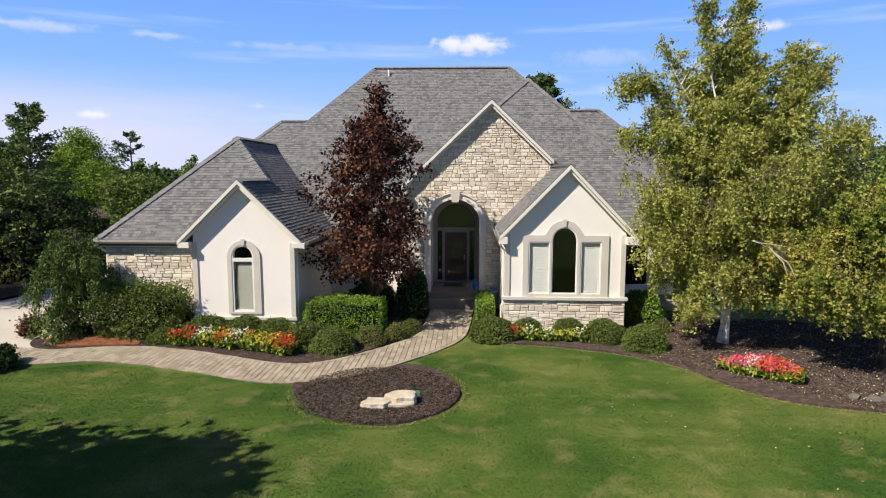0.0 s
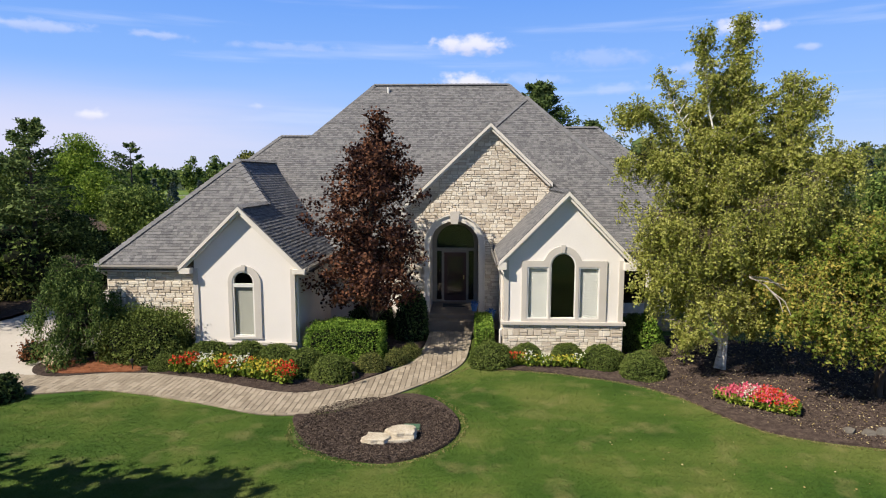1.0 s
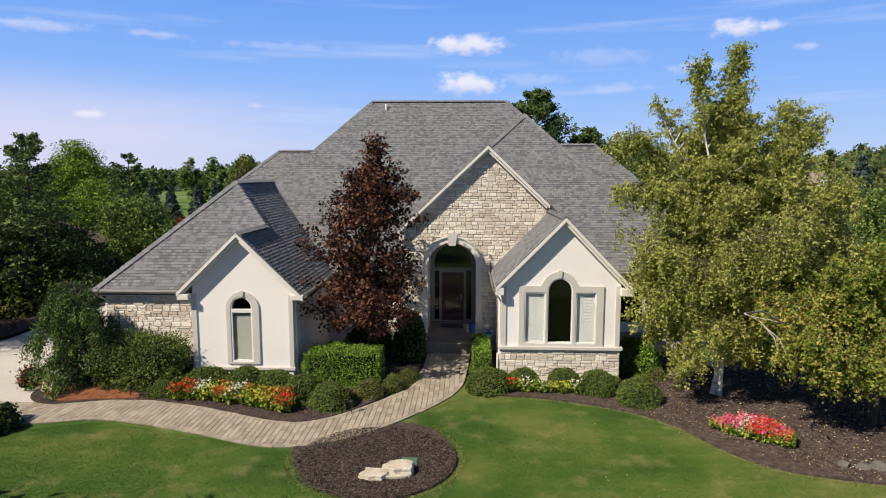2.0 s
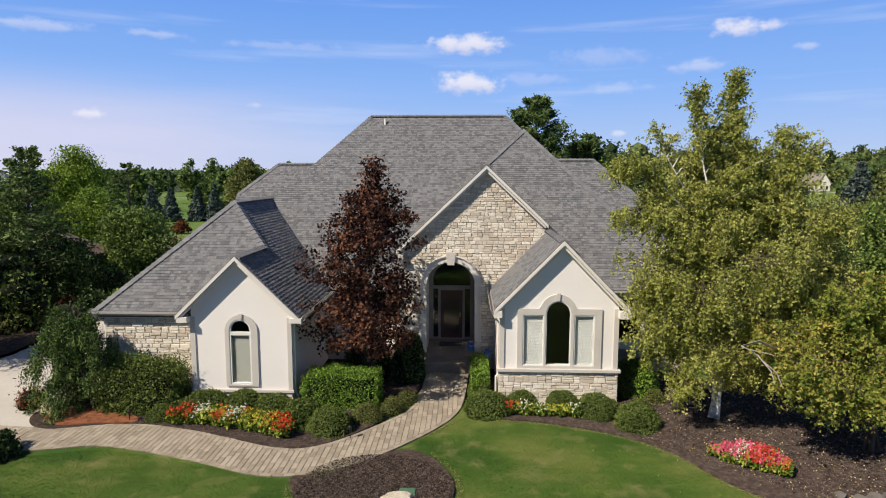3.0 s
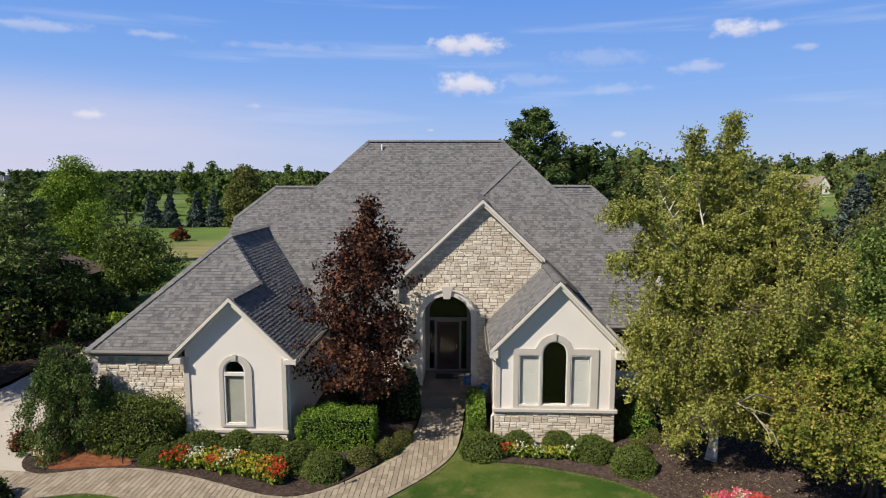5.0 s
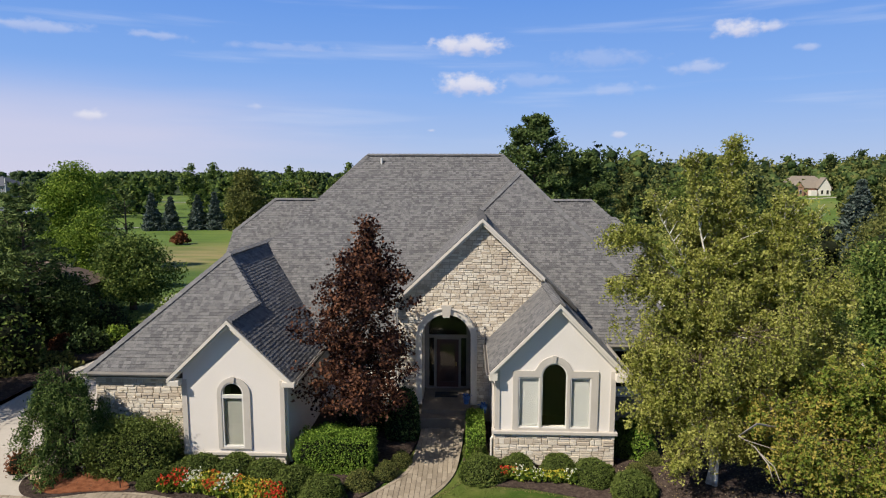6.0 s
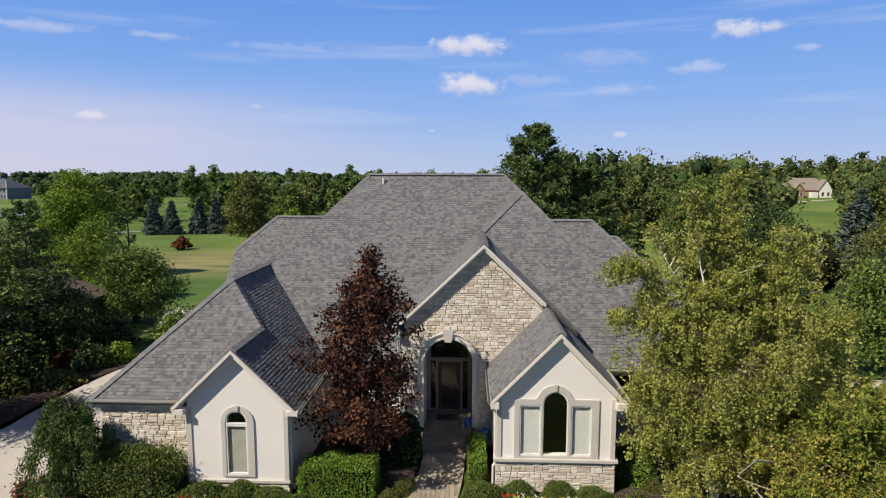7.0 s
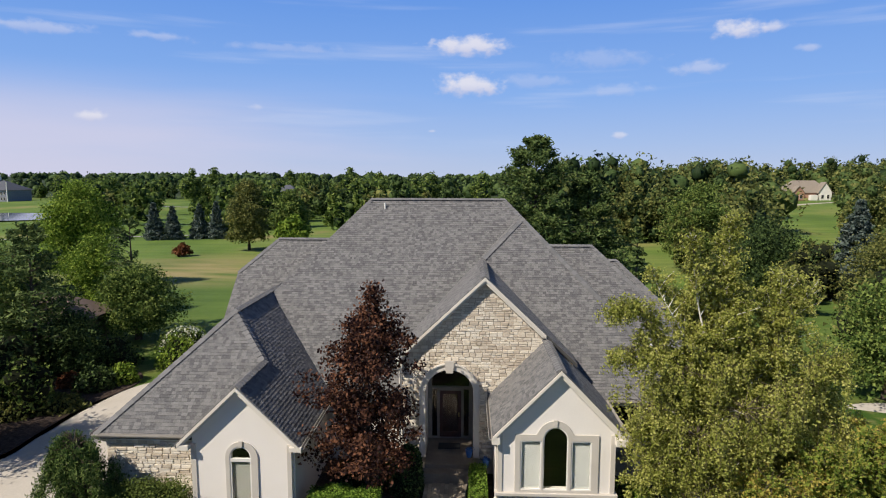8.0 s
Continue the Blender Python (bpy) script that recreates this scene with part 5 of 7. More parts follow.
birch("birch_tree", (7.75, 18.7, 0.05),
      [(7.97, 18.8, 10.6, 0.62), (6.72, 18.3, 10.1, 0.5), (9.9, 19.0, 8.7, 1.05), (5.75, 18.6, 8.8, 0.85), (8.7, 19.6, 8.2, 1.2), (10.4, 18.8, 8.2, 1.0), (7.6, 18.9, 8.8, 1.0), (6.9, 19.4, 7.9, 1.2), (5.0, 18.7, 8.0, 0.5)],
      [(5.5, 18.6, 6.6, 1.0, 0.8), (5.6, 18.4, 4.9, 1.1, 1.0), (5.9, 18.2, 3.2, 0.9, 0.8), (6.9, 17.7, 4.2, 1.3, 1.2), (8.0, 17.3, 5.2, 1.3, 1.2), (9.3, 17.9, 5.6, 1.3, 1.2), (10.4, 18.2, 6.3, 1.1, 0.9),
       (10.9, 18.6, 4.6, 1.1, 1.2), (8.7, 19.8, 4.3, 1.3, 1.2), (7.0, 19.9, 4.6, 1.3, 1.2), (6.3, 19.0, 2.2, 0.8, 0.7), (7.2, 17.6, 2.7, 0.9, 0.9), (4.9, 18.6, 7.9, 0.55, 0.4), (8.5, 19.6, 2.5, 0.9, 0.9), (7.4, 19.6, 2.6, 0.8, 0.9), (9.6, 19.2, 3.0, 0.9, 1.0), (6.7, 17.9, 1.5, 0.6, 0.7), (7.3, 17.6, 1.9, 0.6, 0.7), (8.5, 17.7, 2.0, 0.6, 0.8),
       (10.2, 18.4, 3.4, 1.2, 1.2), (9.7, 18.0, 4.4, 1.2, 1.1), (10.6, 18.8, 5.4, 1.0, 1.0), (9.0, 18.2, 3.4, 1.1, 1.1), (9.9, 17.6, 2.4, 0.9, 0.9), (8.6, 18.9, 6.4, 1.2, 1.0), (7.6, 18.6, 6.0, 1.2, 1.0), (6.6, 18.4, 6.0, 1.1, 0.9), (9.4, 18.9, 7.0, 1.1, 0.9), (5.9, 18.5, 4.0, 1.0, 0.9)],
      BIRCH_LEAF, 23, "tall multi-stemmed birch with airy yellow-green foliage")
birch("birch_tree", (11.3, 16.6, 0.05), [(9.6, 16.2, 4.2, 0.9), (11.2, 16.2, 4.6, 1.0), (12.6, 17.2, 5.0, 1.2)],
      [(9.0, 15.9, 2.7, 0.9, 1.0), (9.7, 15.3, 2.2, 0.8, 1.1), (10.5, 15.4, 2.8, 1.0, 1.2), (8.5, 16.6, 3.4, 0.8, 0.9), (11.4, 15.2, 2.7, 1.0, 1.2), (9.9, 16.5, 3.6, 0.9, 1.0), (12.4, 16.0, 3.0, 1.0, 1.2), (13.4, 15.8, 2.7, 1.1, 1.3), (12.6, 15.0, 2.3, 0.9, 1.1), (11.8, 16.6, 4.2, 1.1, 1.1), (13.6, 17.0, 4.0, 1.2, 1.2), (10.8, 17.2, 3.4, 1.0, 1.2)],
      ORANGE_LEAF, 31, "low spreading birch with leaves turning yellow and orange", 0.052, 0.07, 34, BARK)
# a bare pale bough that hangs out of the low birch
bough = new("dead_branch", mesh_of("dead_branch", *joined([tube_data([(8.6, 16.4, 2.9), (7.4, 15.2, 3.5), (6.42, 13.96, 3.72), (6.66, 13.7, 3.58), (6.85, 13.45, 3.3), (6.9, 13.35, 3.05)], [0.028, 0.026, 0.02, 0.017, 0.012, 0.005], 6),
                                                             tube_data([(6.74, 13.6, 3.48), (6.95, 13.4, 3.28), (7.02, 13.24, 3.0)], [0.013, 0.010, 0.005], 6), tube_data([(6.5, 13.85, 3.68), (6.8, 13.6, 3.66), (7.0, 13.5, 3.62)], [0.010, 0.008, 0.004], 5)]), material("weathered branch", [(0.28, 0.24, 0.20), (0.44, 0.39, 0.34)], 0.9, 5, 40, 0.4, 30, spec=0.1), True))
tagged(bough, "bare pale birch bough hanging among the leaves", "branch")
# ---- shrubs along the house ----
box_a = shrub("boxwood_shrub", 0.62, 0.60, 0.60, BOX_LEAF, 41, "clipped dark green boxwood ball in the mulch", 7600, 0.029, group="clipped boxwoods")
box_b = shrub("boxwood_shrub", 0.66, 0.60, 0.62, BOX_LEAF, 42, "clipped dark green boxwood ball in the mulch", 8000, 0.029, group="clipped boxwoods")
box_c = shrub("spirea_shrub", 0.5, 0.45, 0.55, OLIVE_LEAF, 43, "small olive green mounded shrub by the walk", 4200, 0.036, group="small green shrubs", fuzz=0.09)
protos = [box_a, box_b, box_c]
for i, (x, y, s) in enumerate([(0.80, 18.95, 1.15), (1.95, 19.4, 0.92), (3.28, 19.4, 0.92), (4.3, 18.95, 1.1), (5.32, 18.1, 1.12)]):
    place(box_a if i % 2 else box_b, x, y, 0.03, 57 * i, s)
for i, (x, y, s) in enumerate([(-8.2, 18.6, 1.16), (-7.0, 18.68, 1.12), (-5.85, 18.42, 1.14), (-4.9, 17.95, 1.12), (-3.95, 17.5, 1.1), (-9.3, 18.05, 0.72)]):
    place(box_b if i % 2 else box_a, x, y, 0.03, 73 * i + 20, (s * 1.12, s, s))
for i, (x, y, s) in enumerate([(-2.95, 18.2, 0.88), (-2.25, 18.85, 0.78), (6.45, 20.2, 0.7), (5.75, 19.2, 0.75)]):
    place(box_c, x, y, 0.03, 61 * i, s)
for p in protos:
    p.location = (0, 0, 0)
# the first of each kind takes a place of its own
box_a.matrix_basis = pose(5.75, 20.9, 0.03, 0, 0, 15) @ Matrix.Diagonal((1.0, 1.0, 2.0, 1))
box_b.matrix_basis = pose(0.62, 20.3, 0.05, 0, 0, 30) @ Matrix.Diagonal((0.6, 0.8, 1.2, 1))
box_c.matrix_basis = pose(-1.85, 19.7, 0.03, 0, 0, 40) @ Matrix.Diagonal((0.7, 0.7, 0.72, 1))
hedge = shrub("hedge_shrub", 1.28, 0.72, 1.15, HEDGE_LEAF, 51, "broad bright green clipped hedge before the entrance", 20000, 0.036, square=0.8, rough=0.1, category="hedge")
hedge.location = (-3.95, 19.6, 0.03)
loose = shrub("privet_shrub", 1.30, 0.85, 1.5, BOX_LEAF, 52, "large loose dark green shrub before the stone wall", 19000, 0.046, square=0.5, rough=0.22, fuzz=0.1)
loose.location = (-10.35, 19.0, 0.03)
yew = shrub("yew_shrub", 0.62, 0.6, 1.75, DARK_LEAF, 53, "dark upright yew beside the entrance walk", 3600, 0.06, square=0.3, rough=0.12)
yew.location = (-2.0, 21.9, 0.05)
yew2 = shrub("yew_shrub", 0.9, 0.8, 1.1, DARK_LEAF, 54, "dark shaded shrub under the maple", 3600, 0.06, square=0.2, rough=0.2)
yew2.location = (-3.6, 22.6, 0.05)
boxhedge = shrub("boxwood_hedge", 0.34, 1.35, 0.85, HEDGE_LEAF, 55, "narrow clipped hedge along the entrance walk", 6500, 0.038, square=0.8, rough=0.06, category="hedge")
boxhedge.location = (0.62, 21.3, 0.1)

# ---- weeping conifer by the drive ----
def weeping(name, at, height, radius, mat, seed, label):
    """A weeping evergreen: hanging curtains of foliage from a leaning trunk."""
    rng = np.random.default_rng(seed)
    t = thing(name, at, label, "tree")
    base = Vector(at)
    v, f = tube_data([base, base + Vector((0.1, 0.05, height * 0.5)), base + Vector((0.25, 0, height * 0.95))], [0.10, 0.07, 0.03], 8)
    part("trunk", mesh_of("trunk", v, f, BARK, True), t)
    pts, limbs = [], []
    for i in range(215):
        k = rng.random()
        az = rng.random() * 2 * math.pi
        r = radius * np.interp(k, [0, 0.25, 0.5, 0.75, 1.0], [0.72, 0.80, 1.00, 0.66, 0.28]) * rng.uniform(0.55, 1.0)
        lobe = 1 + 0.95 * noise.noise(Vector((math.cos(az) * 1.5, math.sin(az) * 1.5, k * 3 + seed)))
        top = base + Vector((math.cos(az) * r * lobe, math.sin(az) * r * lobe, height * (0.13 + 0.87 * k)))
        top.x += 0.55 * max(0.0, 0.5 - k)
        root = base + Vector((0.15, 0, height * (0.2 + 0.7 * k)))
        limbs.append(tube_data([root, (root + top) / 2 + Vector((0, 0, 0.15)), top], [0.025, 0.018, 0.006], 4))
        fall = rng.uniform(0.45, 1.1)
        m = 165
        u = rng.random(m)
        c = np.array(top)[None] + rng.normal(size=(m, 3)) * np.array([[0.085, 0.085, 0.05]])
        c[:, 2] -= u * fall
        c[:, 0] += math.cos(az) * u * 0.18
        c[:, 1] += math.sin(az) * u * 0.18
        pts.append(c)
    part("branching", mesh_of("branching", *joined(limbs), BARK), t, kind="stuff")
    p = np.concatenate(pts)
    p[:, 2] = np.maximum(p[:, 2], 0.1)
    part("foliage", leaf_cloud("foliage", p, 0.030, mat, rng, long=3.6, hang=0.45), t, kind="stuff")
    return t


weeping("weeping_cedar", (-12.7, 18.9, 0.03), 3.4, 1.25, JUNIPER_LEAF, 61, "weeping blue-green conifer beside the driveway")

# ---- trees beside and behind the house ----
GENERIC = [(0.1, 0.5), (0.22, 0.85), (0.45, 1.0), (0.65, 0.9), (0.85, 0.55), (1.0, 0.12)]


def broad(at, height, radius, mat, seed, label, clumps=130, per=70, leaf=0.17, **kw):
    z = ground_z(at[0], at[1])
    return tree("broadleaf_tree", (at[0], at[1], z), height - z, [(h, r * radius) for h, r in GENERIC], mat, BARK, seed, label, clumps=clumps, per=int(per * 0.8), leaf=leaf * 1.1, clump_r=radius * 0.16, trunk_r=0.05 * radius + 0.06, first=0.16, shell=0.35, far=True, **kw)


broad((-23.8, 43.0), 5.0, 3.2, TREE_LEAF, 71, "rounded dark green tree behind the drive", 190, 150, 0.10)
broad((-33.5, 54.0), 6.2, 2.9, LIME_LEAF, 118, "young yellow-green tree beyond the drive", 150, 170, 0.10)
broad((-51.0, 78.5), 10.2, 5.4, LIME_LEAF, 72, "tall yellow-green tree beside the fairway", 210, 240, 0.15)
broad((-23.0, 22.3), 7.4, 3.2, TREE_LEAF, 120, "leafy tree shading the drive", 190, 170, 0.075)
broad((-28.5, 33.5), 7.0, 4.2, TREE_LEAF, 73, "dense leafy green tree by the drive", 220, 140, 0.10)
broad((-22.6, 34.2), 3.6, 2.0, DARK_LEAF, 107, "low dark tree in the shade by the drive", 130, 125, 0.08)
broad((-33, 40), 7.2, 4.5, TREE_LEAF, 74, "dense green tree beyond the drive", 150, 125, 0.12)
conifer("pine_tree", (-25.0, 27.5, -0.1), 6.4, 3.4, PINE_LEAF, 75, "spreading green pine beside the drive", 14, 9, 110, 0.075, 0.06, 0.6, gap=0.15, droop=-0.1)
conifer("pine_tree", (-24.4, 33.4, -0.1), 9.3, 3.3, PINE_LEAF, 76, "open-crowned dark pine by the drive", 17, 8, 95, 0.085, 0.10, 0.75, gap=0.25, droop=-0.2)
conifer("pine_tree", (-27.6, 36.5, -0.2), 8.6, 3.6, PINE_LEAF, 116, "broad dark pine among the trees by the drive", 15, 8, 95, 0.085, 0.10, 0.8, gap=0.25, droop=-0.15)
conifer("pine_tree", (-26.0, 46.5, -0.8), 9.2, 2.6, PINE_LEAF, 77, "thin pine with a sparse open top", 13, 6, 70, 0.09, 0.30, 0.55, gap=0.3, droop=-0.35)
conifer("pine_tree", (7.75, 69.2, -2.0), 18.0, 7.4, PINE_LEAF, 78, "tall dark white pine behind the house", 30, 10, 190, 0.14, 0.05, 0.62, gap=0.10, droop=-0.18, tuft=0.11)
conifer("pine_tree", (13.9, 71.0, -2.0), 13.9, 5.6, PINE_LEAF, 79, "broad dark pine behind the house", 24, 10, 190, 0.14, 0.05, 0.62, gap=0.10, droop=-0.18, tuft=0.11)
conifer("spruce_tree", (12.5, 45.0, -0.3), 8.6, 1.5, PINE_LEAF, 80, "slender dark spruce behind the house", 18, 9, 70, 0.09, 0.03, 0.9)
conifer("spruce_tree", (45.0, 72.0, -2.6), 11.6, 3.7, SPRUCE_LEAF, 81, "blue spruce on the neighbouring lawn", 22, 11, 120, 0.18, 0.02, 0.9)
broad((39.5, 105.0), 10.0, 6.8, TREE_LEAF, 82, "broad green tree behind the house", 190, 170, 0.19)
broad((34.0, 70.0), 6.6, 4.6, DARK_LEAF, 83, "dark green tree behind the birch", 170, 170, 0.14)
broad((41.5, 60.0), 6.2, 4.6, OLIVE_LEAF, 84, "olive green tree beside the lawn", 160, 125, 0.12)
broad((22.4, 32.5), 6.3, 3.3, TREE_LEAF, 85, "green tree at the edge of the lawn", 150, 125, 0.10)
broad((33.5, 45.0), 6.4, 3.6, TREE_LEAF, 86, "green tree beside the neighbouring drive", 150, 125, 0.13)
broad((50.0, 68.0), 8.0, 4.6, OLIVE_LEAF, 87, "olive tree near the blue spruce", 140, 147, 0.15)

# spruces and single trees across the fairway
spruce = conifer("spruce_tree", (0, 0, 0), 8.9, 2.6, SPRUCE_LEAF, 88, "dark spruce in a row across the fairway", 18, 9, 80, 0.24, 0.02, 0.9, group="spruces across the fairway")
for i, (x, y, s) in enumerate([(-79.5, 152, 1.05), (-75, 152.7, 0.95), (-69.4, 155.7, 1.0), (-84, 160, 0.8)]):
    place(spruce, x, y, ground_z(x, y), 70 * i, s)
spruce.matrix_basis = pose(-65, 156, ground_z(-65, 156)) @ Matrix.Diagonal((1.02, 1.02, 1.08, 1))
broad((-55.2, 116.0), -1.6, 1.7, RUST_LEAF, 89, "small rust-red round tree on the fairway", 60, 50, 0.22)


# ---- woods ----
def woods(name, spots, seed, label, leaf=1.3, puffs=7, per=60, mat=TREE_LEAF, inner=None, fill=0.92, rings=5):
    """Many far trees as one mass: each spot is x, y, height, radius. A tree is a trunkless crown of rounded lobes, each
    an uneven body clad in leaves. inner: the bodies' own darker colour, painted as shaded depth between the leaves.
    """
    rng = np.random.default_rng(seed)
    sides = rings + 2
    ph = np.pi * (0.5 - np.arange(rings + 1) / rings)
    th = 2 * np.pi * np.arange(sides) / sides
    unit = np.stack([np.outer(np.cos(ph), np.cos(th)), np.outer(np.cos(ph), np.sin(th)), np.outer(np.sin(ph), np.ones(sides))], 2).reshape(-1, 3)
    ring = np.array([(j * sides + i, (j + 1) * sides + i, (j + 1) * sides + (i + 1) % sides, j * sides + (i + 1) % sides) for j in range(rings) for i in range(sides)])
    ring = np.concatenate([ring[:, [0, 1, 2]], ring[:, [0, 2, 3]]])
    leaves, bodies, tris = [], [], []
    nv = 0
    for x, y, h, r in spots:
        z = ground_z(x, y)
        for k in range(puffs):
            az = rng.random() * 6.283
            u = (k + 0.5) / puffs
            out = r * (0.62 * math.sin(math.pi * (0.12 + 0.80 * u))) * rng.uniform(0.6, 1.1)
            size = np.array([r * 0.55, r * 0.55, max(r * 0.5, h * 0.22)]) * (7 / puffs) ** 0.4 * rng.uniform(0.75, 1.15) * (1.05 - 0.35 * u)
            c = np.array([x + out * math.cos(az), y + out * math.sin(az), z + h * (0.16 + 0.66 * u)])
            if k == puffs - 1:
                c = np.array([x, y, z + h - size[2]])
            lump_of = lambda d, s=az: 1 + 0.16 * np.sin(d[:, 0] * 5 + s * 3) * np.cos(d[:, 1] * 5 + s) + 0.12 * np.sin(d[:, 2] * 7 + s * 5)
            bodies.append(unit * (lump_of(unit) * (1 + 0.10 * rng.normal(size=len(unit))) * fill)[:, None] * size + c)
            tris.append(ring + nv)
            nv += len(unit)
            d = rng.normal(size=(per, 3))
            d /= np.linalg.norm(d, axis=1, keepdims=True)
            q = lump_of(d) * (0.88 + 0.26 * rng.random(per))
            leaves.append(d * q[:, None] * size + c)
    p = np.concatenate(leaves)
    cloud = leaf_cloud(name, p, leaf, mat, rng, 0.2, far=True)
    n0, f0 = len(cloud.vertices), len(cloud.polygons)
    v = np.empty(n0 * 3, dtype=np.float32)
    cloud.vertices.foreach_get("co", v)
    lf = np.empty(f0 * 3, dtype=np.int32)
    cloud.loops.foreach_get("vertex_index", lf)
    tri = np.concatenate(tris) + n0
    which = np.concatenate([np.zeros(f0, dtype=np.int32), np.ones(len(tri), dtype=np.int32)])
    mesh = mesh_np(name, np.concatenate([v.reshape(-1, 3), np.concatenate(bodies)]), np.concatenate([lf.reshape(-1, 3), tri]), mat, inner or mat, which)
    return tagged(new(name, mesh), label, "woods", kind="stuff")


def scatter(n, x0, x1, y0, y1, h0, h1, seed, keep=lambda x, y: True, wide=1.0):
    rng = random.Random(seed)
    res = []
    while len(res) < n:
        x, y = rng.uniform(x0, x1), rng.uniform(y0, y1)
        if keep(x, y):
            h = rng.uniform(h0, h1)
            res.append((x, y, h, h * rng.uniform(0.32, 0.5) * wide))
    return res


def right_side(x, y):
    return x > 0.16 * y - 4 and not (0.475 * y < x < 0.615 * y and y < 352 and x > 34) and not (x > 0.615 * y and y < 130) and not (0.21 * y < x < 0.335 * y and y < 150)


def left_side(x, y):
    return x < -0.02 * y and not (-0.62 * y < x < -0.30 * y and y < 185) and not (-0.515 * y < x < -0.44 * y and y < 400) and not (x < -0.62 * y and y < 420)


# the dark inner bodies are coloured as the shaded depth between leaves
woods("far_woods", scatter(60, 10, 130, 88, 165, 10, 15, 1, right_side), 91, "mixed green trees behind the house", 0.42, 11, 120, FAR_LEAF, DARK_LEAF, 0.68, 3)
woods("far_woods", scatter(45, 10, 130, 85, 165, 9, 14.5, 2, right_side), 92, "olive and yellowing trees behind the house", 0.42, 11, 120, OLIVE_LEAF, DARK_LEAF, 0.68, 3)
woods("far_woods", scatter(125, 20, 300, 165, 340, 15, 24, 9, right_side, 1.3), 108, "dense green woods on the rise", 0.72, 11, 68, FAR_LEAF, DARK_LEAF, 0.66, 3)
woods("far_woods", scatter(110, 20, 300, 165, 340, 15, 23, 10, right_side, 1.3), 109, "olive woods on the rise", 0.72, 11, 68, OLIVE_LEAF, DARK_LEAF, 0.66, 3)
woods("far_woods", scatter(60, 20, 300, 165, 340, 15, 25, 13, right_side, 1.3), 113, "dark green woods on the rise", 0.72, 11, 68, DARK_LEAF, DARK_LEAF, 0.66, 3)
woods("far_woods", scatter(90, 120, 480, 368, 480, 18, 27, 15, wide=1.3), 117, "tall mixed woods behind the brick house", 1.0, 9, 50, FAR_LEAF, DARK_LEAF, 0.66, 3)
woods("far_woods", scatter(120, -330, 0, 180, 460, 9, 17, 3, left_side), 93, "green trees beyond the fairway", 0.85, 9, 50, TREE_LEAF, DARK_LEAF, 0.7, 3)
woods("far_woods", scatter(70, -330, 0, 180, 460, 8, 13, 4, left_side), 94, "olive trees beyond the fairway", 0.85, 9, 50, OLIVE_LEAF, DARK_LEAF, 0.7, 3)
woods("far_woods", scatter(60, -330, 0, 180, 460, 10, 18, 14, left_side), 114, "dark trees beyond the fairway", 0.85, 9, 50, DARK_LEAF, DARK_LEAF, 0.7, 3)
woods("far_woods", scatter(900, -900, 900, 440, 1000, 8, 14, 5, wide=1.5), 95, "distant line of dark woods", 1.6, 3, 9, DARK_LEAF, rings=3)
woods("far_woods", scatter(520, -1900, 1900, 1000, 2000, 10, 15, 6, wide=3.0), 96, "woods along the horizon", 3.0, 3, 8, DARK_LEAF, rings=3)
broad((-46.4, 128.0), 10.2, 4.7, OLIVE_LEAF, 104, "olive pine-like tree beyond the fairway", 170, 130, 0.24)
broad((-41.0, 140.0), 7.8, 4.8, TREE_LEAF, 105, "green tree beyond the fairway", 150, 110, 0.28)
broad((-36.0, 125.0), 3.0, 3.5, LIME_LEAF, 106, "yellow-green young tree beyond the house", 110, 60, 0.4)
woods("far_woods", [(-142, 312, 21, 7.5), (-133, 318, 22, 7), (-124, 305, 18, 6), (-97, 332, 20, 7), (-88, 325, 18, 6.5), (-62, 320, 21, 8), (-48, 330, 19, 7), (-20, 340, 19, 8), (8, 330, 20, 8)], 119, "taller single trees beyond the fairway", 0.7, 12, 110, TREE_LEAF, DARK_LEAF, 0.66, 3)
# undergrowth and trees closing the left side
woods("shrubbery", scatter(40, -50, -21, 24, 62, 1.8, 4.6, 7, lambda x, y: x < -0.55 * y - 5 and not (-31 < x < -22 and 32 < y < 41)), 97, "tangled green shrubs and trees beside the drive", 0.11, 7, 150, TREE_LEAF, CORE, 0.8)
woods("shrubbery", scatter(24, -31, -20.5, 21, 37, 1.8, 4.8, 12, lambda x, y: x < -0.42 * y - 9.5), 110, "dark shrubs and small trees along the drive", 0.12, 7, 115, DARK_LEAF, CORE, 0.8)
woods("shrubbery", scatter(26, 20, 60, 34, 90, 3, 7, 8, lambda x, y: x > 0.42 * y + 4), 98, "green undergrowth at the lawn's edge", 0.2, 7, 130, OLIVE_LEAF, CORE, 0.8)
# trees behind the first view, whose shade falls on the lawn
broad((-12.3, 3.6), 9.1, 4.5, TREE_LEAF, 101, "big leafy tree shading the front lawn", 300, 190, 0.2)
broad((-21.0, 6.2), 9.0, 4.2, TREE_LEAF, 102, "leafy tree near the front lawn", 150, 80, 0.2)
broad((-12.0, -6.5), 12.0, 5.0, TREE_LEAF, 103, "leafy tree by the front lawn", 240, 150, 0.22)

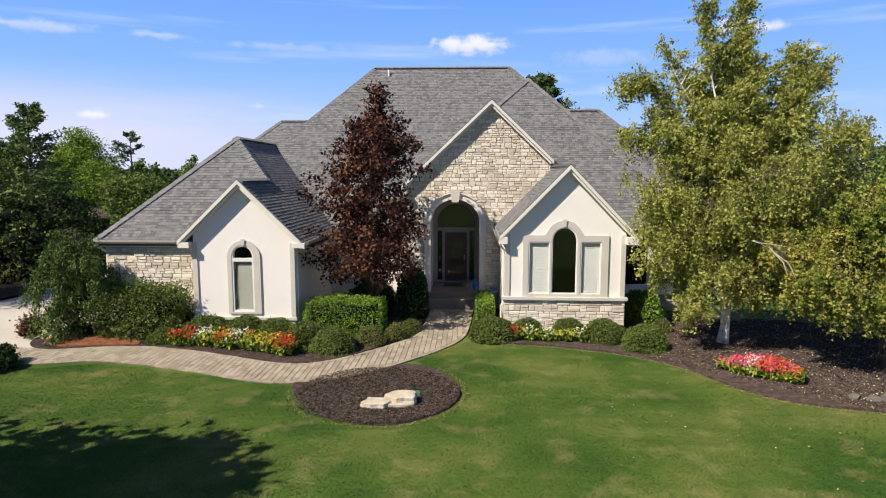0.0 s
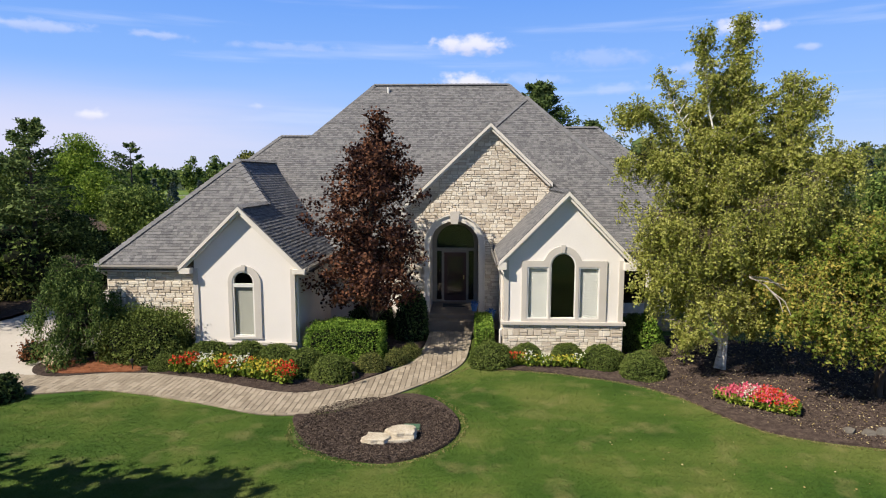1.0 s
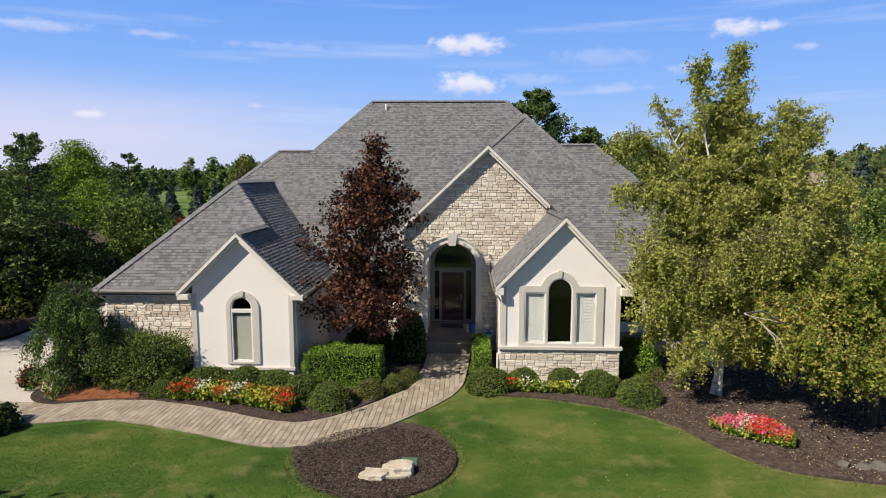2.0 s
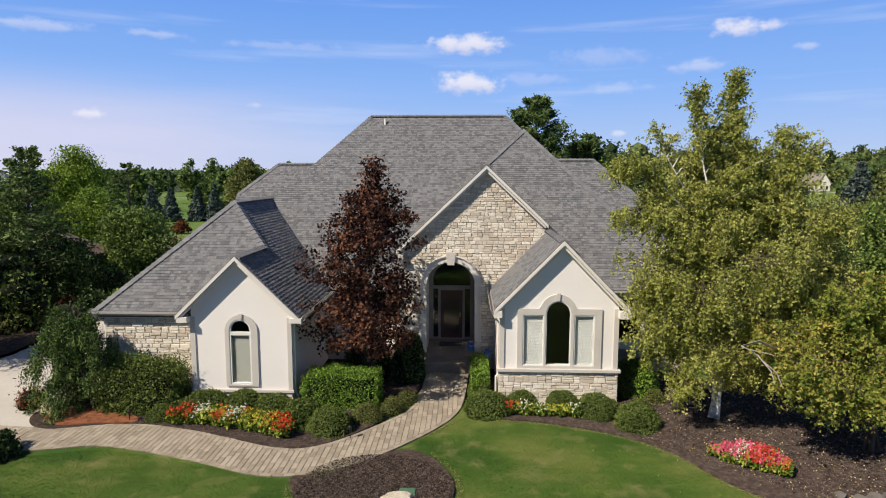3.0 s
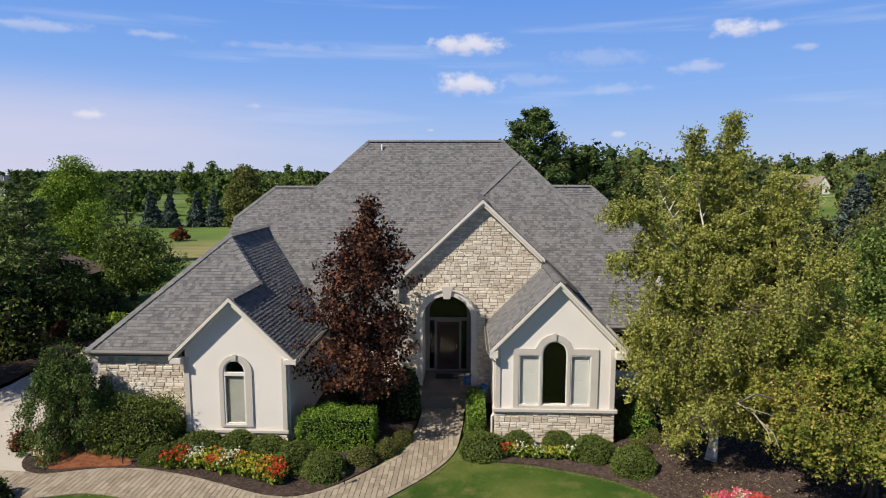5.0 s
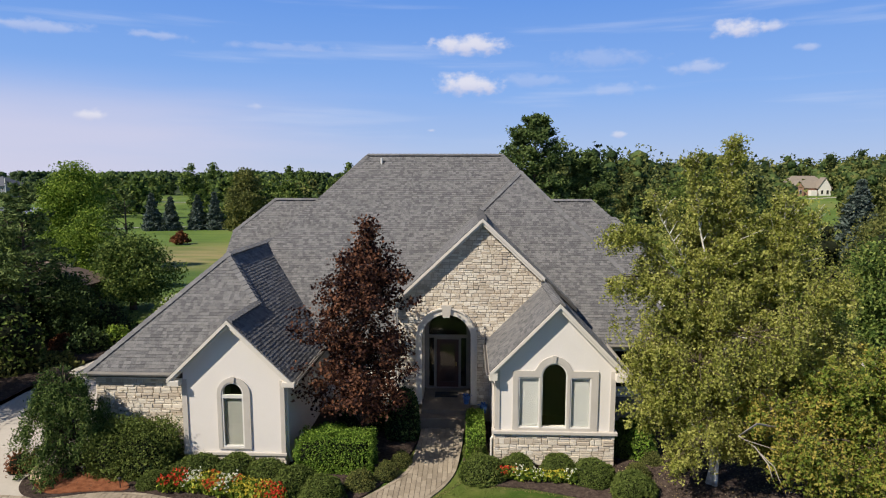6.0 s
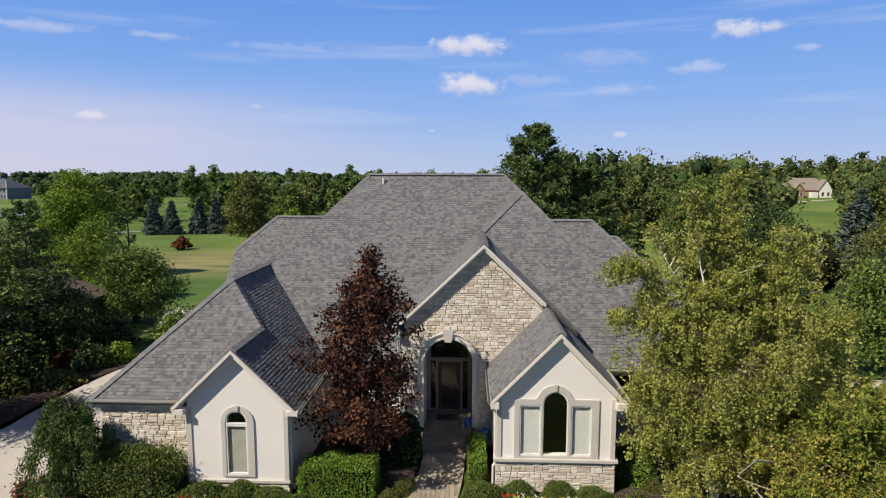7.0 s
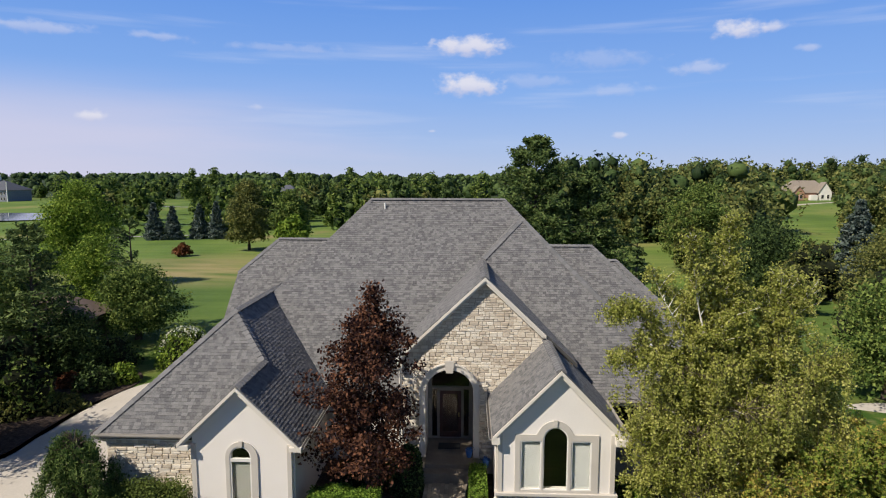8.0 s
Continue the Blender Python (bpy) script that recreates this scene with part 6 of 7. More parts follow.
# ---- flower beds ----
def flower_plant(name, mat, seed, label, group, height=0.42, radius=0.24, blooms=34, size=0.055, leaves=150):
    rng = np.random.default_rng(seed)
    t = thing(name, (0, 0, 0), label, "flower", group)
    d = rng.normal(size=(leaves, 3))
    d /= np.linalg.norm(d, axis=1, keepdims=True)
    c = d * rng.random((leaves, 1)) ** 0.4 * np.array([[radius, radius, height * 0.5]]) + np.array([[0, 0, height * 0.48]])
    part("leafage", leaf_cloud("leafage", np.maximum(c, [[-9, -9, 0.02]]), 0.07, FLOWER_LEAF, rng, long=1.9), t, kind="stuff")
    az, r = rng.random(blooms) * 2 * math.pi, radius * np.sqrt(rng.random(blooms))
    z = height * (0.55 + 0.5 * np.sqrt(np.maximum(0, 1 - (r / radius) ** 2))) + rng.normal(size=blooms) * 0.035
    b = np.stack([np.cos(az) * r, np.sin(az) * r, z], 1)
    b = np.repeat(b, 5, 0) + rng.normal(size=(blooms * 5, 3)) * size * 0.35
    part("bloom", leaf_cloud("bloom", b, size, mat, rng, 0.5, long=1.0), t, kind="stuff")
    return t


g1 = "flowers in the front bed"
red = flower_plant("red_flower", RED_FLOWER, 201, "bushy plant with scarlet blooms in the mulch", g1, 0.48, 0.25, 34, 0.042)
white = flower_plant("white_flower", WHITE_FLOWER, 202, "pale green plant with white blooms in the mulch", g1, 0.42, 0.25, 20, 0.038)
yellow = flower_plant("yellow_flower", YELLOW_FLOWER, 203, "yellow-green bedding plant with yellow blooms", g1, 0.42, 0.25, 22, 0.04)
orange = flower_plant("orange_flower", material("orange petals", [(0.52, 0.09, 0.02), (0.70, 0.22, 0.05)], 0.6, 4, 30, 0, island=0.9, spec=0.3, through_light=0.3), 204, "bedding plant with orange-red blooms in the mulch", g1, 0.44, 0.25, 20, 0.04)
pink = flower_plant("pink_flower", PINK_FLOWER, 205, "low plant with rose-pink blooms in the mulch", "flowers under the birch", 0.26, 0.23, 40, 0.04)
frng = random.Random(77)
LONG_BED = [red, red, white, white, yellow, orange, red, orange, white, yellow, yellow, yellow, yellow, orange, red, red, red]
for i, p in enumerate(LONG_BED):
    u = i / (len(LONG_BED) - 1)
    x, y = -8.55 + 3.5 * u, 17.72 - 0.22 * u - 0.72 * u * u
    for row in (0, 1):
        q = p if frng.random() < 0.85 else frng.choice([orange, white, yellow])
        place(q, x + frng.uniform(-0.07, 0.07), y + 0.42 * row + frng.uniform(-0.05, 0.05), 0.05, frng.uniform(0, 360), frng.uniform(0.8, 1.05))
SHORT_BED = [red, orange, white, yellow, white, yellow, yellow, yellow, white]
for i, p in enumerate(SHORT_BED):
    place(p, 1.48 + 2.05 * i / 8, 18.82 + 0.05 * (i % 2) - 0.02 * i, 0.05, 40 * i, frng.uniform(0.75, 0.95))
ROUND_BED = [(pink, 0.0), (pink, 0.1), (pink, 0.18), (white, 0.24), (white, 0.32), (pink, 0.42), (red, 0.5), (pink, 0.56), (red, 0.64), (red, 0.72), (orange, 0.80), (pink, 0.88), (orange, 0.95), (orange, 1.0)]
for p, u in ROUND_BED:
    for row in (0, 1, 2):
        if row == 2 and not 0.1 < u < 0.75:
            continue
        q = p if p is white or frng.random() < 0.8 else frng.choice([pink, red])
        place(q, 7.0 + 1.15 * u + 0.2 * row + frng.uniform(-0.06, 0.06), 15.95 - 0.85 * u + 0.26 * row + frng.uniform(-0.06, 0.06), 0.05, frng.uniform(0, 360), (0.9, 0.9, 0.74) if q is not pink else (0.95, 0.95, 1.25))
# the first of each kind stands in the beds too
for p, x, y in ((red, -8.72, 17.62), (white, -6.75, 17.9), (yellow, -5.6, 17.55), (orange, -7.4, 18.05), (pink, 6.9, 16.15)):
    p.matrix_basis = pose(x, y, 0.05, 0, 0, 20)


# ---- rocks ----
def rock(name, at, size, seed, label, mat=ROCK, group="", flat=0.0):
    """A broken, bedded rock with flat faces."""
    rng = random.Random(seed)
    bm = bmesh.new()
    bmesh.ops.create_icosphere(bm, subdivisions=3, radius=1.0)
    cuts = [(Vector((rng.uniform(-1, 1), rng.uniform(-1, 1), rng.uniform(-0.3, 0.6))).normalized(), rng.uniform(0.45, 0.8)) for _ in range(14)]
    cuts.append((Vector((rng.uniform(-.2, .2), rng.uniform(-.3, 0), 1)).normalized(), 0.5))
    for v in bm.verts:
        for n, d in cuts:
            e = v.co.dot(n) - d
            if e > 0:
                v.co -= n * e
        v.co *= 1 + 0.10 * noise.noise(v.co * 4 + Vector((seed, 0, 0))) + 0.05 * noise.noise(v.co * 11)
        v.co.z += 0.06 * math.floor(v.co.z * 5) / 5 * 0.5
        v.co = Vector((v.co.x * size[0], v.co.y * size[1], max(-0.08, v.co.z * size[2])))
    ob = new(name, from_bm(name, bm, mat))
    ob.location = at
    return tagged(ob, label, "rock", group)


def slab(at, size, seed, label, turn, tilt):
    """A broken flat limestone slab: an angular outline, a bedded split along its side and a rough top."""
    rng = random.Random(seed)
    n = 14
    ring = []
    for i in range(n):
        a = 2 * math.pi * i / n
        k = 1 / max(abs(math.cos(a)), abs(math.sin(a))) ** 0.75 * rng.uniform(0.74, 1.08)
        ring.append((math.cos(a) * k * size[0], math.sin(a) * k * size[1]))
    bm = bmesh.new()
    levels = []
    for zz, sc in ((-0.05, 0.96), (0.25, 1.0), (0.48, 0.97), (0.52, 0.93), (0.60, 0.95), (0.93, 0.92), (1.0, 0.82), (1.03, 0.45)):
        levels.append([bm.verts.new((x * sc * rng.uniform(0.97, 1.03), y * sc * rng.uniform(0.97, 1.03), zz * size[2] + rng.uniform(-0.04, 0.04) * size[2])) for x, y in ring])
    for lo, hi in zip(levels[:-1], levels[1:]):
        for i in range(n):
            bm.faces.new((lo[i], lo[(i + 1) % n], hi[(i + 1) % n], hi[i]))
    bm.faces.new(levels[-1])
    ob = new("boulder", from_bm("boulder", bm, ROCK))
    ob.matrix_basis = pose(*at, tilt, 0, turn)
    return tagged(ob, label, "rock", "rocks in the island bed")


slab((-1.45, 13.33, 0.10), (0.40, 0.22, 0.17), 3, "flat pale limestone slab lying on another in the mulch", 4, 8)
slab((-1.98, 13.08, 0.05), (0.34, 0.20, 0.13), 5, "low pale limestone slab half sunk in the mulch", -8, 5)
slab((-1.55, 13.12, 0.04), (0.40, 0.14, 0.09), 8, "thin brown limestone slab under the pale one", 6, 3)
valve = thing("valve_box", (-1.25, 13.85, 0.06), "small dull green valve cover in the mulch", "valve cover")
VALVE_GREEN = material("dull green plastic", [(0.05, 0.11, 0.065), (0.08, 0.15, 0.09)], 0.6, 3, 30, 0.1, 40)
part("body", box("body", (-1.46, 13.72, 0.02), (-1.04, 13.98, 0.09), VALVE_GREEN, 0.02), valve)
part("lid", box("lid", (-1.44, 13.735, 0.092), (-1.06, 13.965, 0.115), VALVE_GREEN, 0.008), valve)
rock("boulder", (-13.15, 18.35, 0.15), (0.42, 0.35, 0.42), 6, "rounded tan boulder beside the driveway", material("tan boulder", [(0.36, 0.27, 0.18), (0.50, 0.40, 0.29)], 0.9, 3, 30, 0.6, 18, spec=0.2))
# edging rocks: the shade they lie in is put into their dark grey
for i, (x, y, s) in enumerate([(9.0, 14.1, 0.22), (9.35, 14.0, 0.2), (9.75, 14.05, 0.3), (10.2, 14.1, 0.25)]):
    rock("edging_rock", (x, y, 0.07), (s, s * 0.8, s * 0.6), 20 + i, "grey rock darkened for the shade at the bed's edge", material("grey rock", [(0.08, 0.07, 0.06), (0.16, 0.145, 0.125)], 0.95, 3, 30, 0.6, 18, spec=0.2), "edging rocks")

# ---- path lights, mat, pots ----
def path_light(x, y):
    t = thing("path_light", (x, y, 0.05), "small dark metal path light standing in the mulch", "garden lamp", "path lights")
    v, f = tube_data([(x, y, 0.0), (x, y, 0.30)], [0.016, 0.014], 8)
    part("post", mesh_of("post", v, f, METAL_DARK), t)
    v, f = tube_data([(x, y, 0.30), (x, y, 0.36), (x, y, 0.38), (x, y, 0.42)], [0.045, 0.045, 0.07, 0.012], 12)
    part("hood", mesh_of("hood", v, f, METAL_DARK), t, "dark flared hood")


for x, y in ((-11.75, 18.4), (-3.2, 16.85), (-10.2, 17.75)):
    path_light(x, y)
doormat = new("doormat", box("doormat", (-0.95, 23.9, FLOOR), (-0.05, 24.45, FLOOR + 0.025), DARK, 0.006))
tagged(doormat, "dark doormat on the porch slab", "doormat")


def pot(x, y, z, seed):
    t = thing("flower_pot", (x, y, z), "blue glazed pot with blue flowers beside the step", "flower pot", "pots by the entrance")
    v, f = tube_data([(x, y, z), (x, y, z + 0.2), (x, y, z + 0.28), (x, y, z + 0.24)], [0.09, 0.13, 0.15, 0.12], 16)
    part("pot", mesh_of("pot", v, f, BLUE_GLAZE, True), t)
    rng = np.random.default_rng(seed)
    c = rng.normal(size=(70, 3)) * np.array([[0.08, 0.08, 0.05]]) + np.array([[x, y, z + 0.33]])
    part("bloom", leaf_cloud("bloom", c, 0.045, BLUE_GLAZE, rng), t, "blue flowers", "stuff")


pot(0.30, 23.25, FLOOR, 301)
pot(0.95, 22.9, 0.55, 302)

# a sprig of red leaves by the drive and small shrubs past it
redleaf = shrub("barberry_shrub", 0.42, 0.42, 0.6, RUST_LEAF, 311, "small red-leaved barberry at the corner of the drive", 500, 0.06, fuzz=0.2)
redleaf.location = (-14.05, 18.75, 0.05)
far_bits = [("shrub_round", (-20.3, 32.2), (1.0, 0.9, 1.1), DARK_LEAF, "dark round clipped shrub beside the drive"), ("shrub_yellow", (-19.4, 33.3), (0.8, 0.7, 0.9), LIME_LEAF, "yellow-green shrub beside the drive"),
            ("shrub_low", (-20.6, 29.3), (1.3, 1.0, 0.6), OLIVE_LEAF, "low yellow-green planting beside the drive"), ("shrub_grey", (-22.3, 28.3), (1.5, 1.1, 0.9), OLIVE_LEAF, "grey-green perennials beside the drive"),
            ("shrub_orange", (-21.9, 32.6), (0.6, 0.6, 0.7), RUST_LEAF, "orange-leaved shrub in the far bed"), ("shrub_tall", (-17.6, 36.6), (1.3, 1.2, 1.7), LIME_LEAF, "tall pale green grassy shrub behind the house"),
            ("hydrangea", (-18.9, 40.0), (1.6, 1.3, 1.6), WHITE_FLOWER, "white-flowered hydrangea behind the house"), ("shrub_dark", (-21.8, 36.0), (1.7, 1.4, 1.8), DARK_LEAF, "dark shrub in the shade")]
for i, (n, (x, y), (rx, ry, rz), m, lab) in enumerate(far_bits):
    s = shrub("hydrangea" if n == "hydrangea" else "garden_shrub", rx, ry, rz, m if n != "hydrangea" else TREE_LEAF, 320 + i, lab, 1500, 0.12, rough=0.25, fuzz=0.12)
    s.location = (x, y, ground_z(x, y))
    if n == "hydrangea":
        rng = np.random.default_rng(9)
        d = rng.normal(size=(500, 3))
        d[:, 2] = np.abs(d[:, 2])
        d /= np.linalg.norm(d, axis=1, keepdims=True)
        z0 = ground_z(x, y)
        part("bloom", leaf_cloud("bloom", d * np.array([[rx, ry, rz]]) * 1.04 + np.array([[x, y, z0]]), 0.11, WHITE_FLOWER, rng), s, "white flower heads", "stuff")
dark_l = shrub("juniper_shrub", 0.9, 0.8, 0.7, DARK_LEAF, 340, "dark spreading juniper at the lawn's edge", 2600, 0.07, rough=0.25)
dark_l.location = (-12.9, 15.3, 0.0)
side_shrub = shrub("holly_shrub", 0.62, 0.6, 1.25, HEDGE_LEAF, 341, "bright green shrub at the house corner", 3000, 0.06, rough=0.2)
side_shrub.location = (6.15, 20.8, 0.04)

# ---- litter: mulch chips and fallen leaves ----
def chips(name, n, inside, seed, mat, label, z=0.055, size=0.02, long=2.4):
    rng = np.random.default_rng(seed)
    pts = []
    while len(pts) < n:
        x, y = inside(rng)
        pts.append((x, y, z + abs(rng.normal()) * 0.012))
    ob = new(name, leaf_cloud(name, np.array(pts), size, mat, rng, 0.85, long=long))
    return tagged(ob, label, "ground litter", kind="stuff")


def in_island(rng):
    while True:
        x, y = rng.uniform(-4.1, -0.1), rng.uniform(12.1, 16.1)
        if ((x + 2.08) / 1.98) ** 2 + ((y - 13.95) / 1.88) ** 2 < 0.97:
            return x, y


def in_right(rng):
    while True:
        x, y = rng.uniform(5.0, 13.0), rng.uniform(13.4, 22)
        if x + y > 22.2:
            return x, y


def in_left(rng):
    while True:
        x, y = rng.uniform(-12, -2), rng.uniform(16.2, 20)
        if y > 17.6 - 0.0 * x - max(0, (x + 9) * 0.28) and y > 16.3 + max(0, (x + 4.2) * 1.3):
            return x, y


chips("mulch_chips", 16000, in_island, 401, CHIP, "shredded dark bark chips", 0.065)
chips("mulch_chips", 20000, in_right, 402, CHIP, "shredded dark bark chips under the birch")
chips("mulch_chips", 6000, in_left, 403, CHIP, "shredded dark bark chips along the walk")
FALLEN = material("fallen leaf", [(0.24, 0.17, 0.06), (0.37, 0.29, 0.12), (0.48, 0.40, 0.22)], 0.8, 4, 30, 0, island=0.9)
chips("fallen_leaves", 2400, in_right, 404, FALLEN, "pale yellow birch leaves fallen on the mulch", 0.07, 0.03, 1.4)
chips("fallen_leaves", 150, lambda rng: (rng.uniform(2.5, 13), rng.uniform(7, 17.5)), 405, FALLEN, "pale leaves scattered on the lawn", 0.045, 0.03, 1.4)

# ---- grass ----
def grass(n, seed):
    rng = np.random.default_rng(seed)
    y = 5.5 + 14.5 * rng.random(n) ** 0.8
    x = (rng.random(n) * 2 - 1) * (1.5 + y * 0.80)
    ok = ((x + 2.05) / 2.0) ** 2 + ((y - 13.9) / 1.9) ** 2 > 1.0
    right = np.interp(x, [-1.0, 0.2, 2.6, 4.5, 5.75, 6.6, 7.5, 9.3, 14], [17.2, 18.5, 18.1, 17.3, 16.2, 14.6, 13.7, 13.15, 13.0])
    left = np.interp(x, [-14, -12, -9.9, -7.9, -6.1, -4.6, -3.2, -1.9, -1.0], [15.3, 15.4, 16.0, 15.45, 14.9, 14.45, 14.8, 15.9, 17.1])
    ok &= y < np.where(x < -1.0, left, right) - 0.04
    x, y = x[ok], y[ok]
    n = len(x)
    h = rng.uniform(0.012, 0.028, n)
    a = rng.random(n) * 2 * np.pi
    w = 0.006 + 0.006 * rng.random(n)
    lean = rng.normal(size=(n, 2)) * 0.034
    base = np.stack([x, y, np.zeros(n)], 1)
    side = np.stack([np.cos(a) * w, np.sin(a) * w, np.zeros(n)], 1)
    tip = base + np.stack([lean[:, 0], lean[:, 1], h], 1)
    verts = np.stack([base - side, base + side, tip], 1).reshape(-1, 3)
    faces = np.arange(3 * n).reshape(-1, 3)
    ob = new("grass", mesh_np("grass", verts, faces, GRASS))
    return tagged(ob, "short mown grass blades on the front lawn", "grass", kind="stuff")


grass(420000, 501)

# dry, pale edge of the lawn along beds and walk
def edging(line, seed, n=90):
    rng = np.random.default_rng(seed)
    pts = curve_points(line, 12)
    out = []
    for a, b in zip(pts[:-1], pts[1:]):
        m = int(n * (b - a).length)
        u = rng.random(m)
        c = np.array(a)[None] + (np.array(b) - np.array(a))[None] * u[:, None] + rng.normal(size=(m, 2)) * 0.045
        out.append(np.concatenate([c, np.full((m, 1), 0.03)], 1))
    ob = new("dry_grass", leaf_cloud("dry_grass", np.concatenate(out), 0.014, DRY, rng, 0.3, long=4.0))
    return tagged(ob, "pale dry grass along the bed's edge", "grass", kind="stuff")


DRY = leafy("dry grass", [(0.12, 0.125, 0.035), (0.20, 0.18, 0.07), (0.28, 0.24, 0.11)], 0.2)
edging([(0.2, 18.6), (1.2, 18.32), (2.6, 18.07), (4.5, 17.32), (5.75, 16.22), (6.6, 14.62), (7.5, 13.72), (9.3, 13.17), (11.5, 12.95)], 601, 160)
edging([(-4.2, 14.1), (-3.95, 13.1), (-3.05, 12.35), (-1.7, 12.0), (-0.5, 12.7), (0.0, 13.8), (-0.15, 14.95), (-0.8, 16.0)], 602, 130)
edging([(-12.2, 15.6), (-10.3, 16.02), (-8.2, 15.65), (-6.3, 15.05), (-4.7, 14.5)], 603, 70)
edging([(-1.2, 16.9), (-0.4, 17.9), (0.15, 18.6)], 604, 160)

# ---- far buildings and water ----
def hip_box(t, x0, x1, y0, y1, z0, z1, zr, wall_mat, roof_mat, over=0.6):
    part("wall", box("wall", (x0, y0, z0), (x1, y1, z1), wall_mat), t)
    d = (y1 - y0) / 2 + over
    a, b, c, e = x0 - over, x1 + over, y0 - over, y1 + over
    v = [(a, c, z1), (b, c, z1), (b, e, z1), (a, e, z1), (a + d * 0.9, (c + e) / 2, zr), (b - d * 0.9, (c + e) / 2, zr)]
    part("roof", mesh_of("roof", v, [(0, 1, 5, 4), (1, 2, 5), (2, 3, 4, 5), (3, 0, 4), (3, 2, 1, 0)], roof_mat), t)


def far_gable(t, x0, x1, y, z0, z1, zr, wall_mat, roof_mat, depth=5.0):
    cx = (x0 + x1) / 2
    part("gable", prism("gable", [[(x0, z0), (x1, z0), (x1, z1), (cx, zr - 0.3), (x0, z1)]], y, y + 0.3, wall_mat), t)
    for s in (-1, 1):
        xe = x0 - 0.5 if s < 0 else x1 + 0.5
        part("roof", prism("roof", [[(xe, z1 - 0.3), (cx, zr), (cx, zr - 0.25), (xe, z1 - 0.55)]], y - 0.4, y + depth, roof_mat), t)


def far_window(t, x, y, z, w, h):
    f = part("window", box("window", (x - w / 2, y - 0.12, z), (x + w / 2, y - 0.02, z + h), WHITE), t)
    part("pane", box("pane", (x - w / 2 + 0.12, y - 0.16, z + 0.12), (x + w / 2 - 0.12, y - 0.121, z + h - 0.12), DARK), f)


bx, by = 190.0, 350.0
bz = ground_z(bx, by)
nh = thing("neighbour_house", (bx, by, bz), "distant brick house with a tan roof and white gables", "house")
hip_box(nh, bx - 12, bx + 13, by, by + 14, bz, bz + 4.2, bz + 11.0, FAR_BRICK, FAR_ROOF)
far_gable(nh, bx - 9.5, bx - 3.5, by - 2.5, bz, bz + 4.2, bz + 8.2, FAR_BRICK, FAR_ROOF)
far_gable(nh, bx + 4.5, bx + 11.5, by - 2.0, bz, bz + 4.5, bz + 10.2, FAR_WHITE, FAR_ROOF)
for x in (-7.6, -5.4, 6.5, 9.5):
    far_window(nh, bx + x, by - (2.5 if x < 0 else 2.0), bz + 1.0, 1.4, 2.2)
part("porch", box("porch", (bx + 0.0, by - 3, bz), (bx + 3.6, by - 0.1, bz + 3.0), FAR_WHITE, 0.1), nh, "white porch")

cx_, cy_ = -322.0, 385.0
cz_ = ground_z(cx_, cy_)
club = thing("club_house", (cx_, cy_, cz_), "long two-storey grey building with a slate roof", "building")
hip_box(club, cx_ - 34, cx_ + 24, cy_, cy_ + 22, cz_, cz_ + 7.6, cz_ + 14.0, FAR_GREY, SLATE, 1.0)
for i in range(16):
    for z in (1.2, 4.8):
        far_window(club, cx_ - 8 + i * 2.0, cy_, cz_ + z, 1.2, 2.0)
part("cupola", box("cupola", (cx_ + 8.5, cy_ + 9, cz_ + 13.5), (cx_ + 11.5, cy_ + 12, cz_ + 18), FAR_WHITE, 0.2), club, "white cupola on the ridge")
v, f = tube_data([(cx_ + 30, cy_ - 8, cz_), (cx_ + 30, cy_ - 8, cz_ + 13)], [0.35, 0.2], 8)
pole = new("flag_pole", mesh_of("flag_pole", v, f, FAR_WHITE))
tagged(pole, "white pole before the long building", "pole")
wx, wy = -92.0, 305.0
wz = ground_z(wx, wy)
wh = thing("white_house", (wx, wy, wz), "pale house among the trees beyond the fairway", "house")
hip_box(wh, wx - 6, wx + 6, wy, wy + 9, wz, wz + 8.5, wz + 12.5, FAR_WHITE, SLATE)
for x in (-3.5, 0, 3.5):
    far_window(wh, wx + x, wy, wz + 5.2, 1.6, 2.0)
part("chimney", box("chimney", (wx - 4, wy + 3, wz + 9), (wx - 2.6, wy + 4.4, wz + 14.5), FAR_WHITE), wh, "pale chimney")
SHED_ROOF = material("shed roof", [(0.17, 0.125, 0.105), (0.23, 0.175, 0.15)], 0.9, 2, 20, 0.1, spec=0.2)
shed = thing("shed", (-28.2, 38.5, ground_z(-28.2, 38.5)), "low shed with a brown roof among the trees", "shed")
sx, sy, sz = -28.2, 38.5, ground_z(-28.2, 38.5)
hip_box(shed, sx - 2.6, sx + 2.6, sy, sy + 4.0, sz - 0.1, sz + 2.2, sz + 3.7, FAR_WALL, SHED_ROOF, 0.5)

pond = sheet("pond", [Vector((-205 + 52 * math.cos(2 * math.pi * i / 40), 238 + 26 * math.sin(2 * math.pi * i / 40))) for i in range(40)], WATER, 0, "still pond beyond the fairway", "pond")
pond.location.z = ground_z(-190, 235) + 0.8
pond["kind"] = "structure"


def strip(name, line, width, mat, label, category):
    pts = curve_points(line, 10)
    verts, faces = [], []
    for i, p in enumerate(pts):
        d = (pts[min(i + 1, len(pts) - 1)] - pts[max(i - 1, 0)]).normalized()
        s = Vector((-d.y, d.x)) * width / 2
        for q in (p + s, p - s):
            verts.append((q.x, q.y, ground_z(q.x, q.y) + 0.12))
    faces = [(2 * i, 2 * i + 1, 2 * i + 3, 2 * i + 2) for i in range(len(pts) - 1)]
    return tagged(new(name, mesh_of(name, verts, faces, mat)), label, category, kind="structure")


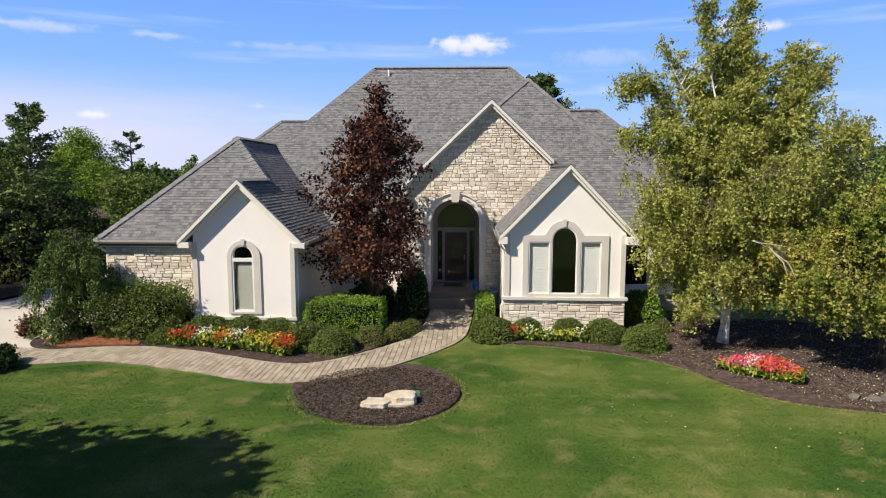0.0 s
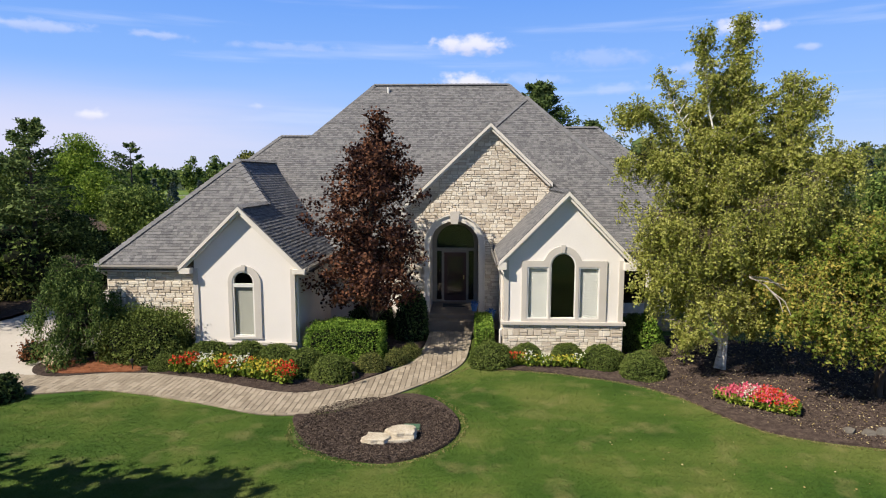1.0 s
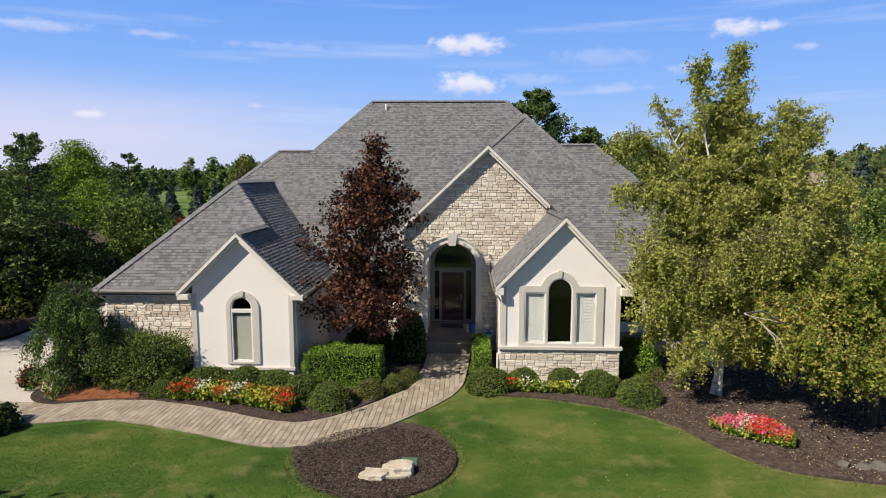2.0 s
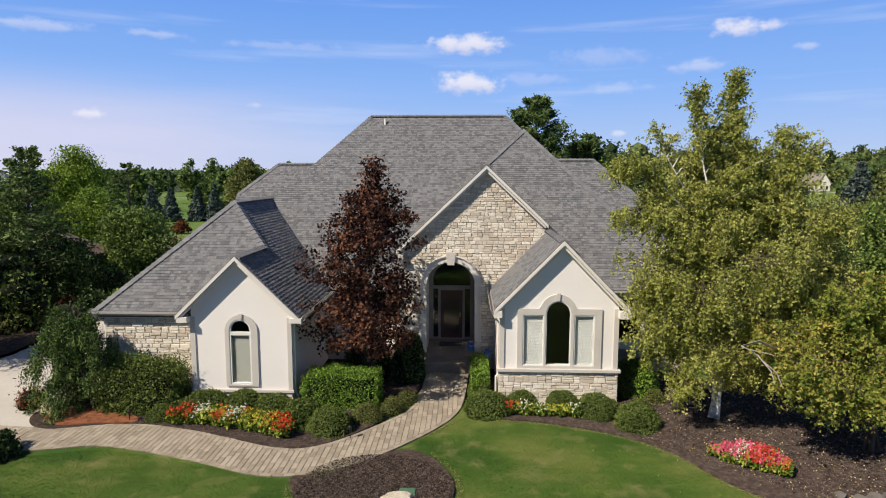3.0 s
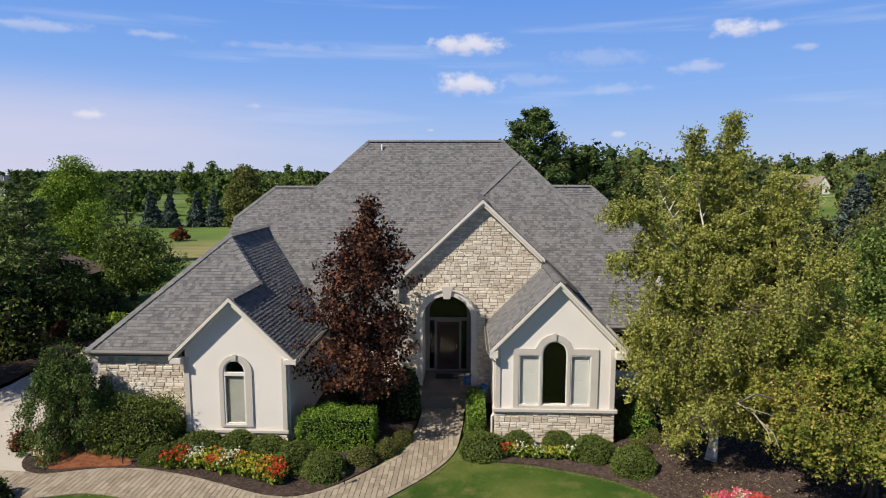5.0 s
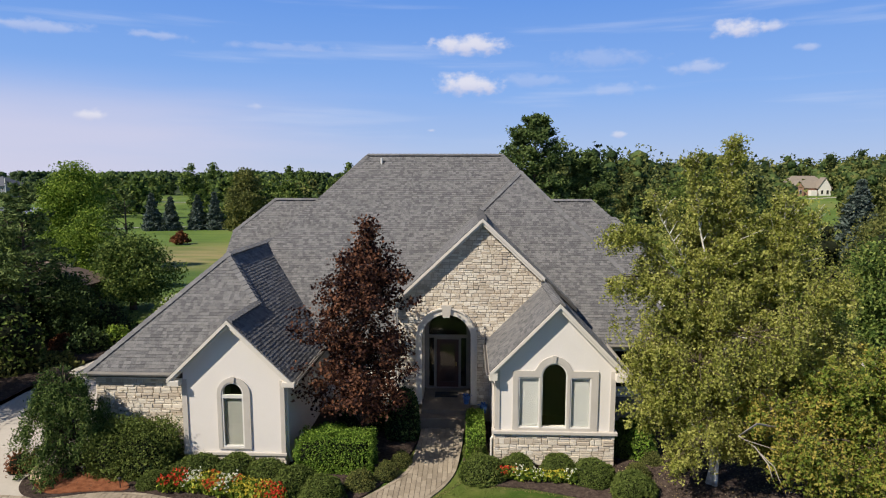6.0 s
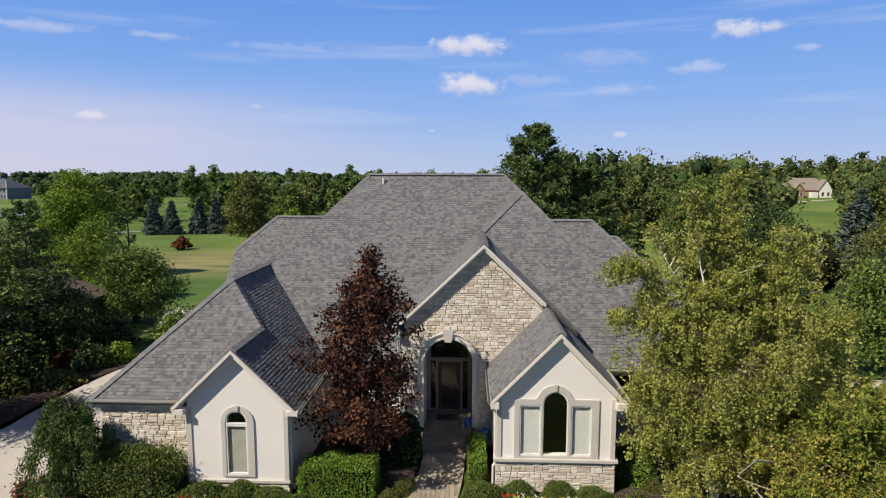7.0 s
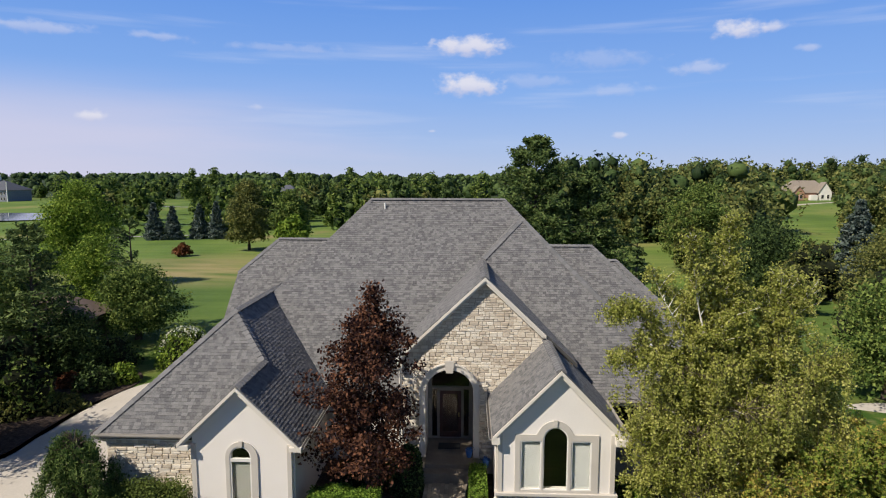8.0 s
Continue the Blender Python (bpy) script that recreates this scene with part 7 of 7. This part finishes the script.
strip("cart_path", [(-120, 150), (-100, 152), (-88, 160), (-80, 163), (-70, 170)], 2.5, PATH_GREY, "narrow grey cart path across the fairway", "path")
strip("cart_path", [(-190, 330), (-150, 330), (-120, 335), (-80, 340)], 4.0, PATH_GREY, "distant grey road beyond the fairway", "road")
strip("cart_path", [(120, 290), (150, 305), (175, 318), (200, 322), (260, 325)], 5.0, CONCRETE, "pale distant drive before the brick house", "road")

# ---- pieces: stones, shingles, pavers ----
for parent_, x0, x1, z0, z1, y, seed, clips_, hole_ in stone_jobs:
    if parent_ is cg_wall:
        stones(parent_, x0, x1, z0, z1, y, seed, clips_, hole_, 0.10, 0.21, wide=0.82)
    else:
        stones(parent_, x0, x1, z0, z1, y, seed, clips_, hole_)
_rng = random.Random(17)
for roof, plane, poly, single in shingle_jobs:
    items = shingle_field(plane, poly, _rng)
    if single:
        for q in items[:150]:
            me = mesh_of("shingle", q, SHINGLE_FACES, SHINGLE_PIECE)
            me.materials.append(SHINGLE_EDGE)
            me.polygons[1].material_index = 1
            part("shingle", me, roof)
        items = items[150:]
    if items:
        v = np.array([[tuple(p) for p in q] for q in items]).reshape(-1, 3)
        i = np.arange(len(items))[:, None] * 8
        f = np.concatenate([i + np.array([fc]) for fc in SHINGLE_FACES], 1).reshape(-1, 4)
        part("shingles", mesh_np("shingles", v, f, SHINGLE, SHINGLE_EDGE, [0, 1, 0, 0] * len(items)), roof, kind="stuff")


def paver_body(cs, rng):
    """One paver with a rounded top edge over the plan outline cs."""
    n = len(cs)
    h = rng.uniform(-0.003, 0.004)
    m = sum(cs, Vector((0, 0))) / n
    verts = [(c.x, c.y, walk_rise(c.y) - 0.03) for c in cs] + [(c.x, c.y, walk_rise(c.y) - 0.004 + h) for c in cs]
    verts += [(c.x + (m.x - c.x) * 0.06, c.y + (m.y - c.y) * 0.06, walk_rise(c.y) + 0.004 + h) for c in cs]
    faces = [(j, (j + 1) % n, n + (j + 1) % n, n + j) for j in range(n)] + [(n + j, n + (j + 1) % n, 2 * n + (j + 1) % n, 2 * n + j) for j in range(n)] + [tuple(range(2 * n, 3 * n))]
    return m, verts, faces


def paver_field():
    """Straight staggered courses running towards the house, cut to the curve, inside a border course on each side."""
    rng = random.Random(29)
    border = 0.125
    line = np.array([tuple(p) for p in WALK_LINE])
    res = []
    for k in range(int(17.6 / 0.158)):
        x = -17.2 + 0.158 * k
        y = 14.2 + (0.16 if k % 2 else 0.0) + 0.05 * math.sin(k * 1.7)
        while y < 22.2:
            mid = np.array([x + 0.079, y + 0.16])
            j = int(np.argmin(((line - mid) ** 2).sum(1)))
            if np.linalg.norm(line[j] - mid) < HALF + 0.1 and 0 < j < len(line) - 1:
                p, d = WALK_LINE[j], (WALK_LINE[j + 1] - WALK_LINE[j - 1]).normalized()
                sd = Vector((-d.y, d.x))
                hw = HALF - border - 0.005
                poly = [(x + 0.005, y + 0.005), (x + 0.153, y + 0.005), (x + 0.153, y + 0.315), (x + 0.005, y + 0.315)]
                poly = clip(poly, sd.x, sd.y, hw - sd.dot(p))
                poly = clip(poly, -sd.x, -sd.y, hw + sd.dot(p)) if len(poly) >= 3 else poly
                if len(poly) >= 3:
                    area = abs(sum(poly[i][0] * poly[(i + 1) % len(poly)][1] - poly[(i + 1) % len(poly)][0] * poly[i][1] for i in range(len(poly)))) / 2
                    if area > 0.004:
                        res.append(paver_body([Vector(q) for q in poly], rng))
            y += 0.32
    for side in (-1, 1):
        acc, stops = 0.0, []
        for a, b in zip(WALK_LINE[:-1], WALK_LINE[1:]):
            d = b - a
            while acc < d.length:
                stops.append((a + d * (acc / d.length), d.normalized()))
                acc += 0.22
            acc -= d.length
        for (p, d), (q, e) in zip(stops[:-1], stops[1:]):
            s0, s1 = Vector((-d.y, d.x)) * side, Vector((-e.y, e.x)) * side
            cs = [p + s0 * (HALF - border) + d * 0.004, q + s1 * (HALF - border) - e * 0.004, q + s1 * HALF - e * 0.004, p + s0 * HALF + d * 0.004]
            res.append(paver_body(cs, rng))
    return res


pavers_made = paver_field()
single = [i for i, r in enumerate(pavers_made) if -5.6 < r[0].x and r[0].y < 20.4][:300]
keep = set(single)
for i in single:
    part("paver", mesh_of("paver", *pavers_made[i][1:], PAVER), front_walk)
rest = joined([r[1:] for i, r in enumerate(pavers_made) if i not in keep])
part("pavers", mesh_of("pavers", *rest, PAVER_REST), front_walk, kind="stuff")
